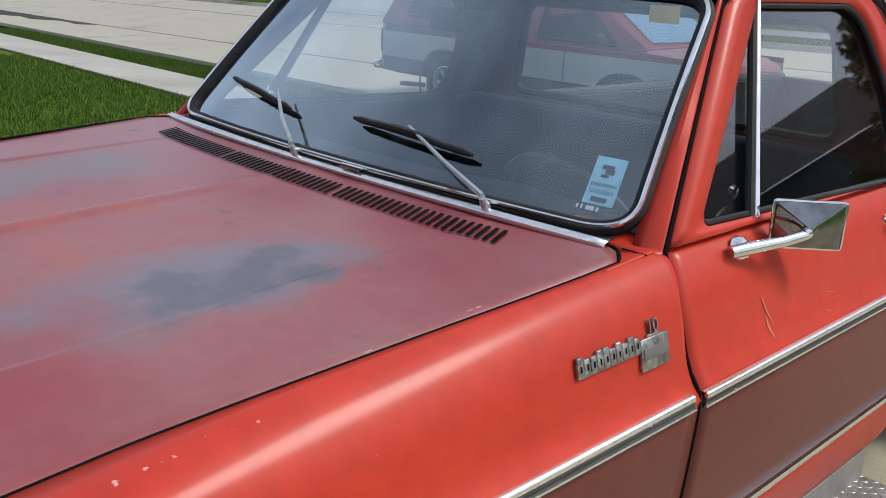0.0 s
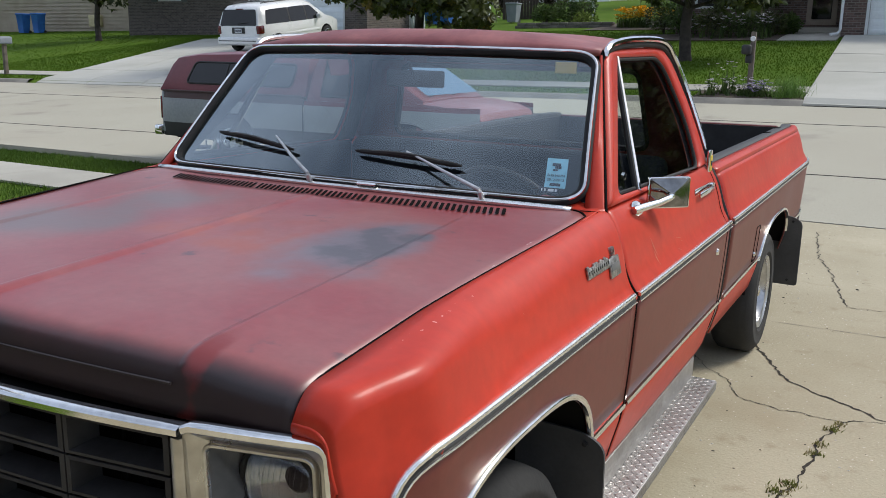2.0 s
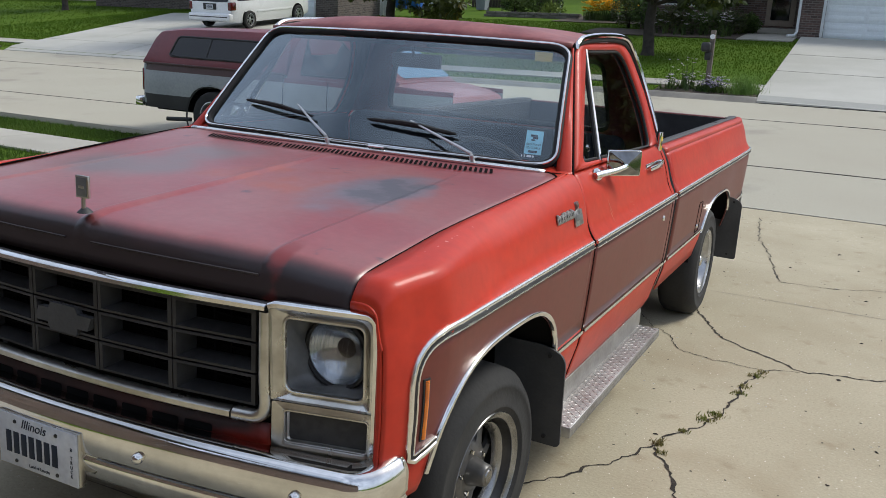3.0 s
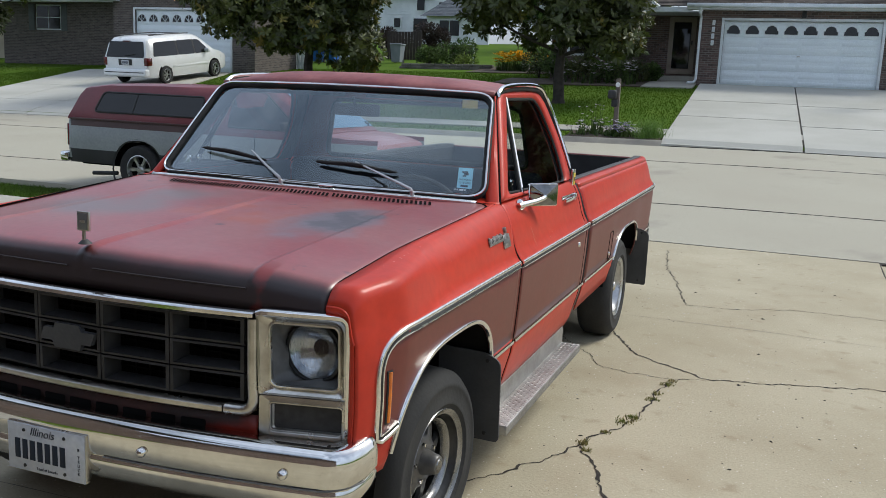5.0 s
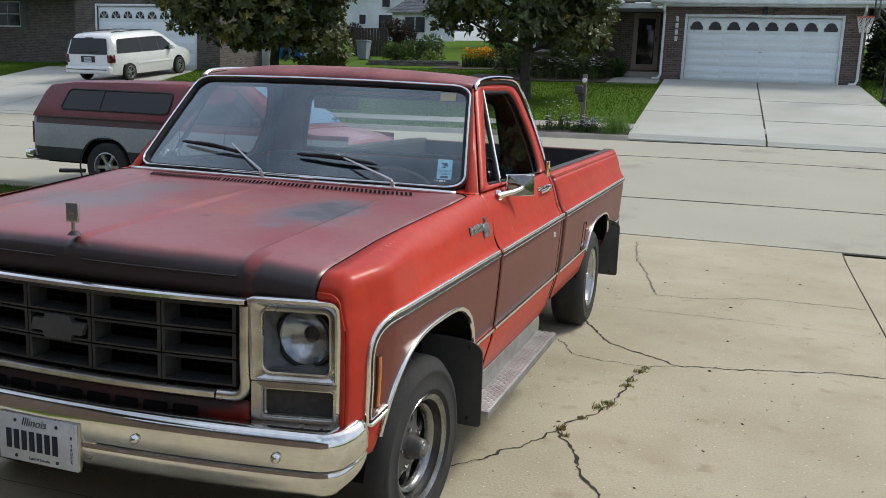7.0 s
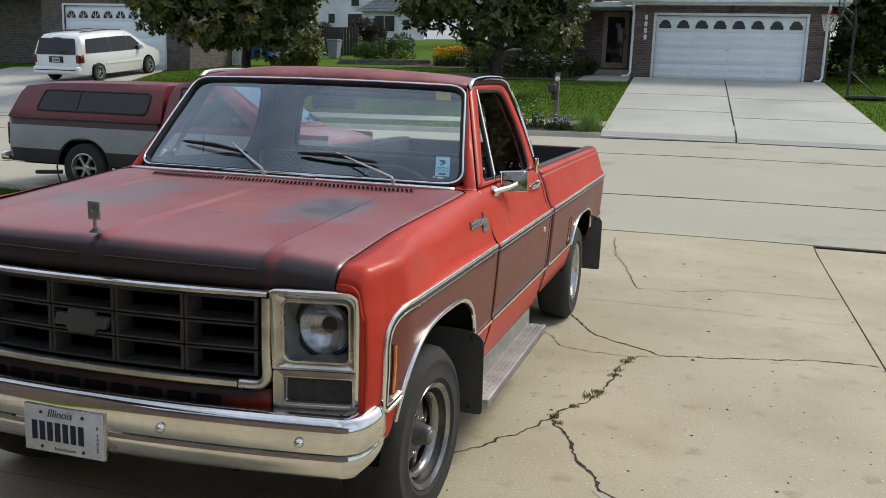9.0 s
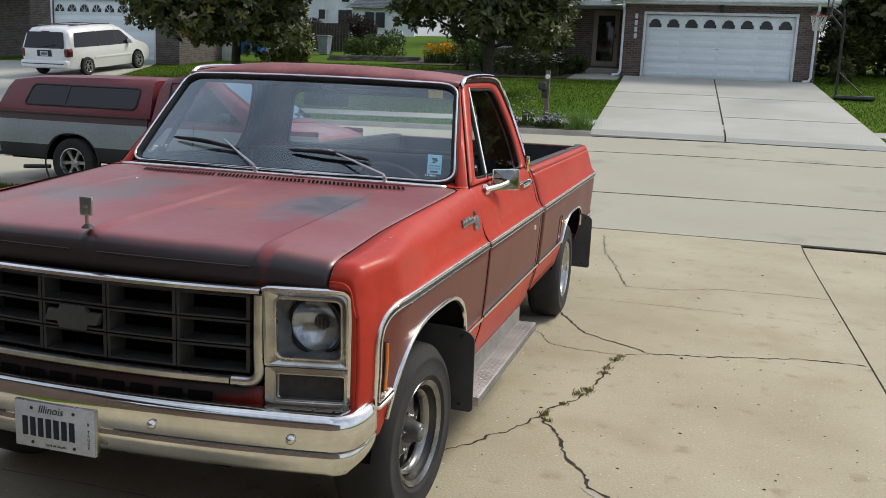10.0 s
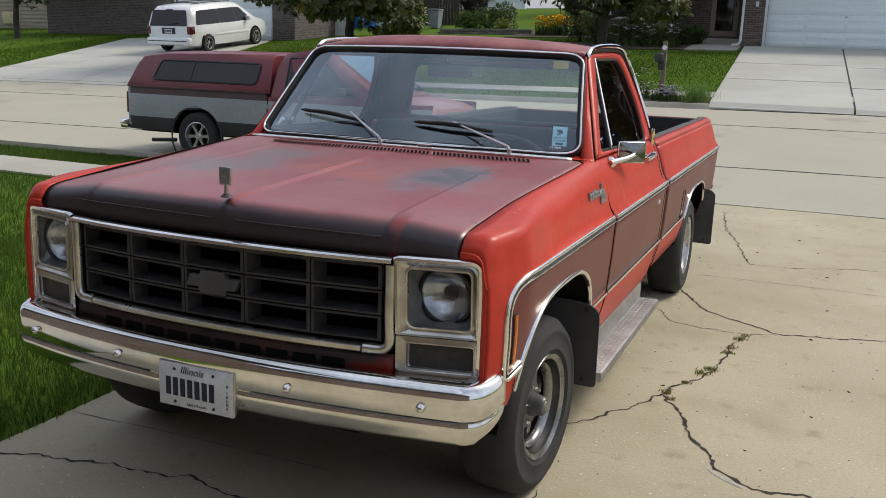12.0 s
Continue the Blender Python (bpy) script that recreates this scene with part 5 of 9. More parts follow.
# interior: floor, dash, seat, wheel, mirror, visors
box("cab_floor", (-0.92, 0.60, 0.46), (0.92, 2.05, 0.50), DASH, cab)
box("firewall", (-0.90, 0.60, 0.48), (0.90, 0.64, 1.19), DASH, cab)
for s in S:
    box("inner_door", (0.88 * s - 0.02, 0.70, 0.48), (0.88 * s + 0.02, 1.95, 1.235), DASH, cab, 0.01)
rows = []
for x in np.linspace(-0.86, 0.86, 25):
    h = 0.02 * math.exp(-(((x - 0.42) / 0.22) ** 2))
    rows.append([(x, 0.68, 1.215), (x, 0.76, 1.222 + h * 0.5), (x, 0.88, 1.225 + h), (x, 0.945, 1.205 + h), (x, 0.955, 1.15), (x, 0.94, 1.02), (x, 0.92, 0.94)])
sheet("dashboard", rows, DASH, cab, "dark padded dashboard", 0.01, flip=True)
seat = part("bench_seat", box_bm((-0.78, 1.30, 0.62), (0.78, 1.85, 0.80), 0.05, 3), CLOTH, cab, "dark bench seat")
part("backrest", box_bm((-0.78, 1.80, 0.74), (0.78, 1.97, 1.27), 0.05, 3), CLOTH, seat)
wheel_c = Vector((0.40, 1.10, 1.14))
tilt = Matrix.Rotation(radians(38), 3, "X")
tube("steering_wheel", [tuple(wheel_c + tilt @ Vector((0.195 * math.cos(a), 0, 0.195 * math.sin(a)))) for a in np.linspace(0, 2 * math.pi, 33)[:-1]], 0.012, BLACK, cab, "dark thin-rimmed steering wheel", 8, closed=True)
for a in (0.3, math.pi - 0.3, -math.pi / 2):
    tube("spoke", [tuple(wheel_c), tuple(wheel_c + tilt @ Vector((0.19 * math.cos(a), 0, 0.19 * math.sin(a))))], 0.010, BLACK, cab, "", 6)
tube("column", [tuple(wheel_c), (0.40, 0.86, 0.98)], 0.035, BLACK, cab, "", 10)
rvm = part("rear_view_mirror", box_bm((-0.04, 0.985, 1.565), (0.20, 1.005, 1.625), 0.009), BLACK, cab, "dark rear-view mirror on the glass")
tube("stem", [(0.07, 0.99, 1.61), (0.07, 0.965, 1.655)], 0.007, BLACK, rvm, "", 8)
for s in S:
    part("sun_visor", box_bm((0.36 * s - 0.27, 1.055, 1.655), (0.36 * s + 0.27, 1.20, 1.672), 0.007), CLOTH, cab)
part("headliner", box_bm((-0.70, 1.07, 1.685), (0.70, 2.0, 1.70), 0.004), CLOTH, cab)
part("visor_label", box_bm((0.60, 1.048, 1.628), (0.675, 1.050, 1.665)), YELLOW, cab, "yellow visor label")


# windscreen stickers inside the lower corner
def ws_plate(name, u, v, w, h, mat, parent, off=0.006, label=""):
    c = Vector(ws_pt(u, v))
    ux = (Vector(ws_pt(u + 0.02, v)) - Vector(ws_pt(u - 0.02, v))).normalized()
    vz = (Vector(ws_pt(u, v + 0.02)) - Vector(ws_pt(u, v - 0.02))).normalized()
    nn = ux.cross(vz).normalized()
    c = c + nn * off
    q = [c + ux * a * w / 2 + vz * b * h / 2 for a, b in ((-1, -1), (1, -1), (1, 1), (-1, 1))]
    return link_mesh(name, q + [p - nn * 0.001 for p in q], [(0, 1, 2, 3), (7, 6, 5, 4), (0, 4, 5, 1), (1, 5, 6, 2), (2, 6, 7, 3), (3, 7, 4, 0)], mat, parent, label), Matrix(((ux.x, vz.x, nn.x, c.x), (ux.y, vz.y, nn.y, c.y), (ux.z, vz.z, nn.z, c.z), (0, 0, 0, 1)))


stick, sm = ws_plate("sticker", 0.885, 0.195, 0.066, 0.108, STICKER, cab, -0.009, "pale blue permit sticker in the windscreen corner")
text_mesh("lettering", "EHS MAIN", 0.0125, sm @ Matrix.Translation((0, -0.010, 0.0012)), INK, stick, 0.0003)
text_mesh("lettering", "2012-2013", 0.0125, sm @ Matrix.Translation((0, -0.026, 0.0012)), INK, stick, 0.0003)
for k, (a, b, w, h) in enumerate(((-0.002, 0.030, 0.026, 0.010), (0.004, 0.020, 0.020, 0.010), (-0.004, 0.010, 0.016, 0.006), (0, -0.043, 0.034, 0.010))):
    bm = box_bm((a - w / 2, b - h / 2, 0.0008), (a + w / 2, b + h / 2, 0.0016))
    bmesh.ops.transform(bm, matrix=sm, verts=bm.verts)
    part("print", bm, INK, stick)
tagp, tm = ws_plate("date_tag", 0.865, 0.085, 0.060, 0.022, INK, cab, -0.009, "small dark date tag below the sticker")
for a, w in ((-0.022, 0.004), (-0.012, 0.004), (0.006, 0.018), (0.022, 0.006)):
    bm = box_bm((a - w / 2, -0.0045, 0.0008), (a + w / 2, 0.0045, 0.0016))
    bmesh.ops.transform(bm, matrix=tm, verts=bm.verts)
    part("print", bm, PLATE, tagp)
ws_plate("red_tag", 0.865, 0.035, 0.040, 0.020, REDTAG, cab, -0.009, "red tag")

# wipers
for base, elbow, t1, t2 in ((-0.10, (-0.385, 0.250), (-0.77, 0.265), (-0.27, 0.180)), (0.543, (0.29, 0.215), (0.045, 0.210), (0.525, 0.165))):
    e = Vector(ws_pt(elbow[0], elbow[1], 0.030))
    b0 = Vector(cowl_pt(base, -0.002, 0.012))
    wiper = lathe("wiper", [(0, 0.018), (0.007, 0.016), (0.010, 0.0), (0.010, -0.015)], tuple(b0), (0, -0.5, 0.8), WIPER_SILVER, truck, "silver windscreen wiper arm with a black blade", 14)
    mid = b0.lerp(e, 0.45) + Vector((0, -0.014, 0.012))
    pts = [b0 + Vector((0, -0.008, 0.018)), mid, e]
    tube("arm", [tuple(p) for p in pts], [0.0065, 0.0055, 0.0035], WIPER_SILVER, wiper, "", 8)
    blade = [Vector(ws_pt(lerp(t1[0], t2[0], t), lerp(t1[1], t2[1], t), 0.014 + 0.010 * math.sin(math.pi * t))) for t in np.linspace(0, 1, 13)]
    tube("blade", [tuple(p) for p in blade], [0.004] + [0.0085] * 11 + [0.004], RUBBER, wiper, "black wiper blade", 8)
    tube("bridge", [tuple(p + Vector((0, -0.006, 0.008)) * math.sin(math.pi * (i + 0.6) / 9.2)) for i, p in enumerate(blade[2:11])], 0.0065, BLACK, wiper, "", 6)
tube("washer_jet", [cowl_pt(0.10, -0.004, 0.012), cowl_pt(0.17, -0.004, 0.012)], 0.006, CHROME, truck, "chrome washer jet", 8)

# bed -------------------------------------------------------------------------
bed = thing("bed", "", "")
bed.parent = truck
for s in S:
    side_panel("bed_side_upper", BED0, BED1, TRIM_Z - 0.003, 1.19, None, RED, bed, s, "orange-red upper bed side", 14)
    rows = []
    for y in np.linspace(BED0, BED1, 30):
        x = side_x(y, 1.19)
        rows.append([(x * s, y, 1.19), ((x - 0.006) * s, y, 1.207), ((x - 0.022) * s, y, 1.218), ((x - 0.05) * s, y, 1.221)])
    rail = sheet("bed_rail", rows, RED, bed, "", 0.003, flip=(s < 0))
    rows = [[((x - 0.05) * s, y, 1.2205), ((x - 0.105) * s, y, 1.2185), ((x - 0.112) * s, y, 1.205), ((x - 0.112) * s, y, 1.17)] for x, y in ((side_x(y, 1.19), y) for y in np.linspace(BED0, BED1, 30))]
    sheet("rail_liner", rows, BLACK, rail, "black liner lip along the bed rail", 0.003, core=(2.1, 4.7, 0.6))
    side_panel("bed_side_lower", BED0, BED1, LOW_Z, TRIM_Z - 0.003, R_ARCH, SIDE, bed, s, "dull brown-maroon lower bed side")
    side_panel("bed_foot", BED0, R_ARCH[0] - R_ARCH[1] + 0.055, 0.47, LOW_Z, None, RED, bed, s, "", 4)
    side_panel("bed_foot", R_ARCH[0] + R_ARCH[1] - 0.055, BED1, 0.50, LOW_Z, None, SIDE, bed, s, "", 4)
    box("inner_side", (0.80 * s - 0.01, BED0 + 0.02, 0.70), (0.80 * s + 0.01, BED1, 1.20), BLACK, bed)
    for y in (3.95, 4.35):
        box("stake_pocket", (0.845 * s - 0.02, y, 1.219), (0.845 * s + 0.02, y + 0.05, 1.2235), DARK, bed)
    rows = []
    for k in range(25):
        y = R_ARCH[0] - R_ARCH[1] * math.cos(math.pi * k / 24) * 0.999
        z = arch(y, *R_ARCH) + 0.01
        rows.append([((side_x(y, max(z, 0.5)) - 0.012) * s, y, z), (0.60 * s, y, z)])
    sheet("arch_liner", rows, DARK, bed, "", 0)
    rows = [[((side_x(BED0, z)) * s, BED0, z), (0.80 * s, BED0, z)] for z in np.linspace(0.50, 1.215, 12)]
    sheet("bed_front_edge", rows, BLACK, bed, "", 0.004)
    # fuel door outline
    q = [tuple(p) for p in rpoly([(2.80, 0.66), (2.90, 0.66), (2.90, 0.84), (2.80, 0.84)], 0.015, 4)]
    tube("fuel_door_gap", [((side_x(y, z) + 0.0005) * s, y, z) for y, z in q], 0.0025, DARK, bed, "", 6, closed=True)
    lathe("fuel_door_latch", [(0, 0.012), (0.010, 0.010), (0.012, 0)], (side_x(2.82, 0.70) * s, 2.82, 0.70), (s, 0, 0), CHROME, bed, "", 12)
box("bed_floor", (-0.80, BED0 + 0.02, 0.70), (0.80, BED1, 0.73), BLACK, bed)
box("bed_front_wall", (-0.82, BED0 + 0.005, 0.60), (0.82, BED0 + 0.035, 1.215), BLACK, bed, 0.004)
tg = part("tailgate", box_bm((-0.80, BED1 - 0.06, 0.70), (0.80, BED1 - 0.005, 1.21), 0.012), SIDE, bed, "closed tailgate")
box("tailgate_inner_skin", (-0.79, BED1 - 0.072, 0.72), (0.79, BED1 - 0.058, 1.20), BLACK, bed)
part("rear_bumper", box_bm((-0.98, BED1 + 0.02, 0.45), (0.98, BED1 + 0.16, 0.66), 0.03), BLACK, truck, "black step bumper")
for s in S:
    part("tail_lamp", box_bm((0.93 * s - 0.03, BED1 - 0.02, 0.72), (0.93 * s + 0.03, BED1 + 0.012, 0.96), 0.01), TAILLIGHT, bed)

# chassis
box("chassis", (-0.45, -0.60, 0.36), (0.45, 4.5, 0.50), DARK, truck)
box("engine_block", (-0.55, -0.58, 0.42), (0.55, 0.55, 0.95), DARK, truck)
tube("front_axle", [(-0.75, 0, 0.33), (0.75, 0, 0.33)], 0.05, DARK, truck)
tube("rear_axle", [(-0.75, 3.40, 0.35), (0.75, 3.40, 0.35)], 0.07, DARK, truck)


# wheels ----------------------------------------------------------------------
def road_wheel(c, s, parent, style, R=0.358, W=0.235, rim_r=0.203):
    """A wheel whose outer face looks along s on x, its hub at c."""
    cx, cy, cz = c
    ax = (s, 0, 0)
    o = W / 2
    tyre = lathe("wheel", [(rim_r - 0.006, -o * 0.9), (R - 0.09, -o), (R - 0.03, -o * 0.93), (R - 0.004, -o * 0.70), (R, -o * 0.4), (R, o * 0.4), (R - 0.004, o * 0.70), (R - 0.03, o * 0.93), (R - 0.046, o * 0.985), (R - 0.050, o * 1.015), (R - 0.062, o * 1.02), (R - 0.066, o * 1.00), (R - 0.09, o * 1.03), (R - 0.112, o * 1.015), (R - 0.116, o * 1.03), (R - 0.125, o * 1.025), (R - 0.129, o * 0.99), (rim_r + 0.002, o * 0.90), (rim_r - 0.008, o * 0.84)], (cx, cy, cz), ax, TYRE, parent, "dusty black tyre on a spoked wheel", 64)
    m = WHEEL if style == "steel" else ALLOY
    lathe("rim", [(rim_r - 0.012, -o), (rim_r - 0.03, -o * 0.5), (rim_r - 0.035, o * 0.2), (rim_r - 0.030, o * 0.55), (rim_r - 0.018, o * 0.72), (rim_r - 0.016, o * 0.86), (rim_r - 0.002, o * 0.90), (rim_r + 0.006, o * 0.95), (rim_r + 0.010, o * 0.90), (rim_r + 0.006, o * 0.85)], (cx, cy, cz), ax, BARREL if style == "steel" else ALLOY, tyre, "", 56)
    lathe("rim_lip", [(rim_r - 0.014, o * 0.87), (rim_r - 0.001, o * 0.915), (rim_r + 0.006, o * 0.965), (rim_r + 0.011, o * 0.91)], (cx, cy, cz), ax, RIM if style == "steel" else ALLOY, tyre, "", 56)
    if style == "steel":
        lathe("inner_ring", [(rim_r - 0.030, o * 0.60), (rim_r - 0.036, o * 0.66), (rim_r - 0.046, o * 0.62), (rim_r - 0.054, o * 0.50), (rim_r - 0.056, o * 0.40)], (cx, cy, cz), ax, RIM, tyre, "", 56)
    cx += (0.030 if style == "steel" else 0.040) * s
    # Drum as a wide near-black disc: shade behind the spokes put into it.
    lathe("brake_drum", [(0, -0.026), (0.168, -0.026), (0.17, -0.05)], (cx, cy, cz), ax, DARK, tyre, "", 30)
    n = 8 if style == "steel" else 5
    ri, rr = (0.088 if style == "steel" else 0.062), rim_r - 0.028
    for k in range(n):
        a = 2 * math.pi * k / n + 0.2
        wi, wo = (0.0185, 0.031) if style == "steel" else (0.022, 0.034)
        rad, tan = Vector((0, math.cos(a), math.sin(a))), Vector((0, -math.sin(a), math.cos(a)))
        ex = Vector((s, 0, 0))
        cc = Vector((cx, cy, cz))
        prof = [(ri - 0.01, wi * 1.5, 0.016), (lerp(ri, rr, 0.5), lerp(wi, wo, 0.3), 0.004), (rr, wo, -0.012), (rr + 0.012, wo * 1.5, -0.008)]
        verts = []
        for r_, w_, h_ in prof:
            for b_, d_ in ((-1, -0.010), (-0.85, 0.004), (0, 0.010), (0.85, 0.004), (1, -0.010)):
                verts.append(cc + rad * r_ + tan * w_ * b_ + ex * (h_ + d_))
        faces = [(i * 5 + j, i * 5 + j + 1, (i + 1) * 5 + j + 1, (i + 1) * 5 + j) for i in range(3) for j in range(4)]
        link_mesh("spoke", verts, faces, m, tyre)
    if style == "steel":
        lathe("hub_disc", [(0, 0.026), (0.060, 0.026), (0.088, 0.022), (0.100, 0.012), (0.106, 0.000)], (cx, cy, cz), ax, m, tyre, "", 36)
        lathe("hub_cap", [(0.024, 0.086), (0.033, 0.084), (0.037, 0.078), (0.039, 0.064), (0.048, 0.030), (0.050, 0.020)], (cx, cy, cz), ax, m, tyre, "grey hub", 26)
        lathe("hub_plug", [(0, 0.090), (0.020, 0.089), (0.025, 0.084)], (cx, cy, cz), ax, RIM, tyre, "worn bright hub plug", 22)
    else:
        lathe("hub_disc", [(0, 0.022), (0.050, 0.022), (0.070, 0.016), (0.080, -0.004)], (cx, cy, cz), ax, m, tyre, "", 30)
        lathe("hub_cap", [(0, 0.056), (0.024, 0.055), (0.032, 0.050), (0.036, 0.042), (0.038, 0.012)], (cx, cy, cz), ax, WORN_CHROME, tyre, "", 26)
    stud = 0.072 if style == "steel" else 0.055
    for k in range(5):
        a = 2 * math.pi * k / 5 + 0.5
        lathe("wheel_nut", [(0, 0.036), (0.007, 0.035), (0.009, 0.030), (0.009, 0.012)], (cx, cy + stud * math.cos(a), cz + stud * math.sin(a)), ax, CHROME, tyre, "", 8)
    return tyre


for s in S:
    front_wheel = road_wheel((0.852 * s, -0.02, 0.351), s, truck, "steel", 0.353)
    front_wheel.matrix_world = Matrix.Translation((0.852 * s, -0.02, 0)) @ Matrix.Rotation(radians(-5), 4, "Z") @ Matrix.Translation((-0.852 * s, 0.02, 0))
    road_wheel((0.880 * s, 3.42, 0.356), s, truck, "bright")

# side marker, mud flaps, running boards
for s in S:
    lamp = moulding("side_marker", [(-0.582, z) for z in np.linspace(0.712, 0.880, 6)], s, -0.012, 0.012, 0.003, BLACK, truck, "amber side marker lamp in a dark bezel")
    moulding("amber_lens", [(-0.582, z) for z in np.linspace(0.717, 0.875, 6)], s, -0.0075, 0.0075, 0.007, AMBER, lamp, "amber lens")
    for (x0, x1, yf, z0, zi, zo, wob) in ((0.80, 1.062, 0.350, 0.305, 0.690, 0.672, 0.10), (0.80, 1.10, 3.985, 0.265, 0.72, 0.70, 0.12)):
        loop = rpoly([(x0, z0), (x1, z0 - 0.004), (x1 + 0.006, zo - 0.02), (x1 - 0.06, zo + 0.012), (x0, zi)], [0.01, 0.02, 0.05, 0.05, 0.02], 5)
        k = len(loop)
        verts = [(p[0] * s, yf + wob * (zi - p[1]) + 0.004 * math.sin(p[1] * 20) + d, p[1]) for d in (0, 0.010) for p in loop]
        faces = [tuple(range(k)), tuple(reversed(range(k, 2 * k)))] + [(j, (j + 1) % k, k + (j + 1) % k, k + j) for j in range(k)]
        flap = link_mesh("mud_flap", verts, faces, FLAP, truck, "grey-black rubber mud flap with bolts", True, 40)
        for bx, bz in ((x1 - 0.05, zo - 0.02), (x1 - 0.06, z0 + 0.03), (x0 + 0.03, z0 + 0.03)):
            lathe("bolt", [(0, 0.008), (0.008, 0.006), (0.009, 0)], (bx * s, yf + wob * (zi - bz), bz), (0, -1, 0), RUBBER, flap, "", 8)
    xi, xo, ya, yb, zt = 0.80, 1.055, 0.535, 1.935, 0.318
    riser_x = (0.938 * s, 0.950 * s)
    board = part("running_board", box_bm((min(xi * s, xo * s), ya, zt - 0.045), (max(xi * s, xo * s), yb, zt), 0.006), TREAD, truck, "aluminium tread plate running board")
    part("board_riser", box_bm((min(riser_x), ya, zt - 0.004), (max(riser_x), yb, zt + 0.090), 0.004), TREAD, board, "upturned inner edge of the tread plate")
    # raised lozenges on the top and the outer lip
    verts, faces = [], []

    def lozenge(c, u, v, n, lu, lv, h):
        i = len(verts)
        verts.extend([c - u * lu, c + v * lv - u * lu * 0.1, c + u * lu, c - v * lv + u * lu * 0.1, c + n * h - u * lu * 0.45, c + n * h + u * lu * 0.45])
        faces.extend([(i, i + 4, i + 1), (i + 4, i + 5, i + 1), (i + 1, i + 5, i + 2), (i + 2, i + 5, i + 3), (i + 5, i + 4, i + 3), (i + 3, i + 4, i)])

    nx, ny = 11, 62
    for a in range(nx):
        for b in range(ny):
            c = Vector(((xi + 0.016 + (xo - xi - 0.03) * a / (nx - 1)) * s, ya + 0.015 + (yb - ya - 0.03) * b / (ny - 1), zt + 0.0003))
            ang = radians(45) if (a + b) % 2 else radians(-45)
            u, v = Vector((math.cos(ang), math.sin(ang), 0)), Vector((-math.sin(ang), math.cos(ang), 0))
            lozenge(c, u, v, Vector((0, 0, 1)), 0.0125, 0.0042, 0.0013)
    for a in range(2):
        for b in range(ny):
            c = Vector(((xo + 0.0003) * s, ya + 0.015 + (yb - ya - 0.03) * b / (ny - 1), zt - 0.014 - 0.018 * a))
            ang = radians(45) if (a + b) % 2 else radians(-45)
            u, v = Vector((0, math.cos(ang), math.sin(ang))), Vector((0, -math.sin(ang), math.cos(ang)))
            lozenge(c, u, v, Vector((s, 0, 0)), 0.0105, 0.004, 0.0013)
    tread = link_mesh("tread_pattern", verts, faces, TREAD, board, "", False)
    tagged(tread, kind="stuff")
    rows = [[(0.945 * s, y, 0.46), (0.90 * s, y, 0.40), (0.83 * s, y, zt + 0.004)] for y in np.linspace(ya, yb, 8)]
    sheet("board_kick", rows, TREAD, board, "", 0.003, flip=(s < 0))
    for y in (0.75, 1.70):
        box("bracket", (0.55 * s - 0.25, y, 0.27), (0.55 * s + 0.25, y + 0.05, 0.30), DARK, board)

# front end -----------------------------------------------------------------------
def front_y(x):
    """The front face bows back towards the corners."""
    return -0.812 + 0.115 * (abs(x) / 0.92) ** 2.2


def fp(x, z, out=0.0):
    return (x, front_y(x) - out, z)


grille = thing("grille", "", "")
grille.parent = truck
GX, GZ0, GZ1 = 0.622, 0.772, 1.032
# Backing, recessed bars and fins take the near-black that paints in the cells' shade.
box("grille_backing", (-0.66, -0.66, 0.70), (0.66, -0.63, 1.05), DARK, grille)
VB = [-0.618, -0.371, -0.123, 0.125, 0.373, 0.618]
HB = [0.774, 0.861, 0.945, 1.030]
for x in VB:
    part("upright_bar", box_bm((x - 0.006, front_y(x) + 0.016, 0.765), (x + 0.006, front_y(x) + 0.075, 1.035), 0.002), DARK, grille)
for z in HB:
    rows = [[fp(x, z - 0.005, -0.075), fp(x, z - 0.005, -0.014), fp(x, z + 0.005, -0.014), fp(x, z + 0.005, -0.075)] for x in np.linspace(-0.62, 0.62, 21)]
    sheet("cross_bar", rows, DARK, grille, "", 0, flip=False)
for i in range(5):
    for j in range(3):
        xa, xb, za, zb = VB[i] + 0.002, VB[i + 1] - 0.002, HB[j] + 0.0025, HB[j + 1] - 0.0025
        o = [(xa, za), (xb, za), (xb, zb), (xa, zb)]
        face = [(xa + 0.011, za + 0.007), (xb - 0.011, za + 0.007), (xb - 0.011, zb - 0.007), (xa + 0.011, zb - 0.007)]
        inn = [(xa + 0.024, za + 0.015), (xb - 0.024, za + 0.015), (xb - 0.024, zb - 0.015), (xa + 0.024, zb - 0.015)]
        verts = [fp(*p, -0.030) for p in o] + [fp(*p, 0.0) for p in o] + [fp(*p, 0.001) for p in face] + [(p[0], front_y(p[0]) + 0.060, p[1]) for p in inn]
        cell = link_mesh("grille_cell", verts, [(4 * w + q, 4 * w + (q + 1) % 4, 4 * w + 4 + (q + 1) % 4, 4 * w + 4 + q) for w in range(3) for q in range(4)], GRILLE_FRAME, grille, "", False)
        for k in range(1, 4):
            x = lerp(xa + 0.02, xb - 0.02, k / 4)
            part("fin", box_bm((x - 0.0025, front_y(x) + 0.070, za + 0.012), (x + 0.0025, front_y(x) + 0.075, zb - 0.012)), DARK, cell, "", False)
        for k in range(1, 3):
            z = lerp(za + 0.012, zb - 0.012, k / 3)
            xm = (xa + xb) / 2
            part("fin", box_bm((xa + 0.02, front_y(xm) + 0.070, z - 0.0025), (xb - 0.02, front_y(xm) + 0.095, z + 0.0025)), DARK, cell, "", False)
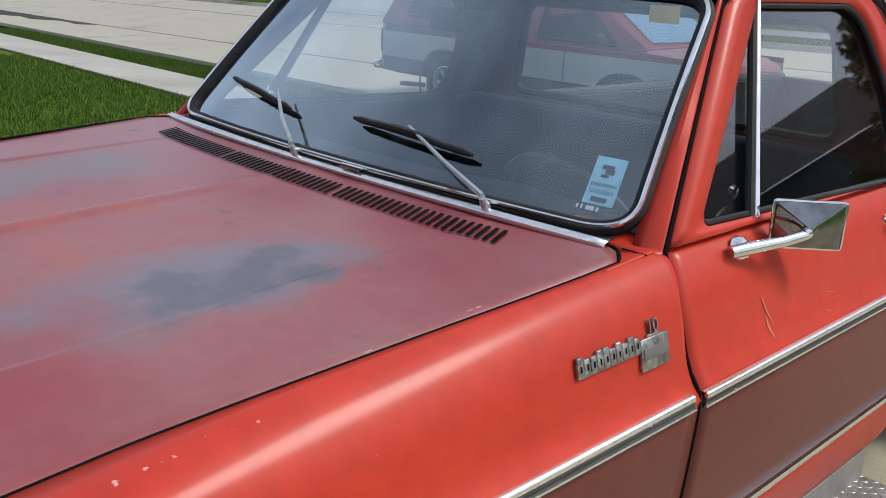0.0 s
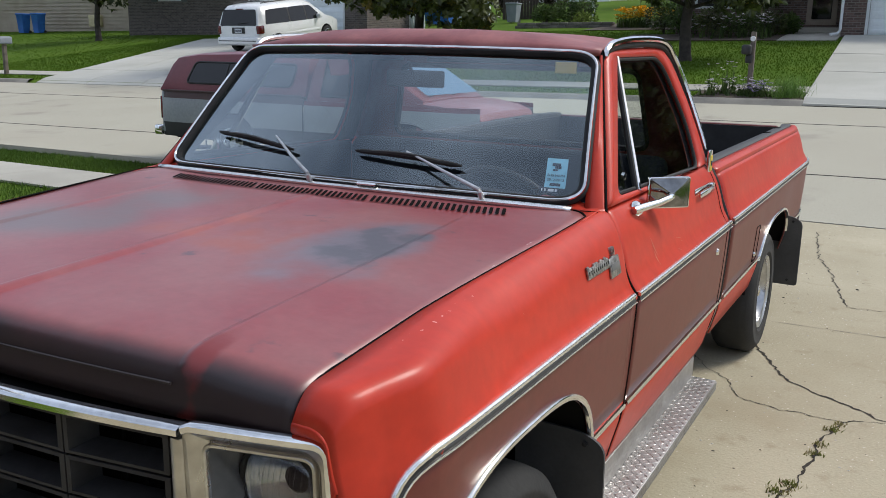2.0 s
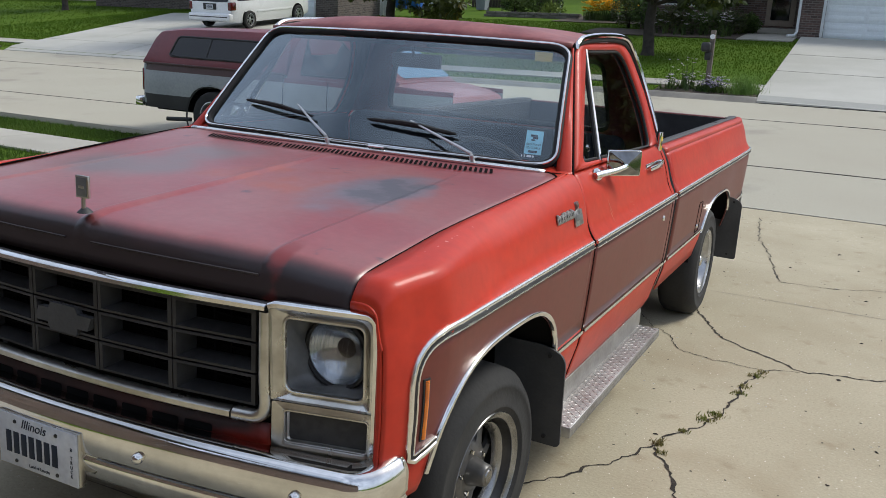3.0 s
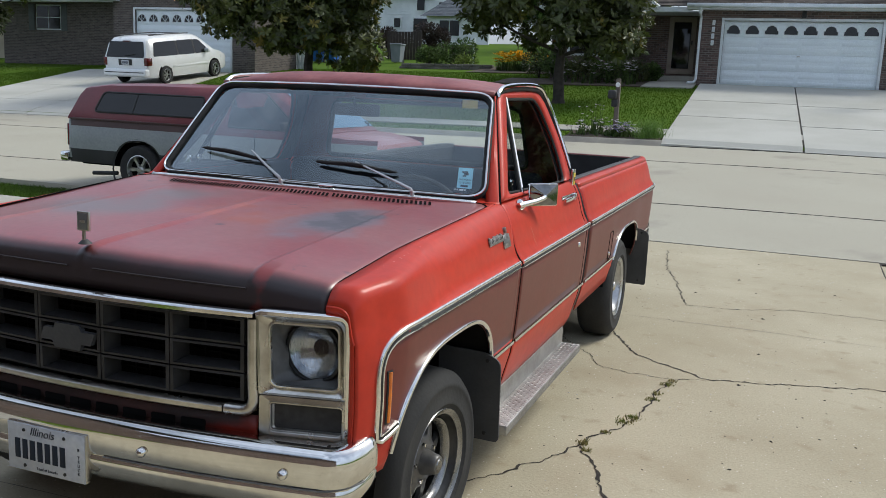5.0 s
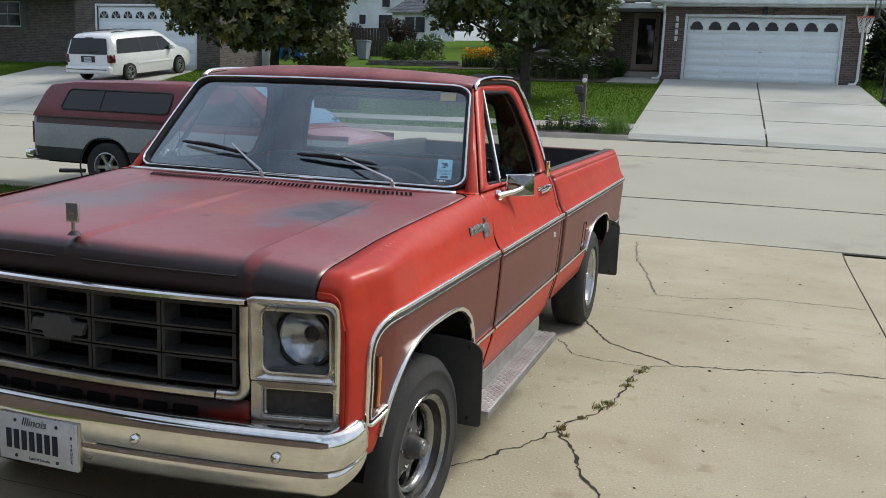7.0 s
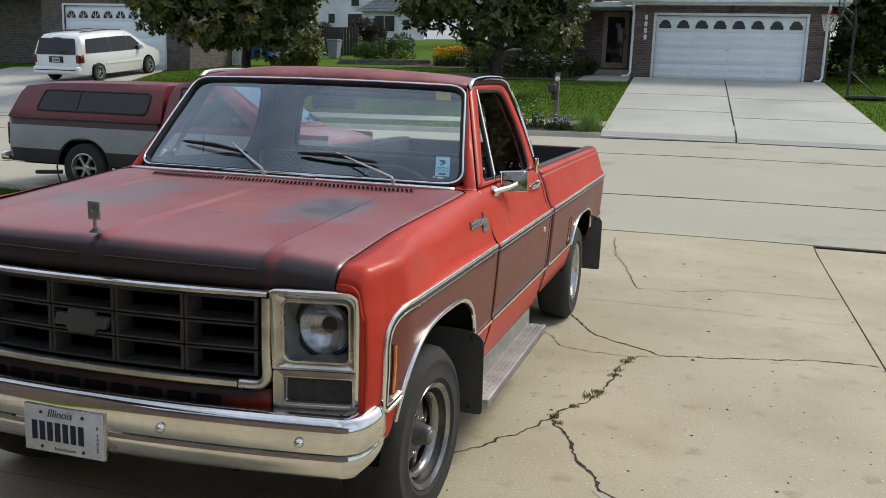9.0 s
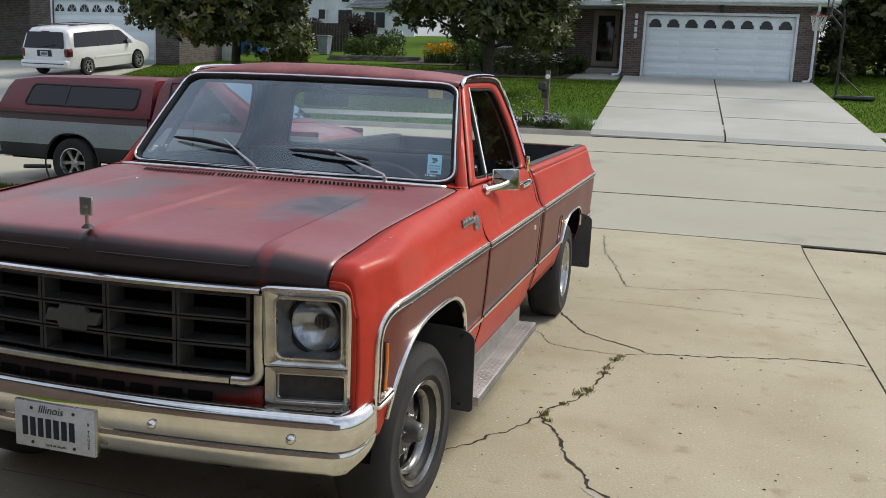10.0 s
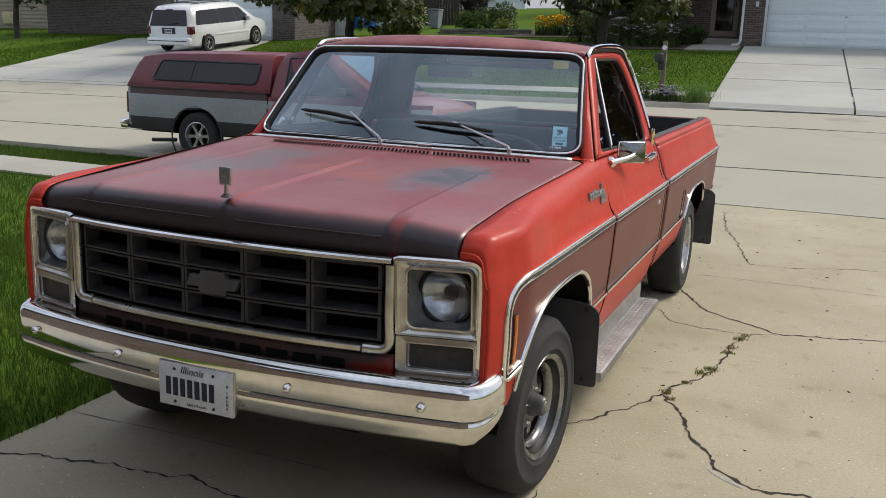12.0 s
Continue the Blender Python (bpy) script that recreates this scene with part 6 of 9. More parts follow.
# plain dark emblem in the middle
em_loop = [(-0.110, -0.020), (-0.060, -0.020), (-0.050, -0.042), (0.056, -0.042), (0.062, -0.020), (0.100, -0.020), (0.118, 0.022), (0.062, 0.022), (0.052, 0.042), (-0.046, 0.042), (-0.054, 0.022), (-0.096, 0.022)]
k = len(em_loop)
verts = [(p[0] * 0.95, -0.822 + 0.02 * i, 0.901 + p[1] * 0.95) for i in (0, 1) for p in em_loop]
link_mesh("emblem", verts, [tuple(reversed(range(k))), tuple(range(k, 2 * k))] + [(j, (j + 1) % k, k + (j + 1) % k, k + j) for j in range(k)], FLAP, grille, "plain dark emblem", False)

# bright grille surround
NF = Vector((0, -1, 0))


def bar(name, pts, half_h, depth, mat, parent, label=""):
    path = [fp(x, z) for x, z in pts]
    return strip(name, path, (0, -1, 0), None, half_h, depth, mat, parent, label)


bar("grille_top_bar", [(x, 1.046) for x in np.linspace(-0.656, 0.656, 25)], 0.011, 0.026, CHROME, grille, "bright grille surround bar")
low = [(x, 0.752) for x in np.linspace(-0.56, 0.56, 23)]
bar("grille_bottom_bar", low, 0.014, 0.024, WORN_CHROME, grille, "bright lower grille bar")
for s in S:
    cpts = [tuple(p) for p in rpoly([(0.565 * s, 0.752), (0.652 * s, 0.752), (0.648 * s, 1.046)], [0, 0.075, 0], 8)]
    cpts = [cpts[0]] + cpts[9:18] + [(0.649 * s, z) for z in np.linspace(0.86, 1.035, 8)]
    bar("grille_corner", cpts, 0.017, 0.024, WORN_CHROME, grille, "worn bright grille corner")

# headlamp surrounds
for s in S:
    lampset = thing("headlamp_unit", "", "")
    lampset.parent = truck

    def lp(x, z, out=0.0, s=s):
        return (x * s, front_y(x) - out, z)

    hole = rpoly([(0.706, 0.838), (0.908, 0.838), (0.904, 1.030), (0.700, 1.030)], [0.03, 0.025, 0.025, 0.025], 8)
    # face plate with the lamp opening, then the ring of the turn signal below
    up_o = rpoly([(0.672, 0.812), (0.932, 0.812), (0.928, 1.058), (0.662, 1.058)], [0.005, 0.005, 0.055, 0.015], 8)
    k = len(up_o)
    verts, loops = [], [(up_o, 0.004), (up_o, 0.020), ([(lerp(a[0], b[0], 0.3), lerp(a[1], b[1], 0.3)) for a, b in zip(up_o, hole)], 0.024), ([(lerp(a[0], b[0], 0.8), lerp(a[1], b[1], 0.8)) for a, b in zip(up_o, hole)], 0.010), (hole, 0.012)]
    verts = [lp(p[0], p[1], h) for lpz, h in loops for p in lpz]
    faces = [(i * k + j, i * k + (j + 1) % k, (i + 1) * k + (j + 1) % k, (i + 1) * k + j) for i in range(len(loops) - 1) for j in range(k)]
    if s < 0:
        faces = [tuple(reversed(f)) for f in faces]
    bez = link_mesh("bezel", verts, faces, WORN_CHROME, lampset, "worn bright headlamp bezel", True, 50)
    # bowl: dull argent box going back to the lamp ring
    deep = [(0.805 + 0.092 * math.cos(a), 0.935 + 0.092 * math.sin(a)) for a in np.linspace(-math.pi * 0.75, math.pi * 1.25, k + 1)[:-1]]
    bowl = [(hole, 0.012), ([(lerp(a[0], 0.805, 0.06), lerp(a[1], 0.935, 0.06)) for a in hole], -0.006), ([(lerp(a[0], b[0], 0.75), lerp(a[1], b[1], 0.75)) for a, b in zip(hole, deep)], -0.055), (deep, -0.060)]
    verts = [lp(p[0], p[1], h) if i < 2 else (p[0] * s, front_y(0.80) - h + 0.0, p[1]) for i, (lpz, h) in enumerate(bowl) for p in lpz]
    faces = [(i * k + j, i * k + (j + 1) % k, (i + 1) * k + (j + 1) % k, (i + 1) * k + j) for i in range(len(bowl) - 1) for j in range(k)]
    if s < 0:
        faces = [tuple(reversed(f)) for f in faces]
    link_mesh("bowl", verts, faces, ARGENT, lampset, "dull grey lamp bowl", True, 50)
    hc = (0.805 * s, front_y(0.80) + 0.050, 0.935)
    lathe("retaining_ring", [(0.096, 0.0), (0.094, 0.014), (0.088, 0.016), (0.084, 0.010)], hc, (0, -1, 0), BLACK, lampset, "", 40)
    lathe("reflector", [(r_, 0.004 - 0.046 * (1 - (r_ / 0.086) ** 2)) for r_ in np.linspace(0, 0.086, 12)], hc, (0, -1, 0), LAMP_MIRROR, lampset, "bright lamp reflector", 40)
    lens = lathe("lens", [(0, 0.034), (0.02, 0.0335), (0.045, 0.030), (0.068, 0.021), (0.080, 0.012), (0.086, 0.004)], hc, (0, -1, 0), LENS, lampset, "round glass headlamp lens", 40)
    lens.visible_shadow = False
    for q in range(-5, 6):
        x = hc[0] + q * 0.013
        hh = math.sqrt(max(0.0, 0.078**2 - (q * 0.013) ** 2))
        tube("flute", [(x, hc[1] - 0.031 + 4.2 * ((q * 0.013) ** 2 + v * v), hc[2] + v) for v in np.linspace(-hh * 0.9, hh * 0.9, 9)], 0.0011, LENS, lens, "", 5)
    # turn signal
    so = rpoly([(0.672, 0.668), (0.934, 0.668), (0.932, 0.808), (0.672, 0.808)], [0.02, 0.04, 0.008, 0.008], 6)
    si = rpoly([(0.706, 0.704), (0.916, 0.704), (0.916, 0.786), (0.706, 0.786)], 0.010, 6)
    k2 = len(so)
    loops = [(so, 0.0), (so, 0.016), ([(lerp(a[0], b[0], 0.7), lerp(a[1], b[1], 0.7)) for a, b in zip(so, si)], 0.018), (si, 0.010), ([(lerp(a[0], 0.81, 0.08), lerp(a[1], 0.745, 0.08)) for a in si], -0.010)]
    verts = [lp(p[0], p[1], h) for lpz, h in loops for p in lpz]
    faces = [(i * k2 + j, i * k2 + (j + 1) % k2, (i + 1) * k2 + (j + 1) % k2, (i + 1) * k2 + j) for i in range(len(loops) - 1) for j in range(k2)]
    if s < 0:
        faces = [tuple(reversed(f)) for f in faces]
    link_mesh("signal_bezel", verts, faces, WORN_CHROME, lampset, "", True, 50)
    q = rpoly([(0.708, 0.706), (0.914, 0.706), (0.914, 0.784), (0.708, 0.784)], 0.010, 5)
    pane("signal_lens", q, lambda x, z: lp(x, z, 0.000), material("smoked_signal_lens", (0.040, 0.038, 0.036), 0.3, 0, (0.060, 0.057, 0.053), 20, 1, 60, 0.05, 0.0, 0.12), lampset, "dark smoked turn signal lens")
    strip("signal_rim", [lp(x, z, 0.010) for x, z in rpoly([(0.704, 0.702), (0.918, 0.702), (0.918, 0.788), (0.704, 0.788)], 0.012, 5)], (0, -1, 0), None, 0.0035, 0.006, WORN_CHROME, lampset, "", closed=True)
    strip("bowl_rim", [lp(x, z, 0.012) for x, z in hole], (0, -1, 0), None, 0.0045, 0.007, WORN_CHROME, lampset, "", closed=True)
    # bright outer edge that wraps the top and the outer side
    edge = [(0.664, 1.052)] + [(x, 1.058) for x in np.linspace(0.68, 0.87, 8)] + [tuple(p) for p in rpoly([(0.87, 1.058), (0.930, 1.058), (0.932, 0.99)], [0, 0.045, 0], 8)[9:18]] + [(0.934, z) for z in np.linspace(0.97, 0.70, 8)]
    strip("bezel_edge", [lp(x, z, 0.010) for x, z in edge], (0, -1, 0), None, 0.010, 0.016, CHROME, lampset, "bright rolled bezel edge")
    box("lamp_backing", (min(0.66 * s, 0.90 * s), -0.64, 0.60), (max(0.66 * s, 0.90 * s), -0.60, 1.06), DARK, lampset)

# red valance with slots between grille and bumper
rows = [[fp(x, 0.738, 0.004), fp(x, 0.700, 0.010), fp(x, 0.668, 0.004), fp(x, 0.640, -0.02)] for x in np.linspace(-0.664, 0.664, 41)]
val = sheet("valance", rows, SOOTY_SHADED, truck, "orange-red lower front panel, dark with soot and painted-in shade, with dark slots", 0.004, flip=True)
sheet("valance_foot", [[fp(x, 0.664, 0.0), fp(x, 0.640, -0.02), fp(x, 0.60, -0.05)] for x in np.linspace(-0.93, 0.93, 31)], RED, val, "", 0.004)
for i in range(10):
    x = lerp(-0.46, 0.46, i / 9)
    pts = rpoly([(x - 0.042, 0.686), (x + 0.042, 0.686), (x + 0.042, 0.708), (x - 0.042, 0.708)], 0.008, 4)
    q = len(pts)
    verts = [fp(p[0], p[1], 0.0125) for p in pts] + [fp(x + (p[0] - x) * 0.94, 0.6955 + (p[1] - 0.6955) * 0.8, 0.0118) for p in pts]
    link_mesh("slot", verts, [tuple(range(q, 2 * q))] + [(j, (j + 1) % q, q + (j + 1) % q, q + j) for j in range(q)], DARK, val)
    tube("slot_lip", [fp(xx, 0.681, 0.013) for xx in np.linspace(x - 0.038, x + 0.038, 5)], 0.0022, ARGENT, val, "", 6)

# bumper ---------------------------------------------------------------------------
def bumper_xy(t):
    """The bumper's plan, from one end (-1) to the other (1)."""
    a = abs(t)
    sg = 1 if t >= 0 else -1
    if a < 0.86:
        x = a / 0.86 * 0.90
        y = -0.905 + 0.085 * (x / 0.90) ** 2
    else:
        u = (a - 0.86) / 0.14
        ang = u * math.pi / 2 * 0.98
        x = 0.90 + 0.104 * math.sin(ang)
        y = -0.820 + 0.16 * (1 - math.cos(ang))
    return (x if sg > 0 else -x * (1 - 0.034 * max(0, (a - 0.6) / 0.4))), y


BP = [(-0.075, 0.690), (-0.030, 0.694), (-0.012, 0.690), (-0.002, 0.680), (0.006, 0.664), (0.008, 0.650), (0.008, 0.585), (0.002, 0.578), (0.002, 0.572), (0.007, 0.566), (0.004, 0.545), (-0.008, 0.515), (-0.025, 0.492), (-0.045, 0.484), (-0.075, 0.484)]
ts = sorted(set(np.linspace(-1, -0.86, 15).tolist() + np.linspace(-0.86, 0.86, 41).tolist() + np.linspace(0.86, 1, 15).tolist()))
rows = []
for t in ts:
    x, y = bumper_xy(t)
    e = 0.002
    x2, y2 = bumper_xy(min(t + e, 1))
    x1, y1 = bumper_xy(max(t - e, -1))
    d = Vector((x2 - x1, y2 - y1, 0)).normalized()
    nn = Vector((d.y, -d.x, 0))
    groove = 1 if abs(t) > 0.20 else 0
    fade = max(0.0, (abs(t) - 0.93) / 0.07)
    rows.append([(x + nn.x * o, y + nn.y * o, z + (0.010 * fade if z > 0.6 else 0.03 * fade)) for o, z in BP])
bumper = sheet("front_bumper", rows, BUMPER_CHROME, truck, "chrome front bumper with a pressed groove and bolts", 0.004, flip=True, sharp=50)
for sg in S:
    pts = []
    for t in np.linspace(0.20, 0.965, 40):
        x, y = bumper_xy(t * sg)
        x2, y2 = bumper_xy((t + 0.003) * sg)
        d = Vector((x2 - x, y2 - y, 0)).normalized() * sg
        nn = Vector((d.y, -d.x, 0))
        pts.append((x + nn.x * 0.006, y + nn.y * 0.006, 0.575 + 0.016 * max(0, (t - 0.86) / 0.14)))
    # Grey bead in the groove: its darker line is put in as colour.
    tube("pressed_line", pts, 0.0032, ARGENT, bumper, "", 6)
    for xb in (0.35, 0.80):
        lathe("bolt", [(0, 0.020), (0.008, 0.018), (0.014, 0.012), (0.016, 0.0)], (xb * sg, -0.905 + 0.085 * (xb / 0.9) ** 2 - 0.006, 0.615), (0, -1, 0), CHROME, bumper, "round chrome bumper bolt", 16)
plate = part("number_plate", box_bm((-0.152, -0.9215, 0.478), (0.152, -0.917, 0.632), 0.001), PLATE, bumper, "white number plate with dark characters, held by screws")
PM = Matrix(((1, 0, 0, 0.0), (0, 0, -1, -0.9222), (0, 1, 0, 0.555), (0, 0, 0, 1)))
text_mesh("lettering", "Illinois", 0.038, PM @ Matrix(((1, 0.3, 0, -0.01), (0, 1, 0, 0.056), (0, 0, 1, 0), (0, 0, 0, 1))), INK, plate, 0.0006)
for i in range(7):
    x = -0.112 + i * 0.030
    part("plate_bar", box_bm((x - 0.0105, -0.9235, 0.517), (x + 0.0105, -0.9215, 0.582), 0.001), INK, plate)
text_mesh("lettering", "Land of Lincoln", 0.013, PM @ Matrix.Translation((0.005, -0.062, 0)), INK, plate, 0.0006)
for i, letter in enumerate("BTRUCK"):
    text_mesh("lettering", letter, 0.014, PM @ Matrix.Translation((0.131, 0.030 - (i + (0.8 if i else 0)) * 0.0135, 0)), INK, plate, 0.0006)
for x in (-0.085, 0.075):
    for z in (0.612, 0.495):
        lathe("screw", [(0, 0.004), (0.005, 0.003), (0.006, 0)], (x, -0.9215, z), (0, -1, 0), BLACK, plate, "", 8)
box("plate_bracket", (-0.155, -0.917, 0.476), (0.155, -0.896, 0.634), WORN_CHROME, bumper, 0.003)

# hood ornament: a framed square plate on a short stalk
orn = part("hood_ornament", box_bm((-0.024, -0.738, 1.224), (0.024, -0.728, 1.286), 0.003), WORN_CHROME, truck, "small square stand-up hood ornament")
part("inset", box_bm((-0.019, -0.7395, 1.229), (0.019, -0.7375, 1.281), 0.001), ARGENT, orn)
part("mark", box_bm((-0.010, -0.7405, 1.251), (0.010, -0.739, 1.259), 0.001), WORN_CHROME, orn)
tube("stalk", [(0, -0.733, 1.190), (0, -0.733, 1.226)], 0.006, WORN_CHROME, orn, "", 8)
lathe("foot", [(0, 0.016), (0.010, 0.012), (0.018, 0.004), (0.022, 0)], (0, -0.729, 1.183), (0, 0, 1), BLACK, orn, "", 18)

# fender badges: script letters and a shield with the model number
for s in S:
    yb, zb = 0.575, 1.075
    nn = side_n(yb, zb)
    tilt_m = Matrix(((0, -nn.z * s, nn.x * s, 0), (s, 0, 0, 0), (0, nn.x, nn.z, 0), (0, 0, 0, 1)))

    def badge_m(y, z, off, s=s):
        x = (side_x(y, z) + off) * s
        return Matrix.Translation((x, y, z)) @ tilt_m

    shield = part("fender_badge", box_bm((-0.042, -0.030, -0.002), (0.042, 0.028, 0.007), 0.004), PITTED, truck, "pitted chrome fender badge with raised script")
    shield.matrix_world = badge_m(0.590, 1.102, 0.0065)
    part("crest", box_bm((-0.020, 0.026, -0.001), (0.016, 0.032, 0.006), 0.002), PITTED, shield)
    text_mesh("model_number", "10", 0.034, Matrix.Translation((-0.002, 0.044, 0.003)), PITTED, shield, 0.004)
    part("band", box_bm((-0.036, -0.010, 0.007), (0.036, 0.010, 0.0085), 0.0005), ARGENT, shield)
    # raised plain blocks in place of the script
    for i in range(10):
        a, hi = -0.212 + i * 0.0172, (0.040 if i in (0, 3, 4, 6, 8) else 0.034)
        block = part("raised_script", box_bm((a, 0.004, -0.002), (a + 0.0158, hi, 0.006), 0.003), PITTED, shield)
        part("hollow", box_bm((a + 0.006, 0.015, 0.005), (a + 0.0100, 0.025, 0.0064)), DARK, block)
    part("script_bar", box_bm((-0.210, 0.004, -0.002), (-0.040, 0.010, 0.004), 0.001), PITTED, shield)
# ---- general builders for the surroundings ----
def loft(name, sections, mat, parent, label="", caps=True, sharp=40):
    """A closed skin through loops of equal length."""
    k = len(sections[0])
    verts = [p for sec in sections for p in sec]
    faces = [(i * k + j, i * k + (j + 1) % k, (i + 1) * k + (j + 1) % k, (i + 1) * k + j) for i in range(len(sections) - 1) for j in range(k)]
    if caps:
        faces += [tuple(reversed(range(k))), tuple(range((len(sections) - 1) * k, len(sections) * k))]
    ob = link_mesh(name, verts, faces, mat, parent, label, True, sharp)
    bm = bmesh.new()
    bm.from_mesh(ob.data)
    bmesh.ops.recalc_face_normals(bm, faces=bm.faces)
    bm.to_mesh(ob.data)
    bm.free()
    return ob


def arch_band(name, x0, x1, z0, z1, yfun, arches, mat, parent, label=""):
    """A car's side band along x, cut by wheel arches; yfun(x, z) gives the side's place."""
    xs_ = set(np.linspace(x0, x1, 24).round(4).tolist())
    for mid, half, top, base in arches:
        xs_ |= {round(mid - half * math.cos(math.pi * k / 24), 4) for k in range(25) if x0 < mid - half * math.cos(math.pi * k / 24) < x1}
    rows = []
    for x in sorted(xs_):
        low_z = z0
        for mid, half, top, base in arches:
            low_z = max(low_z, arch(x, mid, half, top, 2.4, base))
        low_z = min(low_z, z1 - 0.001)
        rows.append([(x, yfun(x, z), z) for z in np.linspace(low_z, z1, 6)])
    return sheet(name, rows, mat, parent, label, 0, core=(0, 0, 0.6))


def small_wheel(c, axis, parent, R=0.30, W=0.20, rim=0.19, mat=None):
    ax = Vector(axis)
    o = W / 2
    tyre = lathe("wheel", [(rim, -o), (R - 0.03, -o), (R, -o * 0.6), (R, o * 0.6), (R - 0.02, o * 0.95), (R - 0.06, o), (rim, o * 0.9), (rim - 0.005, o * 0.7)], c, axis, TYRE, parent, "dark tyre on a bright spoked wheel", 36)
    lathe("rim", [(rim, o * 0.92), (rim - 0.012, o * 0.95), (rim - 0.02, o * 0.6), (rim - 0.03, o * 0.3)], c, axis, mat or ALLOY, tyre, "", 36)
    lathe("hub", [(0, o * 0.8), (0.04, o * 0.78), (0.06, o * 0.6), (0.07, o * 0.3)], c, axis, mat or ALLOY, tyre, "", 20)
    lathe("disc", [(0, o * 0.1), (rim - 0.02, o * 0.1)], c, axis, DARK, tyre, "", 20)
    u = ax.orthogonal().normalized()
    w = ax.cross(u)
    for k in range(6):
        a = 2 * math.pi * k / 6 + 0.3
        d, tn = u * math.cos(a) + w * math.sin(a), -u * math.sin(a) + w * math.cos(a)
        cc = Vector(c)
        verts = []
        for r_, w_ in ((0.05, 0.030), (0.11, 0.024), (rim - 0.02, 0.036)):
            for b_, h_ in ((-1, 0.25), (-0.7, 0.6), (0.7, 0.6), (1, 0.25)):
                verts.append(cc + d * r_ + tn * w_ * b_ + ax * o * h_)
        link_mesh("spoke", verts, [(i * 4 + j, i * 4 + j + 1, (i + 1) * 4 + j + 1, (i + 1) * 4 + j) for i in range(2) for j in range(3)], mat or ALLOY, tyre)
    return tyre


def flat(name, pts, mat, parent, label="", thick=0.02, normal=None):
    """A flat plate on a loop of places, thickened backwards."""
    v = [Vector(p) for p in pts]
    nn = (v[1] - v[0]).cross(v[2] - v[1]).normalized()
    k = len(v)
    verts = v + [p - nn * thick for p in v]
    faces = [tuple(range(k)), tuple(reversed(range(k, 2 * k)))] + [(j, k + j, k + (j + 1) % k, (j + 1) % k) for j in range(k)]
    return link_mesh(name, verts, faces, mat, parent, label, False)


# ---- camper-topped pickup at the near kerb, nose towards +x ----
camper = thing("camper_pickup", "maroon and silver pickup with a camper shell, parked at the kerb", "truck", place=(0, 0, 0))
CZ = ground_z(-6.9, 7.9) - 0.0
CY, CW = 8.67, 0.90
F_AX, R_AX = -3.62, -6.95


def cs(sg):
    def yfun(x, z):
        bulge = 0.03 * (1 - ((z - 0.72 - CZ) / 0.34) ** 2)
        nose = 0.10 * max(0, (x + 3.2) / 0.55) ** 2
        tail = 0.04 * max(0, (-8.0 - x) / 0.25) ** 2
        return CY - sg * (CW - 0.03 + bulge - nose - tail)

    return yfun


ARCHES = [(F_AX, 0.44, CZ + 0.78, CZ + 0.34), (R_AX, 0.44, CZ + 0.78, CZ + 0.34)]
for sg in S:
    for a, b in ((-8.26, -5.70), (-5.68, -4.50), (-4.48, -2.66)):
        arch_band("side_dark", a, b, CZ + 0.40, CZ + 0.60, cs(sg), ARCHES, CAMPER_DARK, camper, "charcoal lower side")
        arch_band("side_silver", a, b, CZ + 0.60, CZ + 0.94, cs(sg), ARCHES, CAMPER_SILVER, camper, "silver side band")
        arch_band("side_maroon", a, b, CZ + 0.94, CZ + (1.04 if b < -5 else 1.0), cs(sg), [], CAMPER_BROWN if b < -5.69 else CAMPER_RED, camper, "dark maroon upper side")
    for ax_x in (F_AX, R_AX):
        small_wheel((ax_x, CY - sg * 0.78, CZ + 0.355), (0, -sg, 0), camper, 0.355, 0.22, 0.215)
        lathe("arch_lip", [(0.44, 0), (0.462, 0.012), (0.468, 0)], (ax_x, CY - sg * (CW - 0.012), CZ + 0.34), (0, -sg, 0), CAMPER_DARK, camper, "", 24, 0, 2 * math.pi)
    tl = box("tail_lamp", (-8.285, CY - sg * 0.80 - 0.06, CZ + 0.64), (-8.24, CY - sg * 0.80 + 0.06, CZ + 0.96), TAILLIGHT, camper, 0.01)
box("underbody", (-8.15, CY - 0.70, CZ + 0.36), (-2.8, CY + 0.70, CZ + 0.62), DARK, camper)
box("tail_panel", (-8.26, CY - 0.86, CZ + 0.45), (-8.20, CY + 0.86, CZ + 1.03), CAMPER_SILVER, camper, 0.02)
box("rear_bumper", (-8.42, CY - 0.88, CZ + 0.40), (-8.27, CY + 0.88, CZ + 0.54), CHROME, camper, 0.025, "chrome rear bumper")
box("front_bumper", (-2.70, CY - 0.86, CZ + 0.42), (-2.54, CY + 0.86, CZ + 0.60), CHROME, camper, 0.03)
tube("exhaust_pipe", [(-7.35, CY - 0.86, CZ + 0.28), (-7.75, CY - 0.92, CZ + 0.26)], 0.03, BLACK, camper, "", 10)
# camper shell
secs = []
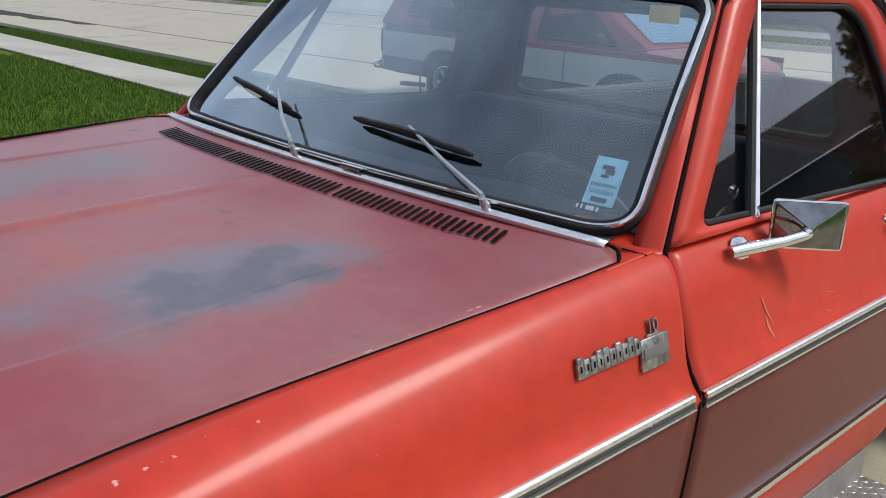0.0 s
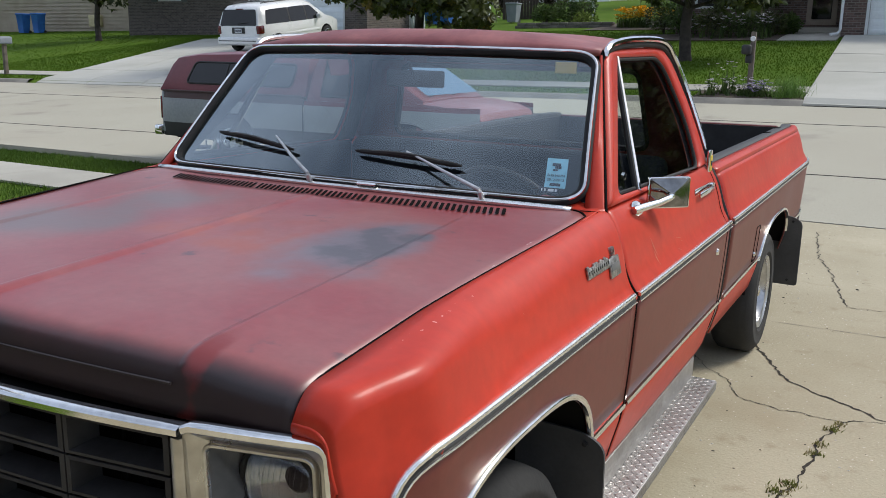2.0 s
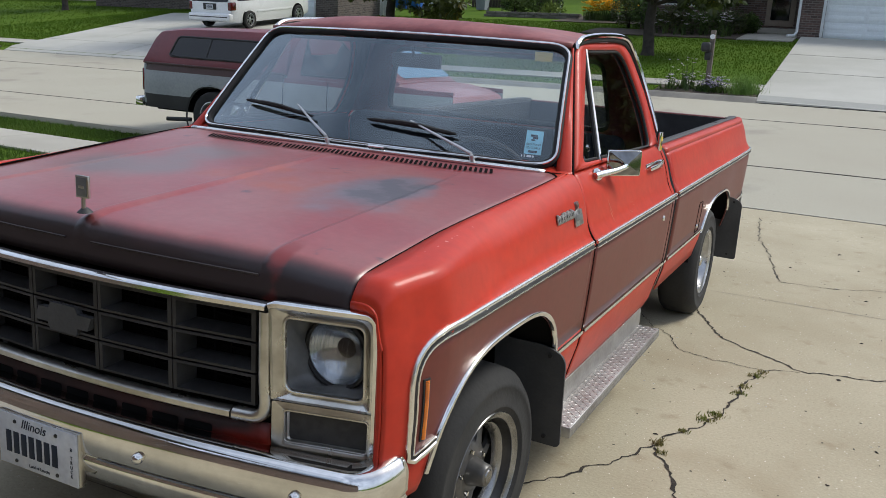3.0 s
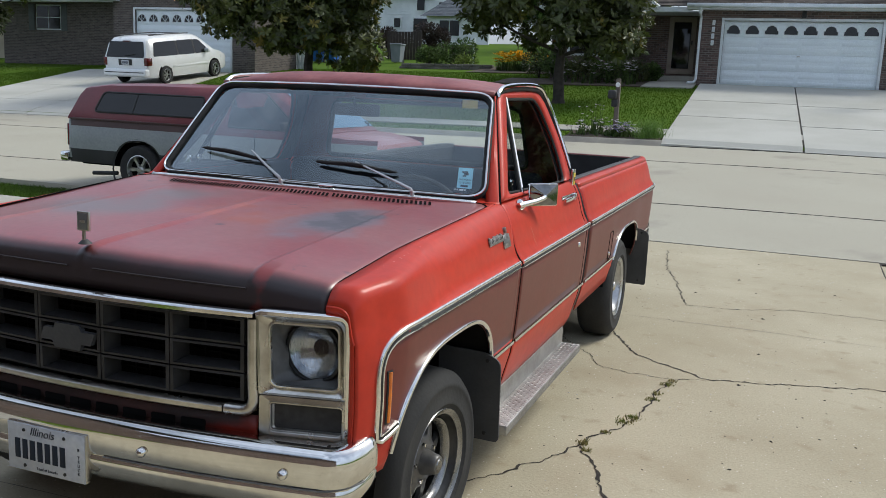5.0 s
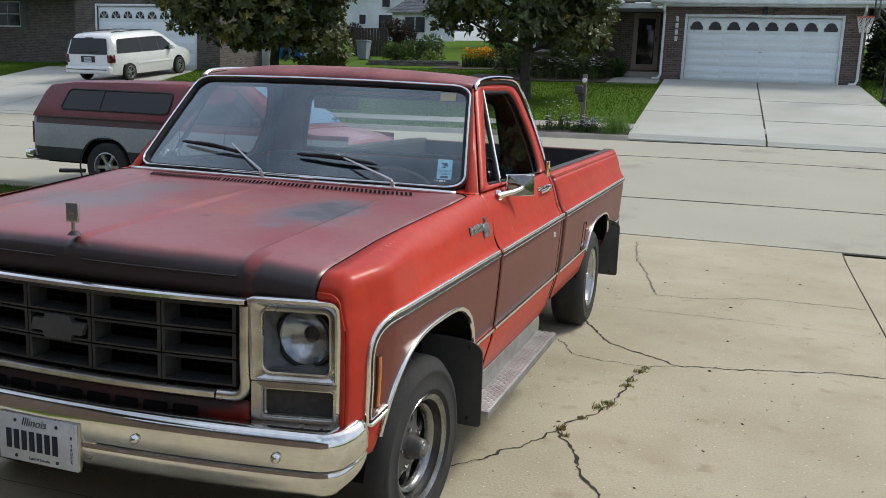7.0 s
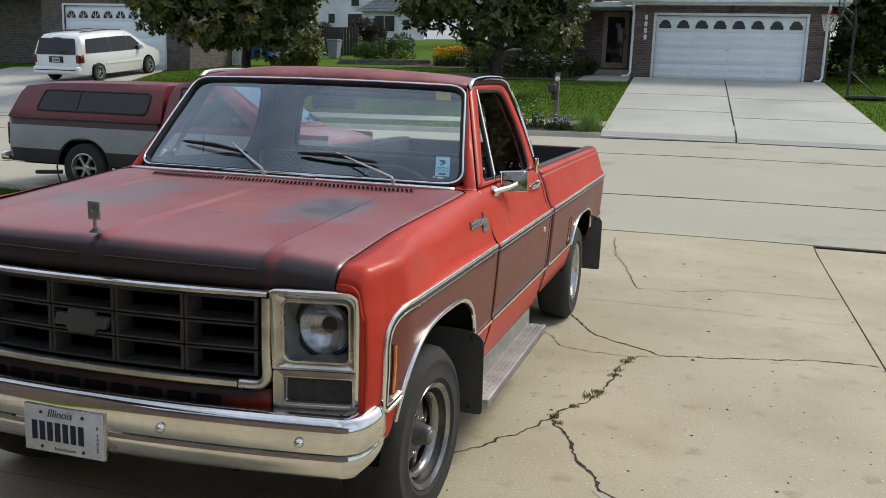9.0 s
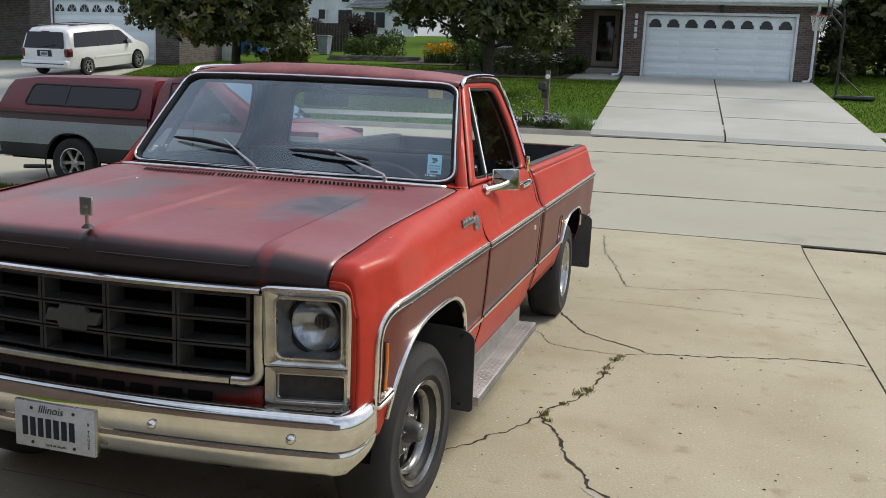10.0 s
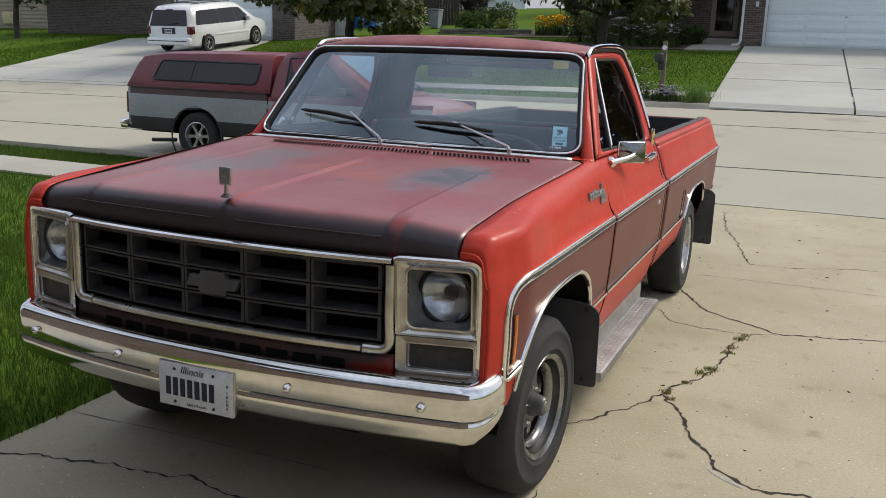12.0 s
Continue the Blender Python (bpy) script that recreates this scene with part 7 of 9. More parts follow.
for x, top, inset in ((-8.24, 1.08, 0.0), (-8.10, 1.42, 0.02), (-8.02, 1.52, 0.03), (-7.6, 1.575, 0.03), (-6.6, 1.60, 0.03), (-5.75, 1.60, 0.03), (-5.69, 1.57, 0.05)):
    hw = CW - 0.02 - inset
    t = (top - 1.04) / 0.55
    pts = [(-hw, 1.04), (-hw, 1.06), (-hw + 0.10 * t, 1.04 + (top - 1.04) * 0.8), (-hw + 0.15 * t, 1.04 + (top - 1.04) * 0.95), (-hw + 0.24, top), (0, top + 0.02 * t), (hw - 0.24, top), (hw - 0.15 * t, 1.04 + (top - 1.04) * 0.95), (hw - 0.10 * t, 1.04 + (top - 1.04) * 0.8), (hw, 1.06), (hw, 1.04)]
    secs.append([(x, CY + y, CZ + z) for y, z in pts])
loft("camper_shell", secs, CAMPER_RED, camper, "maroon camper shell with side windows")
for sg in S:
    q = rpoly([(-7.78, 1.16), (-5.92, 1.16), (-5.86, 1.45), (-7.64, 1.45)], 0.07, 6)

    def shell_y(x, z, sg=sg):
        return (x, CY - sg * (CW - 0.045 - 0.10 * (z - 1.06) / 0.40 + 0.008), CZ + z)

    ob = pane("shell_window", q, shell_y, DARKGLASS, camper, "dark shell window")
    tube("shell_window_frame", [shell_y(*p) for p in q], 0.014, BLACK, camper, "", 6, closed=True)
    tube("shell_window_bar", [shell_y(-7.08, 1.17), shell_y(-7.02, 1.44)], 0.010, BLACK, camper, "", 6)
    box("shell_sill", (-8.20, CY - sg * (CW - 0.01) - 0.01, CZ + 1.035), (-5.70, CY - sg * (CW - 0.01) + 0.01, CZ + 1.06), CAMPER_BROWN, camper, 0.004)
# cab greenhouse and hood
secs = []
for x, top, hw_top in ((-5.66, 1.02, 0.84), (-5.60, 1.50, 0.72), (-5.52, 1.60, 0.70), (-4.9, 1.665, 0.70), (-4.42, 1.655, 0.70), (-4.28, 1.62, 0.69), (-3.42, 1.06, 0.80)):
    pts = [(-0.85, 1.0), (-lerp(0.85, hw_top, 0.85), lerp(1.0, top, 0.85)), (-hw_top + 0.06, top), (0, top + 0.012), (hw_top - 0.06, top), (lerp(0.85, hw_top, 0.85), lerp(1.0, top, 0.85)), (0.85, 1.0)]
    secs.append([(x, CY + y, CZ + z) for y, z in pts])
loft("cab_skin", secs, CAMPER_RED, camper, "maroon cab")
for sg in S:
    def cab_y(x, z, sg=sg):
        return (x, CY - sg * (0.85 - 0.15 * (z - 1.0) / 0.56 + 0.014), CZ + z)

    q = rpoly([(-5.42, 1.06), (-3.78, 1.06), (-4.40, 1.55), (-5.36, 1.55)], 0.05, 6)
    pane("side_window", q, cab_y, DARKGLASS, camper)
    tube("side_window_frame", [cab_y(*p) for p in q], 0.012, BLACK, camper, "", 6, closed=True)
    part("door_mirror", box_bm((-3.98, CY - sg * 0.98 - 0.09, CZ + 1.06), (-3.90, CY - sg * 0.98 + 0.09, CZ + 1.18), 0.03), BLACK, camper)
    tube("door_gap", [cs(sg)(-5.69, CZ + z) and (-5.69, cs(sg)(-5.69, CZ + z) - sg * 0.002, CZ + z) for z in np.linspace(0.42, 1.0, 6)], 0.006, DARK, camper, "", 6)
    tube("door_gap", [(-4.49, cs(sg)(-4.49, CZ + z) - sg * 0.002, CZ + z) for z in np.linspace(0.42, 1.0, 6)], 0.006, DARK, camper, "", 6)
    box("headlamp", (-2.66, CY - sg * 0.68 - 0.12, CZ + 0.70), (-2.62, CY - sg * 0.68 + 0.12, CZ + 0.84), CHROME, camper, 0.01)
wsq = [(-0.70, 0.06), (0.70, 0.06), (0.60, 0.94), (-0.60, 0.94)]
pane("windscreen", rpoly(wsq, 0.06, 6), lambda y, v: (lerp(-3.40, -4.27, v) + 0.010, CY + y, CZ + lerp(1.075, 1.625, v) + 0.014), glass("pale_windscreen", (0.10, 0.12, 0.13), (0.46, 0.66, 0.80), 2.6), camper, "sloped windscreen")
secs = []
for x, top in ((-3.50, 1.05), (-3.2, 1.04), (-2.85, 0.985), (-2.68, 0.93), (-2.64, 0.85), (-2.63, 0.62)):
    hw = 0.84 - 0.08 * max(0, (x + 3.2) / 0.57) ** 2
    secs.append([(x, CY + y, CZ + z) for y, z in ((-hw, 0.62), (-hw, top - 0.03), (-hw + 0.05, top - 0.004), (0, top + 0.012), (hw - 0.05, top - 0.004), (hw, top - 0.03), (hw, 0.62))])
loft("hood_skin", secs, material("camper_faded_hood_paint", (0.26, 0.105, 0.115), 0.4, 0, (0.20, 0.06, 0.07), 1.5, 1, 30, 0, 0.2), camper, "faded maroon hood")
box("grille_panel", (-2.65, CY - 0.55, CZ + 0.66), (-2.615, CY + 0.55, CZ + 0.86), CAMPER_DARK, camper, 0.01)
for y, l in ((-0.35, 0.45), (0.25, 0.45)):
    tube("wiper_blade", [(-3.47 + 0.0, CY + y - l / 2, CZ + 1.115), (-3.53, CY + y + l / 2, CZ + 1.16)], 0.012, BLACK, camper, "", 6)

# the cab is a short one: draw the front half back over its door
for ob in camper.children_recursive:
    for v in ob.data.vertices:
        v.co.x -= 0.50 * min(max((v.co.x + 5.45) / 1.0, 0), 1)
        v.co.x += 0.20
        v.co.y -= 0.25

# ---- white minivan on the far left drive, its tail towards the street ----
van = thing("minivan", "white minivan with roof rails, parked on the drive", "van")


def van_sec(y, z0, z1, hw, top_in, belt=0.98):
    """Cross-section loop at a station y of the van."""
    m = min(belt, z1)
    ti = top_in * max(0.0, (z1 - m)) / 0.75
    return [(-hw + 0.05, y, z0), (-hw, y, z0 + 0.12), (-hw - 0.015, y, 0.70 if z1 > 0.75 else lerp(z0, z1, 0.6)), (-hw, y, m - 0.01), (-hw + ti * 0.85, y, lerp(m, z1, 0.86)), (-hw + ti + 0.10, y, z1), (0, y, z1 + 0.02), (hw - ti - 0.10, y, z1), (hw - ti * 0.85, y, lerp(m, z1, 0.86)), (hw, y, m - 0.01), (hw + 0.015, y, 0.70 if z1 > 0.75 else lerp(z0, z1, 0.6)), (hw, y, z0 + 0.12), (hw - 0.05, y, z0)]


st = [(-0.98, 0.32, 0.95, 0.90, 0.1), (-0.96, 0.30, 1.05, 0.93, 0.12), (-0.80, 0.28, 1.55, 0.95, 0.16), (-0.62, 0.26, 1.68, 0.97, 0.17), (-0.2, 0.24, 1.72, 0.985, 0.17), (1.2, 0.22, 1.74, 0.99, 0.17), (2.0, 0.22, 1.71, 0.99, 0.17), (2.35, 0.22, 1.60, 0.985, 0.17), (3.05, 0.22, 1.10, 0.975, 0.10), (3.5, 0.24, 0.98, 0.95, 0.05), (3.95, 0.30, 0.82, 0.86, 0.02), (4.05, 0.36, 0.62, 0.78, 0.0)]
loft("van_body", [van_sec(*q) for q in st], WHITE_CAR, van, "white van body", sharp=50)
for sg in S:
    def van_side(y, z, sg=sg):
        return (sg * (0.988 - 0.165 * 0.85 * (z - 0.98) / 0.64 + 0.008), y, z)

    for q in ([(-0.62, 1.02), (0.78, 1.00), (0.78, 1.53), (-0.45, 1.52)], [(0.84, 1.00), (1.80, 0.99), (1.78, 1.53), (0.84, 1.53)], [(1.86, 0.99), (2.85, 1.0), (2.18, 1.50), (1.86, 1.53)]):
        pane("side_window", rpoly(q, 0.06, 5), van_side, DARKGLASS, van, "dark side window")
    for q in ([(0.775, 1.00), (0.845, 1.00), (0.845, 1.53), (0.775, 1.53)], [(1.795, 0.99), (1.865, 0.99), (1.865, 1.53), (1.775, 1.53)]):
        pane("pillar_cover", q, van_side, BLACK, van)
    for y in (0.0, 3.03):
        small_wheel((0.955 * sg, y, 0.33), (sg, 0, 0), van, 0.33, 0.21, 0.22)
        # Flat near-black disc paints the well's shade on the uncut body side.
        lathe("wheel_well", [(0.0, 0.0), (0.375, 0.0), (0.38, -0.02)], (0.996 * sg, y, 0.36), (sg, 0, 0), DARK, van, "", 28)
    part("tail_lamp", box_bm((min(sg * 0.83, sg * 0.992), -1.005, 0.70), (max(sg * 0.83, sg * 0.992), -0.70, 1.00), 0.04), TAILLIGHT, van, "dark red tail lamp")
    tube("roof_rail", [(0.66 * sg, y, 1.755 + 0.02 * math.sin(math.pi * (y + 0.4) / 2.3)) for y in np.linspace(-0.4, 1.9, 10)], 0.018, BLACK, van, "", 8)
    box("side_strip", (min(sg * 0.985, sg * 1.012), 0.45, 0.56), (max(sg * 0.985, sg * 1.012), 2.6, 0.64), WHITE_CAR, van, 0.008)
    part("door_mirror", box_bm((sg * 1.06 - 0.1, 2.45, 1.0), (sg * 1.06 + 0.1, 2.58, 1.16), 0.04), WHITE_CAR, van)
tube("rail_bar", [(-0.66, 1.4, 1.775), (0.66, 1.4, 1.775)], 0.014, BLACK, van, "", 8)
tube("rail_bar", [(-0.66, 0.1, 1.775), (0.66, 0.1, 1.775)], 0.014, BLACK, van, "", 8)
pane("rear_window", rpoly([(-0.86, 1.00), (0.86, 1.00), (0.75, 1.56), (-0.75, 1.56)], 0.07, 6), lambda x, z: (x, -0.975 + 0.17 * (z - 1.0) / 0.55 - 0.016, z), DARKGLASS, van, "dark rear window")
part("rear_bumper", box_bm((-0.96, -1.12, 0.33), (0.96, -0.85, 0.60), 0.06, 3), WHITE_CAR, van, "white rear bumper")
box("bumper_step", (-0.88, -1.125, 0.46), (0.88, -1.10, 0.49), BLACK, van)
box("plate_recess", (-0.30, -1.002, 0.72), (0.30, -0.985, 0.94), BLACK, van, 0.004)
box("number_plate", (-0.16, -1.012, 0.74), (0.16, -1.0, 0.90), PLATE, van)
for i in range(6):
    box("plate_bar", (-0.125 + i * 0.045, -1.016, 0.78), (-0.10 + i * 0.045, -1.011, 0.86), INK, van)
tube("rear_wiper", [(0.0, -1.0, 1.07), (0.45, -0.985, 1.12)], 0.012, BLACK, van, "", 6)
box("roof_lamp", (-0.15, -0.83, 1.56), (0.15, -0.78, 1.59), TAILLIGHT, van)
van.matrix_world = Matrix.Translation((-20.85, 24.75, ground_z(-20.5, 24.75) + 0.012)) @ Matrix.Rotation(math.atan2(ground_z(-20.5, 27.8) - ground_z(-20.5, 24.75), 3.05), 4, "X")


# ---- houses ----
def wall(name, p0, p1, z0, z1, mat, parent, holes=(), thick=0.2, label=""):
    """An upright wall from p0 to p1 (x, y) with openings (a, b, za, zb) along it; its outer side lies to the right of the way."""
    p0, p1 = Vector(p0), Vector(p1)
    L = (p1 - p0).length - 0.008
    d = (p1 - p0).normalized()
    p0 = p0 + d * 0.004
    nn = Vector((d.y, -d.x))
    us_ = sorted({0, L} | {h[0] for h in holes} | {h[1] for h in holes})
    zs_ = sorted({z0, z1} | {h[2] for h in holes} | {h[3] for h in holes})
    bm = bmesh.new()
    uvl = bm.loops.layers.uv.new("UVMap")

    def quad(pts, uv):
        f = bm.faces.new([bm.verts.new(p) for p in pts])
        for lp_, c in zip(f.loops, uv):
            lp_[uvl].uv = c

    def place(u, z, t):
        q = p0 + d * u - nn * t
        return (q.x, q.y, z)

    def solid(ua, ub, za, zb):
        return not any(h[0] - 1e-6 <= ua and ub <= h[1] + 1e-6 and h[2] - 1e-6 <= za and zb <= h[3] + 1e-6 for h in holes)

    for ua, ub in zip(us_, us_[1:]):
        for za, zb in zip(zs_, zs_[1:]):
            if solid(ua, ub, za, zb):
                quad([place(ua, za, 0), place(ub, za, 0), place(ub, zb, 0), place(ua, zb, 0)], [(ua, za), (ub, za), (ub, zb), (ua, zb)])
                quad([place(ua, za, thick), place(ua, zb, thick), place(ub, zb, thick), place(ub, za, thick)], [(ua, za), (ua, zb), (ub, zb), (ub, za)])
    for a, b, za, zb in holes:
        for (u1, q1), (u2, q2) in (((a, za), (b, za)), ((b, za), (b, zb)), ((b, zb), (a, zb)), ((a, zb), (a, za))):
            quad([place(u1, q1, 0), place(u1, q1, thick), place(u2, q2, thick), place(u2, q2, 0)], [(u1, q1), (u1 + thick, q1), (u2 + thick, q2), (u2, q2)])
    quad([place(0, z1, 0), place(L, z1, 0), place(L, z1, thick), place(0, z1, thick)], [(0, 0), (L, 0), (L, thick), (0, thick)])
    quad([place(0, z0, 0), place(0, z1, 0), place(0, z1, thick), place(0, z0, thick)], [(0, z0), (0, z1), (thick, z1), (thick, z0)])
    quad([place(L, z0, 0), place(L, z0, thick), place(L, z1, thick), place(L, z1, 0)], [(0, z0), (thick, z0), (thick, z1), (0, z1)])
    return part(name, bm, mat, parent, label, False)


def shingled(name, a, b, c, d, mat, parent, label="", step=0.14):
    """A roof slope a-b along the eave, d-c along the ridge, in overlapping courses."""
    a, b, c, d = map(Vector, (a, b, c, d))
    n = max(3, int(((d + c) / 2 - (a + b) / 2).length / step))
    up = (b - a).cross(d - a).normalized()
    if up.z < 0:
        up = -up
    bm = bmesh.new()
    r = random.Random(len(name) + n)
    for i in range(n):
        t0, t1 = i / n, (i + 1) / n
        l0, r0, l1, r1 = a.lerp(d, t0), b.lerp(c, t0), a.lerp(d, t1), b.lerp(c, t1)
        W = (r0 - l0).length
        m = max(1, int(W / 0.33))
        edges = [0.0] + sorted((k + r.uniform(-0.25, 0.25)) / m for k in range(1, m)) + [1.0]
        for ua, ub in zip(edges, edges[1:]):
            q = [l0.lerp(r0, ua) + up * (0.018 + 0.006 * r.random()), l0.lerp(r0, ub) + up * (0.018 + 0.006 * r.random()), l1.lerp(r1, ub) + up * 0.004, l1.lerp(r1, ua) + up * 0.004]
            vs_ = [bm.verts.new(p) for p in q]
            bm.faces.new(vs_)
            lo_ = [bm.verts.new(q[0] - up * 0.03), bm.verts.new(q[1] - up * 0.03)]
            bm.faces.new([lo_[0], lo_[1], vs_[1], vs_[0]])
    ob = part(name, bm, mat, parent, label, False)
    return ob


def sectional_door(x0, x1, z0, z1, y, parent, style):
    """A white panelled garage door with a row of small arched or fan windows."""
    H = (z1 - z0) / 4
    door_ = box("garage_door", (x0, y + 0.02, z0), (x1, y + 0.06, z1), GARAGE, parent, 0.0, "white sectional garage door with a row of small windows")
    nw = 8 if style == "arched" else 8
    for k in range(4):
        za, zb = z0 + k * H + 0.008, z0 + (k + 1) * H - 0.008
        box("door_section", (x0 + 0.005, y, za), (x1 - 0.005, y + 0.03, zb), GARAGE, door_, 0.008)
        if k < 3:
            for rr in range(2):
                zc = lerp(za, zb, 0.28 + 0.44 * rr)
                for cc in range(4):
                    xw = (x1 - x0) / 4
                    box("raised_rib", (x0 + xw * cc + 0.07, y - 0.005, zc - 0.065), (x0 + xw * (cc + 1) - 0.07, y + 0.004, zc + 0.065), GARAGE, door_, 0.004)
        else:
            pw = (x1 - x0) / nw
            for i in range(nw):
                cx = x0 + pw * (i + 0.5)
                hw, zb0 = pw * 0.34, za + H * 0.20
                rise = H * 0.52
                if style == "arched":
                    loop = [(cx - hw, zb0), (cx + hw, zb0), (cx + hw, zb0 + rise * 0.45)] + [(cx + hw * 0.82 * math.cos(t), zb0 + rise * 0.45 + rise * 0.55 * math.sin(t)) for t in np.linspace(0.0, math.pi, 11)] + [(cx - hw, zb0 + rise * 0.45)]
                else:
                    loop = [(cx + hw * 1.1 * math.cos(t), zb0 + rise * 0.9 * math.sin(t)) for t in np.linspace(0.0, math.pi, 13)]
                k0 = len(loop)
                outer = [(cx + (p[0] - cx) * 1.14, zb0 + rise * 0.5 + (p[1] - zb0 - rise * 0.5) * 1.16) for p in loop]
                verts = [(p[0], y - 0.014, p[1]) for p in outer] + [(p[0], y - 0.014, p[1]) for p in loop] + [(p[0], y + 0.004, p[1]) for p in outer] + [(p[0], y - 0.002, p[1]) for p in loop]
                faces = [(j, (j + 1) % k0, k0 + (j + 1) % k0, k0 + j) for j in range(k0)] + [(j, 2 * k0 + j, 2 * k0 + (j + 1) % k0, (j + 1) % k0) for j in range(k0)] + [(k0 + j, k0 + (j + 1) % k0, 3 * k0 + (j + 1) % k0, 3 * k0 + j) for j in range(k0)]
                win = link_mesh("door_window", verts, faces, TRIMWHITE, door_, "", False)
                link_mesh("glass_pane", [(p[0], y - 0.004, p[1]) for p in loop], [tuple(range(k0))], material("dark_garage_glass", (0.008, 0.009, 0.010), 0.12), win, "", False)
                if style != "arched":
                    for t in (0.25, 0.5, 0.75):
                        a_ = math.pi * t
                        tube("fan_bar", [(cx, y - 0.012, zb0), (cx + hw * 1.1 * math.cos(a_), y - 0.012, zb0 + rise * 0.9 * math.sin(a_))], 0.012, TRIMWHITE, win, "", 5)
    box("lock_handle", ((x0 + x1) / 2 - 0.05, y - 0.03, z0 + 1.02), ((x0 + x1) / 2 + 0.05, y - 0.008, z0 + 1.06), WORN_CHROME, door_, 0.008)
    for xa, xb, za, zb in ((x0 - 0.09, x0, z0, z1 + 0.09), (x1, x1 + 0.09, z0, z1 + 0.09), (x0, x1, z1, z1 + 0.09)):
        box("door_casing", (xa, y - 0.10, za), (xb, y + 0.05, zb), TRIMWHITE, parent, 0.006)


brick_house = thing("brick_house", "brown brick house with a white double garage door", "house")
HZ = 2.20
GXA, GXB, FY = -1.19, 5.20, 29.30
wall("garage_wall", (GXA, FY), (GXB, FY), HZ - 0.6, 4.78, BRICK, brick_house, [(0.76, 5.63, HZ - 0.6, 4.37)], 0.25, "brown brick garage front")
wall("side_wall", (GXB, FY), (GXB, FY + 12), HZ - 0.6, 4.78, BRICK, brick_house)
wall("porch_side_wall", (GXA, FY + 2.2), (GXA, FY), HZ - 0.6, 4.78, BRICK, brick_house)
wall("entry_wall", (-3.6, FY + 2.2), (GXA, FY + 2.2), HZ - 0.3, 4.78, BRICK, brick_house, [(1.08, 2.02, HZ + 0.42, 4.62)])
wall("left_bay_wall", (-6.7, FY + 1.2), (-3.6, FY + 1.2), HZ - 0.4, 4.78, BRICK, brick_house, [(0.6, 2.2, HZ + 0.9, 4.4)])
wall("end_wall", (-6.7, FY + 9), (-6.7, FY + 1.2), HZ - 0.4, 4.78, BRICK, brick_house)
wall("bay_side_wall", (-3.6, FY + 1.2), (-3.6, FY + 2.2), HZ - 0.4, 4.78, BRICK, brick_house)
sectional_door(-0.43, 4.44, HZ, 4.37, FY + 0.08, brick_house, "arched")
sd = box("front_door", (-2.53, FY + 2.16, HZ + 0.40), (-1.57, FY + 2.19, 4.64), material("tan_door_paint", (0.30, 0.25, 0.20), 0.6, 0, (0.26, 0.21, 0.17), 3), brick_house, 0.01, "tan storm door with dark glass")
box("door_glass", (-2.36, FY + 2.135, HZ + 0.60), (-1.74, FY + 2.165, 4.46), material("dark_door_glass", (0.010, 0.010, 0.011), 0.1), sd, 0.006)
box("handle", (-1.70, FY + 2.11, HZ + 1.45), (-1.66, FY + 2.16, HZ + 1.6), BLACK, sd)
for i in range(3):
    box("porch_step", (-2.75 - 0.0 * i, FY + 1.35 + 0.28 * i, HZ - 0.2), (-1.25, FY + 2.2, HZ + 0.06 + 0.13 * i), WALKWAY, brick_house, 0.01)
bw = box("window_frame", (-6.08, FY + 1.14, HZ + 0.92), (-4.52, FY + 1.20, 4.38), TRIMWHITE, brick_house, 0.01)
box("window_glass", (-5.98, FY + 1.12, HZ + 1.0), (-4.62, FY + 1.15, 4.30), DARKGLASS, bw)
# roofs: hipped over the garage, a longer slope behind, fascia, gutters, downspouts
EZ = 4.80
RY, RZ = FY + 5.2, 7.05
shingled("garage_roof", (GXA - 0.45, FY - 0.42, EZ + 0.10), (GXB + 0.50, FY - 0.42, EZ + 0.10), (GXB - 2.6, RY, RZ), (GXA - 0.5, RY, RZ), SHINGLE, brick_house, "brown-grey shingle roof over the garage")
shingled("hip_roof", (GXB + 0.50, FY - 0.42, EZ + 0.10), (GXB + 0.50, FY + 11, EZ + 0.10), (GXB - 2.6, RY + 1, RZ), (GXB - 2.6, RY, RZ), SHINGLE, brick_house)
shingled("main_roof", (-7.2, FY + 0.75, EZ + 0.12), (GXA + 0.2, FY + 0.75, EZ + 0.12), (GXA + 0.2, FY + 6.5, RZ + 0.5), (-6.9, FY + 6.5, RZ + 0.5), SHINGLE, brick_house, "brown-grey shingle roof over the house")
box("fascia", (GXA - 0.45, FY - 0.40, EZ - 0.10), (GXB + 0.45, FY - 0.37, EZ + 0.08), TRIMWHITE, brick_house)
box("soffit", (GXA - 0.45, FY - 0.38, EZ - 0.10), (GXB + 0.45, FY + 0.02, EZ - 0.07), TRIMWHITE, brick_house)
box("fascia", (-7.2, FY + 0.77, EZ - 0.08), (GXA - 0.4, FY + 0.80, EZ + 0.08), TRIMWHITE, brick_house)
box("soffit", (-7.2, FY + 0.79, EZ - 0.10), (GXA - 0.02, FY + 2.2, EZ - 0.06), TRIMWHITE, brick_house)
rows = [[(x, FY - 0.40, EZ + 0.09), (x, FY - 0.40, EZ - 0.03), (x, FY - 0.47, EZ - 0.05), (x, FY - 0.53, EZ - 0.02), (x, FY - 0.545, EZ + 0.09)] for x in np.linspace(GXA - 0.47, GXB + 0.50, 4)]
sheet("gutter", rows, TRIMWHITE, brick_house, "white rain gutter", 0.006, core=(40, 50, 5))
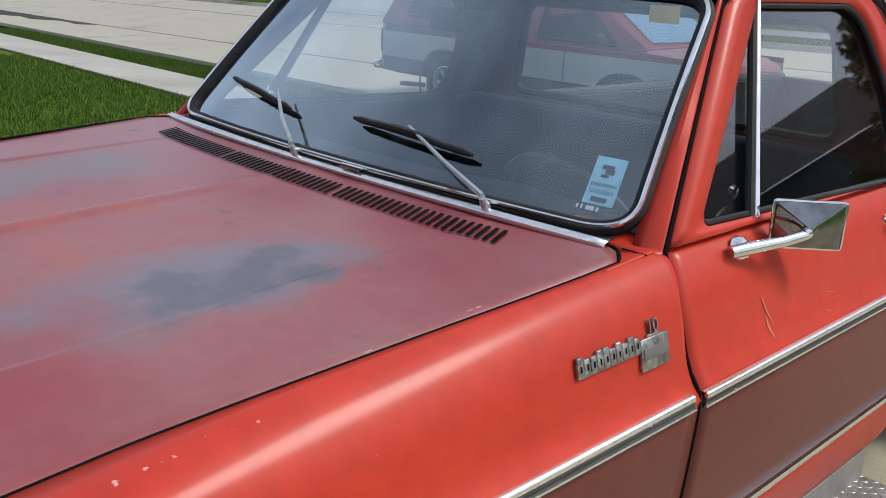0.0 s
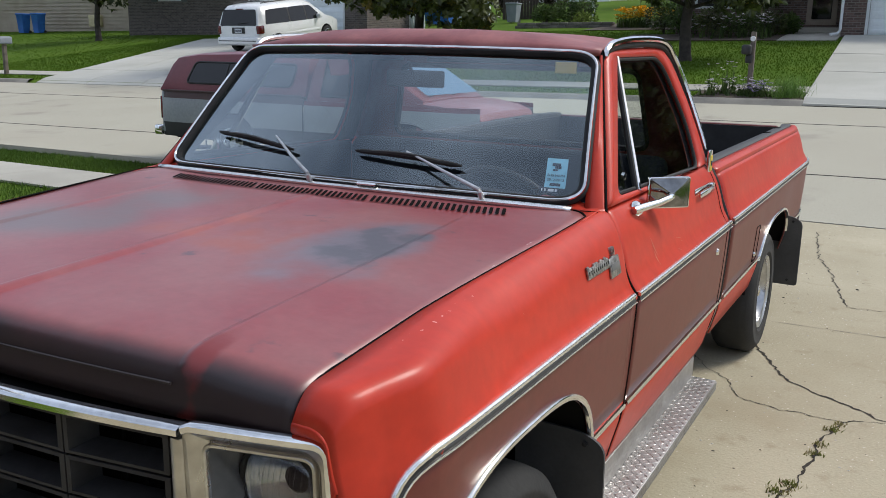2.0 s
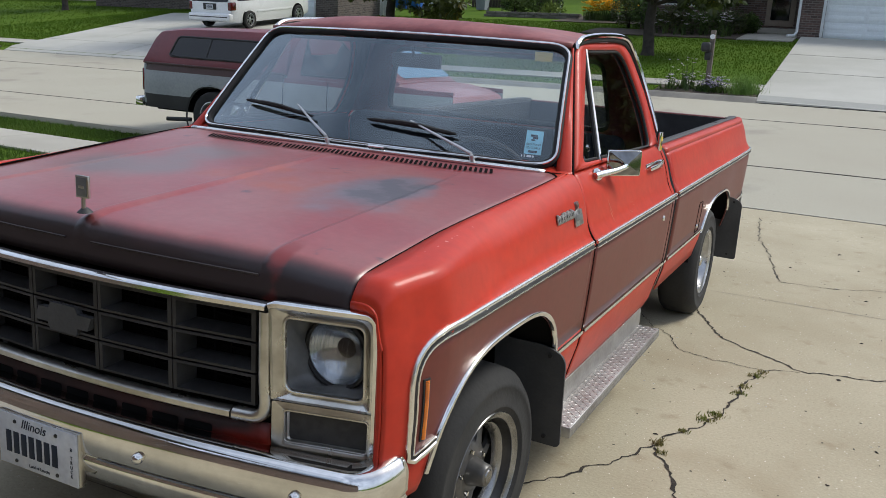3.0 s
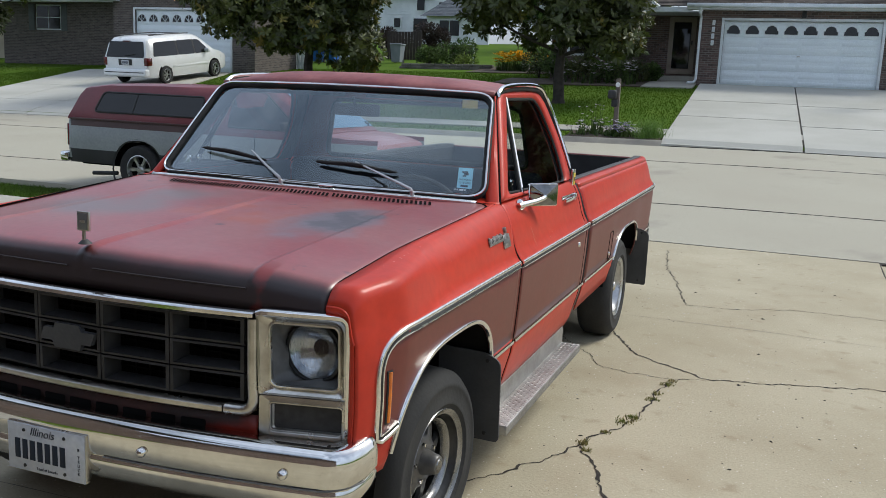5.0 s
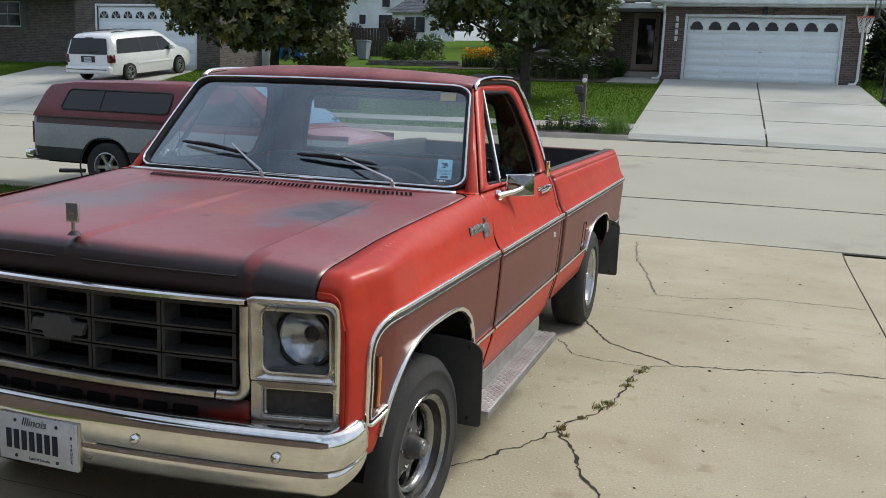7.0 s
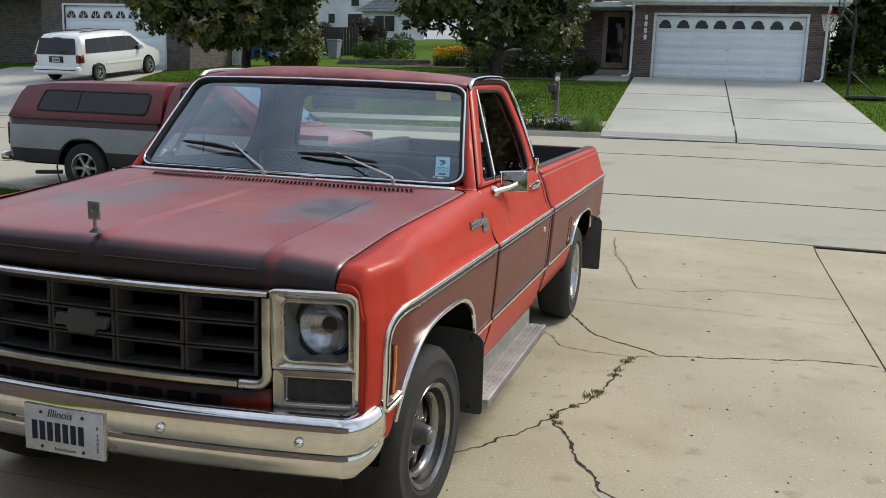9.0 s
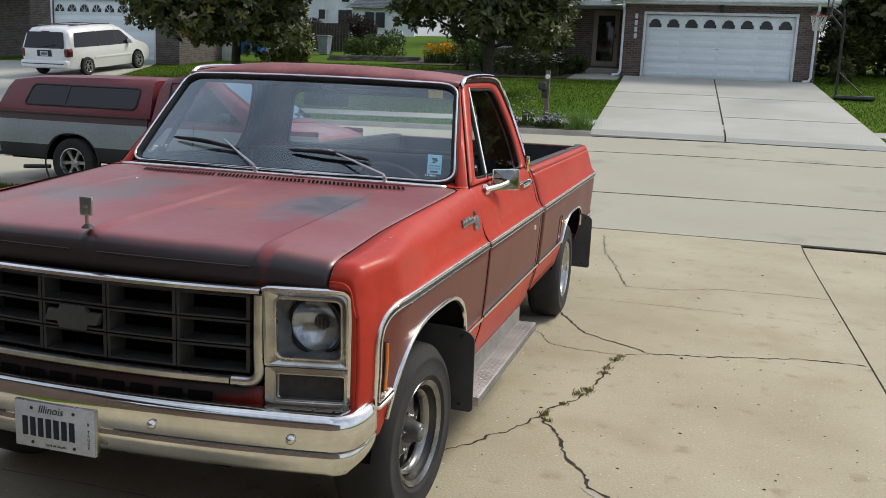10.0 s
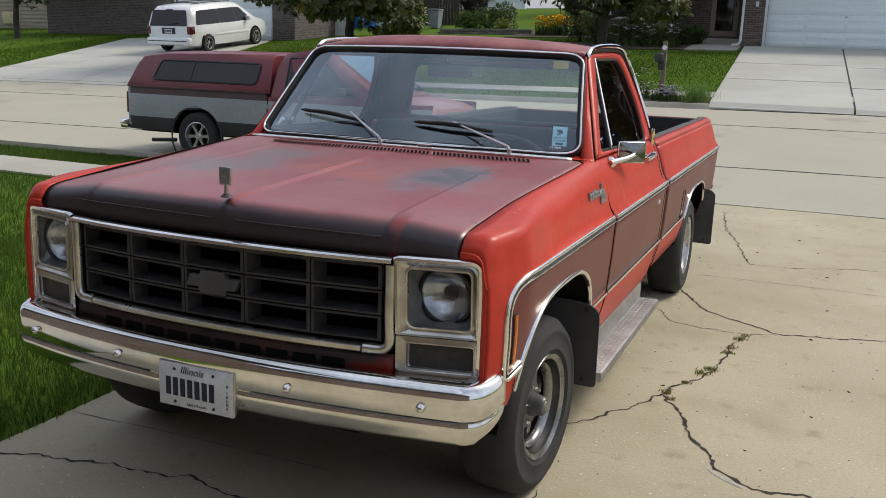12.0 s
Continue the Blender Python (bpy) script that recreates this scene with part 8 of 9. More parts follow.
for x in (GXA - 0.02, GXB - 0.12):
    tube("downspout", [(x, FY - 0.46, EZ - 0.04), (x, FY - 0.42, EZ - 0.22), (x, FY - 0.06, EZ - 0.34), (x, FY - 0.05, HZ + 0.2), (x - 0.06, FY - 0.12, HZ + 0.08), (x - 0.25, FY - 0.3, HZ + 0.06)], 0.045, TRIMWHITE, brick_house, "white downspout", 8)
# gable with pale trim beside the entry roof
flat("gable_face", [(-6.9, FY + 0.70, EZ + 0.08), (-2.9, FY + 0.70, EZ + 0.08), (-4.9, FY + 0.70, EZ + 1.75)], BRICK, brick_house, "", 0.1)
tube("gable_trim", [(-2.75, FY + 0.62, EZ + 0.04), (-4.9, FY + 0.62, EZ + 1.86), (-7.05, FY + 0.62, EZ + 0.04)], 0.085, TRIMWHITE, brick_house, "", 6)
shingled("gable_roof", (-2.7, FY + 0.6, EZ + 0.10), (-2.7, FY + 5.5, EZ + 0.10), (-4.9, FY + 5.5, EZ + 1.95), (-4.9, FY + 0.6, EZ + 1.95), SLATE, brick_house)
for i in range(4):
    zc = 4.30 - i * 0.225
    box("wall_bar", (-0.83, FY - 0.03, zc - 0.085), (-0.73, FY + 0.005, zc + 0.085), TRIMWHITE, brick_house, 0.01)
lan = box("wall_lantern", (1.98, FY - 0.14, 4.46), (2.12, FY + 0.0, 4.72), BLACK, brick_house, 0.02)
# basketball hoop beside the drive
hoop = thing("basketball_hoop", "black portable basketball hoop with a smoked backboard beside the drive", "hoop")
hz = ground_z(5.42, 25.2)
tube("pole", [(5.42, 25.2, hz), (5.42, 25.2, hz + 2.1), (5.38, 25.2, hz + 2.5)], 0.036, BLACK, hoop, "", 10)
box("base_tank", (5.40, 24.85, hz - 0.02), (6.45, 25.55, hz + 0.08), FLAP, hoop, 0.035)
tube("brace", [(5.42, 25.2, hz + 0.75), (6.2, 25.2, hz + 0.06)], 0.018, BLACK, hoop, "", 6)
tube("arm", [(5.40, 25.2, hz + 2.3), (5.05, 25.2, hz + 2.55)], 0.035, BLACK, hoop, "", 8)
tube("arm", [(5.40, 25.2, hz + 1.95), (5.05, 25.2, hz + 2.35)], 0.03, BLACK, hoop, "", 8)
bb = flat("backboard", [(5.0, 25.75, hz + 2.25), (5.0, 24.65, hz + 2.25), (5.0, 24.65, hz + 2.97), (5.0, 25.75, hz + 2.97)], SMOKED, hoop, "smoked clear backboard", 0.03)
tube("backboard_frame", [(4.99, 25.75, hz + 2.25), (4.99, 24.65, hz + 2.25), (4.99, 24.65, hz + 2.97), (4.99, 25.75, hz + 2.97)], 0.02, FLAP, hoop, "", 6, closed=True)
tube("rim", [(4.73 + 0.22 * math.cos(a), 25.2 + 0.22 * math.sin(a), hz + 2.31) for a in np.linspace(0, 2 * math.pi, 25)[:-1]], 0.014, ORANGE, hoop, "orange rim", 6, closed=True)
net = thing("net", "", "")
net.parent = hoop
for k in range(12):
    a, b = 2 * math.pi * k / 12, 2 * math.pi * (k + 1) / 12
    for q0, q1 in ((a, b), (b, a)):
        tube("cord", [(4.73 + lerp(0.22, 0.12, t) * math.cos(lerp(q0, q1 + (q1 - q0), t)), 25.2 + lerp(0.22, 0.12, t) * math.sin(lerp(q0, q1 + (q1 - q0), t)), hz + 2.30 - 0.42 * t) for t in np.linspace(0, 1, 6)], 0.008, NET, net, "", 4)

# left house: tan brick, gabled garage, slate roof
tan_house = thing("tan_brick_house", "tan brick house with a gabled garage and slate-grey roof", "house")
LX0, LX1, LY = -26.7, -19.3, 29.75
LZ = ground_z(-23, LY)
wall("garage_wall", (LX0, LY), (LX1, LY), LZ - 0.6, 5.2, BRICK_TAN, tan_house, [(1.2, 6.2, LZ - 0.6, 4.55)], 0.25, "tan brick garage front")
wall("garage_side_wall", (LX0, LY + 4.5), (LX0, LY), LZ - 0.6, 5.2, BRICK_TAN, tan_house)
wall("garage_side_wall", (LX1, LY), (LX1, LY + 3.4), LZ - 0.6, 5.2, BRICK_TAN, tan_house)
flat("gable_face", [(LX0, LY, 5.2), (LX1, LY, 5.2), ((LX0 + LX1) / 2, LY, 7.9)], BRICK_TAN, tan_house, "", 0.2)
me = tan_house.children[-1].data
uvn = me.uv_layers.new(name="UVMap")
for lp_ in me.loops:
    co = me.vertices[lp_.vertex_index].co
    uvn.data[lp_.index].uv = (co.x, co.z)
sectional_door(-25.5, -20.5, LZ + 0.02, 4.55, LY + 0.08, tan_house, "fan")
wall("front_wall", (-36.5, LY + 3.0), (LX0, LY + 3.0), LZ - 0.6, 5.25, BRICK_TAN, tan_house, [(2.2, 3.85, 3.75, 5.0), (8.9, 9.4, 3.3, 5.0)])
for xa, xb, za, zb in ((-34.3, -32.65, 3.75, 5.0), (-27.6, -27.1, 3.3, 5.0)):
    wf = box("window_frame", (xa, LY + 3.04, za), (xb, LY + 3.10, zb), TRIMWHITE, tan_house, 0.01, "white sash window with dark shutters")
    mid = (xa + xb) / 2
    for a, b in ((xa + 0.07, mid - 0.03), (mid + 0.03, xb - 0.07)):
        for q0, q1 in ((za + 0.07, (za + zb) / 2 - 0.02), ((za + zb) / 2 + 0.02, zb - 0.07)):
            if b - a > 0.05:
                box("pane", (a, LY + 3.02, q0), (b, LY + 3.05, q1), DARKGLASS, wf)
    for x in (xa - 0.42, xb + 0.04):
        box("shutter", (x, LY + 2.96, za - 0.03), (x + 0.38, LY + 3.0, zb + 0.03), material("grey_shutter", (0.10, 0.11, 0.11), 0.6), tan_house, 0.01)
PK = ((LX0 + LX1) / 2, 8.15)
for sg, xe in ((1, LX1 + 0.45), (-1, LX0 - 0.45)):
    shingled("garage_roof", (xe, LY - 0.4, 5.02), (xe, LY + (3.6 if sg > 0 else 9), 5.02), (PK[0], LY + (3.6 if sg > 0 else 9), PK[1]), (PK[0], LY - 0.4, PK[1]), SLATE, tan_house, "slate-grey shingle roof")
    tube("barge_board", [(xe, LY - 0.42, 4.98), (PK[0], LY - 0.42, PK[1] - 0.02)], 0.10, TRIMWHITE, tan_house, "white barge board", 6)
box("eave_return", (LX0 - 0.55, LY - 0.42, 4.90), (LX0 + 0.4, LY + 0.1, 5.06), TRIMWHITE, tan_house)
shingled("main_roof", (-37.2, LY + 2.5, 5.2), (LX0 + 2, LY + 2.5, 5.2), (LX0 + 2, LY + 8, 8.4), (-34, LY + 8, 8.4), SLATE, tan_house, "slate-grey shingle roof")
box("gutter", (-37.2, LY + 2.38, 5.08), (LX0 - 0.4, LY + 2.52, 5.24), TRIMWHITE, tan_house, 0.02)
flat("porch_gable", [(-31.4, LY + 1.9, 5.2), (-27.9, LY + 1.9, 5.2), (-29.9, LY + 1.9, 6.6)], SLATE, tan_house, "", 0.1)
for xa, xb in ((-31.8, -29.65), (-27.5, -29.65)):
    tube("porch_trim", [(xa, LY + 1.85, 5.1), (xb, LY + 1.85, 6.75)], 0.09, TRIMWHITE, tan_house, "", 6)
lamp_house = box("wall_lamp", (-23.30, LY - 0.16, 4.92), (-23.14, LY, 5.14), BLACK, tan_house, 0.02, "lit brass wall lamp")
lathe("lamp_glow", [(0, 0.09), (0.06, 0.06), (0.08, 0), (0.06, -0.06), (0, -0.09)], (-23.22, LY - 0.17, 5.02), (0, 0, 1), WARM, lamp_house, "", 14)

# distant white houses behind the trees
white_house = thing("white_house", "white two-storey sided house with a grey roof", "house")
WY = 72.0
gzw = ground_z(-27, WY) - 0.5
wall("siding_wall", (-36.0, WY), (-26.6, WY), gzw, 9.6, SIDING, white_house)
flat("gable_face", [(-30.6, WY - 0.02, 9.3), (-25.9, WY - 0.02, 9.3), (-28.2, WY - 0.02, 11.2)], SIDING, white_house, "", 0.3)
flat("gable_wall", [(-30.6, WY - 0.04, gzw), (-25.9, WY - 0.04, gzw), (-25.9, WY - 0.04, 9.4), (-30.6, WY - 0.04, 9.4)], SIDING, white_house, "", 0.3)
shingled("roof", (-25.6, WY - 0.5, 9.2), (-25.6, WY + 9, 9.2), (-28.2, WY + 9, 11.4), (-28.2, WY - 0.5, 11.4), SLATE, white_house, "", 0.4)
shingled("roof", (-36.4, WY - 0.5, 9.5), (-28.5, WY - 0.5, 9.5), (-28.5, WY + 4, 12.0), (-36.4, WY + 4, 12.0), SLATE, white_house, "", 0.4)
for z in np.arange(gzw + 0.3, 9.3, 0.25):
    box("siding_lap", (-36, WY - 0.06, z), (-25.9, WY - 0.01, z + 0.03), SIDING, white_house)
for xa, xb, za, zb in ((-30.0, -29.3, 8.4, 9.4), (-32.2, -31.6, 6.9, 7.7), (-30.3, -28.6, 6.3, 7.7), (-27.9, -27.2, 8.2, 9.1)):
    f = box("window_frame", (xa - 0.1, WY - 0.14, za - 0.1), (xb + 0.1, WY - 0.05, zb + 0.1), TRIMWHITE, white_house)
    box("glass_pane", (xa, WY - 0.17, za), (xb, WY - 0.12, zb), DARKGLASS, f)
grey_wing = thing("grey_roofed_house", "low white house with a dark grey gable roof", "house")
W2 = 66.0
g2 = ground_z(-24, W2) - 0.5
wall("siding_wall", (-26.6, W2), (-21.2, W2), g2, 7.6, SIDING, grey_wing)
shingled("roof", (-27.0, W2 - 0.5, 7.4), (-20.8, W2 - 0.5, 7.4), (-21.6, W2 + 4, 9.6), (-25.6, W2 + 4, 9.6), SLATE, grey_wing, "dark grey shingle roof", 0.3)
for xa, xb in ((-25.4, -24.6), (-24.5, -23.7)):
    f = box("window_frame", (xa - 0.06, W2 - 0.12, 5.8), (xb + 0.06, W2 - 0.02, 7.2), TRIMWHITE, grey_wing)
    box("glass_pane", (xa, W2 - 0.15, 5.9), (xb, W2 - 0.10, 7.1), DARKGLASS, f)
# beige sided house far left
beige = thing("beige_house", "beige sided house with a brown roof", "house")
BZ = ground_z(-50, 37) - 0.5
BEIGE = material("beige_siding", (0.42, 0.36, 0.28), 0.8, 0, (0.36, 0.30, 0.23), 1.2)
wall("siding_wall", (-66, 37), (-38.2, 37), BZ, BZ + 3.4, BEIGE, beige)
wall("siding_wall", (-38.2, 37), (-38.2, 46), BZ, BZ + 3.4, BEIGE, beige)
for z in np.arange(BZ + 0.5, BZ + 3.3, 0.22):
    box("siding_lap", (-66, 36.95, z), (-38.2, 37.0, z + 0.03), BEIGE, beige)
shingled("roof", (-67, 36.5, BZ + 3.3), (-37.6, 36.5, BZ + 3.3), (-40, 42, BZ + 6), (-64, 42, BZ + 6), SHINGLE, beige, "", 0.3)
box("meter_box", (-44.4, 36.75, BZ + 0.8), (-43.4, 37.0, BZ + 1.5), material("cream_box", (0.6, 0.52, 0.30), 0.6), beige, 0.02)

# brick house beyond the hedge: it shows in the door glass
far_house = thing("hedge_house", "low brick house with a shingle roof beyond the hedge", "house")
NZ = ground_z(18, 38)
wall("front_wall", (12.6, 38.0), (34.0, 38.0), NZ - 0.6, NZ + 3.6, BRICK, far_house)
wall("end_wall", (12.6, 47.0), (12.6, 38.0), NZ - 0.6, NZ + 3.6, BRICK, far_house)
shingled("roof", (12.1, 37.5, NZ + 3.6), (34.5, 37.5, NZ + 3.6), (32.0, 42.5, NZ + 6.9), (15.5, 42.5, NZ + 6.9), SHINGLE, far_house, "", 0.3)
shingled("roof", (12.1, 47.5, NZ + 3.6), (12.1, 37.5, NZ + 3.6), (15.5, 42.5, NZ + 6.9), (15.5, 43.0, NZ + 6.9), SHINGLE, far_house, "", 0.3)

# the unseen house behind the walker: a plain garage front added to close the place and cut skylight
near_house = thing("near_house", "plain unseen brick garage front, added to close the driveway's end", "house")
wall("garage_wall", (5.4, -4.9), (-1.9, -4.9), -0.3, 2.9, BRICK, near_house)
wall("house_wall", (-1.9, -2.3), (-16, -2.3), -0.3, 2.9, BRICK, near_house)
wall("house_side_wall", (-1.9, -4.9), (-1.9, -2.3), -0.3, 2.9, BRICK, near_house)
shingled("garage_roof", (6.0, -4.4, 2.85), (-2.1, -4.4, 2.85), (-1.0, -9, 5.4), (4.5, -9, 5.4), SHINGLE, near_house, "", 0.3)
shingled("house_roof", (-1.5, -1.9, 2.85), (-16.5, -1.9, 2.85), (-15, -7.4, 5.4), (-1.5, -7.4, 5.4), SHINGLE, near_house, "", 0.3)
# Unseen strip, added so the bumper mirrors grey instead of lawn green.
tagged(link_mesh("pavement", *slab_verts(-9.0, -1.25, -2.3, -1.2, 8, 4, 0.012, 0.05), WALKWAY, None, "", False), "unseen concrete strip added along the house front for the bumper's reflection", "pavement", kind="structure")


# ---- plants ----
def leaf_cloud(centres, n, size, seed, droop=0.4):
    """Leaves scattered in clumps: each clump is (x, y, z, rx, ry, rz)."""
    r = random.Random(seed)
    verts, faces = [], []
    weights = [c[3] * c[4] * c[5] for c in centres]
    for _ in range(n):
        c = r.choices(centres, weights)[0]
        while True:
            a, b, q = r.uniform(-1, 1), r.uniform(-1, 1), r.uniform(-1, 1)
            d = a * a + b * b + q * q
            if 0.15 < d < 1:
                break
        k = d ** -0.22
        p = Vector((c[0] + a * k * c[3], c[1] + b * k * c[4], c[2] + q * k * c[5]))
        out = Vector((a, b, q * 0.5 + 0.25)).normalized()
        along = (out + Vector((r.gauss(0, 0.6), r.gauss(0, 0.6), r.gauss(0, 0.5) - droop * 0.3))).normalized()
        side = along.cross(Vector((r.gauss(0, 1), r.gauss(0, 1), r.gauss(0, 1) + 0.6))).normalized()
        nn = along.cross(side)
        L = size * r.uniform(0.6, 1.3)
        W = L * r.uniform(0.30, 0.42)
        i = len(verts)
        verts += [p, p + along * L * 0.5 + side * W * 0.5 + nn * L * 0.06, p + along * L, p + along * L * 0.5 - side * W * 0.5 + nn * L * 0.06]
        faces += [(i, i + 1, i + 2), (i, i + 2, i + 3)]
    return verts, faces


def rosettes(centres, n, size, seed, per=8):
    """Whorls of leaves on the outside of clumps, as on a magnolia: each whorl looks outwards and up."""
    r = random.Random(seed)
    verts, faces = [], []
    weights = [c[3] * c[4] for c in centres]
    for _ in range(n // per):
        c = r.choices(centres, weights)[0]
        d = Vector((r.gauss(0, 1), r.gauss(0, 1), r.gauss(0, 1))).normalized()
        k = r.uniform(0.55, 1.08)
        p = Vector((c[0] + d.x * k * c[3], c[1] + d.y * k * c[4], c[2] + d.z * k * c[5]))
        axis = (d + Vector((r.gauss(0, 0.25), r.gauss(0, 0.25), 0.45))).normalized()
        e1 = axis.orthogonal().normalized()
        e2 = axis.cross(e1)
        turn = r.random() * 6.3
        for q in range(per):
            a = turn + 2 * math.pi * q / per + r.uniform(-0.3, 0.3)
            rad = e1 * math.cos(a) + e2 * math.sin(a)
            along = (rad + axis * r.uniform(0.0, 0.9)).normalized()
            side = axis.cross(rad).normalized()
            nn = along.cross(side)
            L = size * r.uniform(0.6, 1.25)
            W = L * r.uniform(0.38, 0.50)
            i = len(verts)
            verts += [p, p + along * L * 0.55 + side * W * 0.5 - nn * L * 0.05, p + along * L, p + along * L * 0.55 - side * W * 0.5 - nn * L * 0.05]
            faces += [(i, i + 1, i + 2), (i, i + 2, i + 3)]
    return verts, faces


def make_tree(x, y, height, spread, low, n, seed, label, leaf=LEAF, size=0.2, name="tree", trunk=0.13, yellow=0.05, shift=0.0, count=44, fill=1.0):
    r = random.Random(seed)
    z0 = ground_z(x, y) - 0.05
    t = thing(name, label, "tree")
    path = [(x, y, z0 - 0.1), (x + 0.02, y, z0 + 0.15), (x - 0.03, y, z0 + 0.9), (x + 0.04, y + 0.05, z0 + 2.0), (x, y, z0 + height * 0.62), (x, y, z0 + height * 0.9)]
    tube("trunk", path, [trunk * 1.7, trunk * 1.15, trunk, trunk * 0.85, trunk * 0.45, 0.02], BARK, t, "grey-brown trunk", 12)
    clumps = []
    for i in range(count):
        a = 2 * math.pi * (i * 0.381966) + r.uniform(-0.4, 0.4)
        f = (i + 0.5) / count
        zc = lerp(low + 0.45, height * 0.95, f ** 0.9)
        prof = math.sin(math.pi * min(0.98, 0.20 + 0.80 * f) ** 0.85) ** 0.6
        rad = spread * prof * r.uniform(0.30, 0.82)
        cx, cy = x + shift + math.cos(a) * rad, y + math.sin(a) * rad
        s0 = spread * r.uniform(0.17, 0.30) * fill
        clumps.append((cx, cy, z0 + zc + r.uniform(-0.25, 0.25), s0, s0, s0 * 0.75))
        if i % 2 == 0:
            zb = max(1.4, zc - 0.9)
            tube("limb", [(x, y, z0 + zb), (lerp(x, cx, 0.5), lerp(y, cy, 0.5), z0 + lerp(zb, zc, 0.45)), (cx, cy, z0 + zc)], [trunk * 0.42, trunk * 0.28, 0.012], BARK, t, "", 7)
    v, f = rosettes(clumps, n, size, seed)
    tagged(link_mesh("crown", v, f, leaf, t, "crown of large glossy dark leaves", False), kind="stuff")
    if yellow:
        v, f = rosettes(clumps, int(n * yellow), size, seed + 9)
        tagged(link_mesh("yellow_foliage", v, f, LEAF_YELLOW, t, "yellowing leaves", False), kind="stuff")
    return t


HEDGE = []
make_tree(-4.5, 23.2, 6.6, 3.05, 1.35, 36000, 11, "dark glossy-leaved magnolia tree on the lawn", trunk=0.15, size=0.21, yellow=0.03)
make_tree(-13.4, 24.0, 7.2, 4.5, 1.15, 60000, 12, "broad dark magnolia tree with yellowing leaves", trunk=0.15, yellow=0.08, size=0.22, shift=-0.75)
make_tree(9.0, 35.0, 9.5, 3.4, 0.2, 26000, 13, "dense dark evergreen tree beside the brick house", size=0.30, yellow=0, fill=1.35)
make_tree(7.4, 34.6, 8.5, 2.1, 0.1, 16000, 21, "slim dense evergreen tree by the house corner", size=0.26, yellow=0, fill=1.5)
make_tree(11.2, 37.0, 8.5, 2.4, 0.2, 26000, 20, "dense dark evergreen tree beyond the brick house", size=0.32, yellow=0, fill=1.35)
make_tree(27.0, 36.0, 10, 4.0, 0.6, 24000, 14, "large dark shade tree beyond the drive", size=0.34, yellow=0, fill=1.2)
for hx, hy, hr, hh in ((6.6, 33.0, 1.0, 1.0), (10.4, 33.6, 1.8, 1.5), (13.8, 33.8, 2.0, 1.6), (17.4, 33.6, 2.0, 1.5)):
    HEDGE.append((hx, hy, hr, hh))
make_tree(-34.5, 29.0, 8.0, 3.0, 1.8, 16000, 15, "dark shade tree before the tan house", size=0.25, yellow=0.02)
make_tree(-21.5, 88.0, 11, 4.5, 1.5, 9000, 16, "distant green tree behind the white house", leaf=SHRUB, size=0.7, yellow=0)
make_tree(-40.0, 84.0, 12, 6.0, 1.5, 9000, 17, "distant green tree behind the houses", leaf=SHRUB, size=0.8, yellow=0)
make_tree(-9.0, 56.0, 9, 4.5, 0.6, 12000, 19, "distant dark tree behind the brick house", leaf=LEAF, size=0.5, yellow=0, fill=1.3)


def shrub(x, y, rx, rz, n, size, leaf, label, seed, name="shrub", ry=None, z=None):
    z0 = ground_z(x, y) if z is None else z
    r = random.Random(seed)
    t = thing(name, label, "shrub", place=(0, 0, 0))
    for k in range(4):
        a = r.random() * 6.3
        tube("stem", [(x, y, z0 - 0.05), (x + 0.3 * rx * math.cos(a), y + 0.3 * rx * math.sin(a), z0 + rz)], [0.03, 0.01], BARK, t, "", 5)
    cl = [(x + r.uniform(-0.55, 0.55) * rx, y + r.uniform(-0.5, 0.5) * (ry or rx), z0 + rz * r.uniform(0.5, 1.25), rx * 0.5, (ry or rx) * 0.5, rz * 0.55) for _ in range(9)]
    v, f = leaf_cloud(cl, n, size, seed)
    v = [(p[0], p[1], max(p[2], z0 + 0.01)) for p in v]
    tagged(link_mesh("foliage", v, f, leaf, t, "", False), kind="stuff")
    return t


for k, (hx, hy, hr, hh) in enumerate(HEDGE):
    shrub(hx, hy, hr, hh, 5000, 0.22, LEAF, "tall dark hedge bush beside the brick house", 140 + k)


def flower_patch(x0, x1, y0, y1, n, h, bloom, label, seed, size=0.05, leaf=SHRUB):
    r = random.Random(seed)
    t = thing("flower_bed", label, "flowers")
    spots, v, f = [], [], []
    for _ in range(n):
        x, y = r.uniform(x0, x1), r.uniform(y0, y1)
        z = ground_z(x, y) - 0.03
        hh = h * r.uniform(0.5, 1.1)
        lx, ly = r.gauss(0, 0.08), r.gauss(0, 0.08)
        spots.append((x, y, z, hh, lx, ly, 0.012, r.random() * 6.3))
        for _k in range(3):
            spots.append((x + r.gauss(0, 0.03), y + r.gauss(0, 0.03), z, hh * r.uniform(0.4, 0.9), r.gauss(0, 0.12), r.gauss(0, 0.12), 0.014, r.random() * 6.3))
        for k in range(5):
            a = 2 * math.pi * k / 5 + r.random()
            c = Vector((x + lx, y + ly, z + hh))
            d = Vector((math.cos(a), math.sin(a), 0.5)).normalized()
            e = Vector((-math.sin(a), math.cos(a), 0))
            i = len(v)
            v += [c, c + d * size * 0.6 + e * size * 0.3, c + d * size, c + d * size * 0.6 - e * size * 0.3]
            f += [(i, i + 1, i + 2, i + 3)]
    st_ = blades("stem_mass", spots, leaf, "", "", t)
    for key in ("category", "label"):
        if key in st_:
            del st_[key]
    tagged(link_mesh("bloom_mass", v, f, bloom, t, "", False), kind="stuff")
    return t


# mailbox in its little bed
mail = thing("mailbox", "black mailbox on a weathered wooden post", "mailbox")
mz = ground_z(-1.73, 17.76)
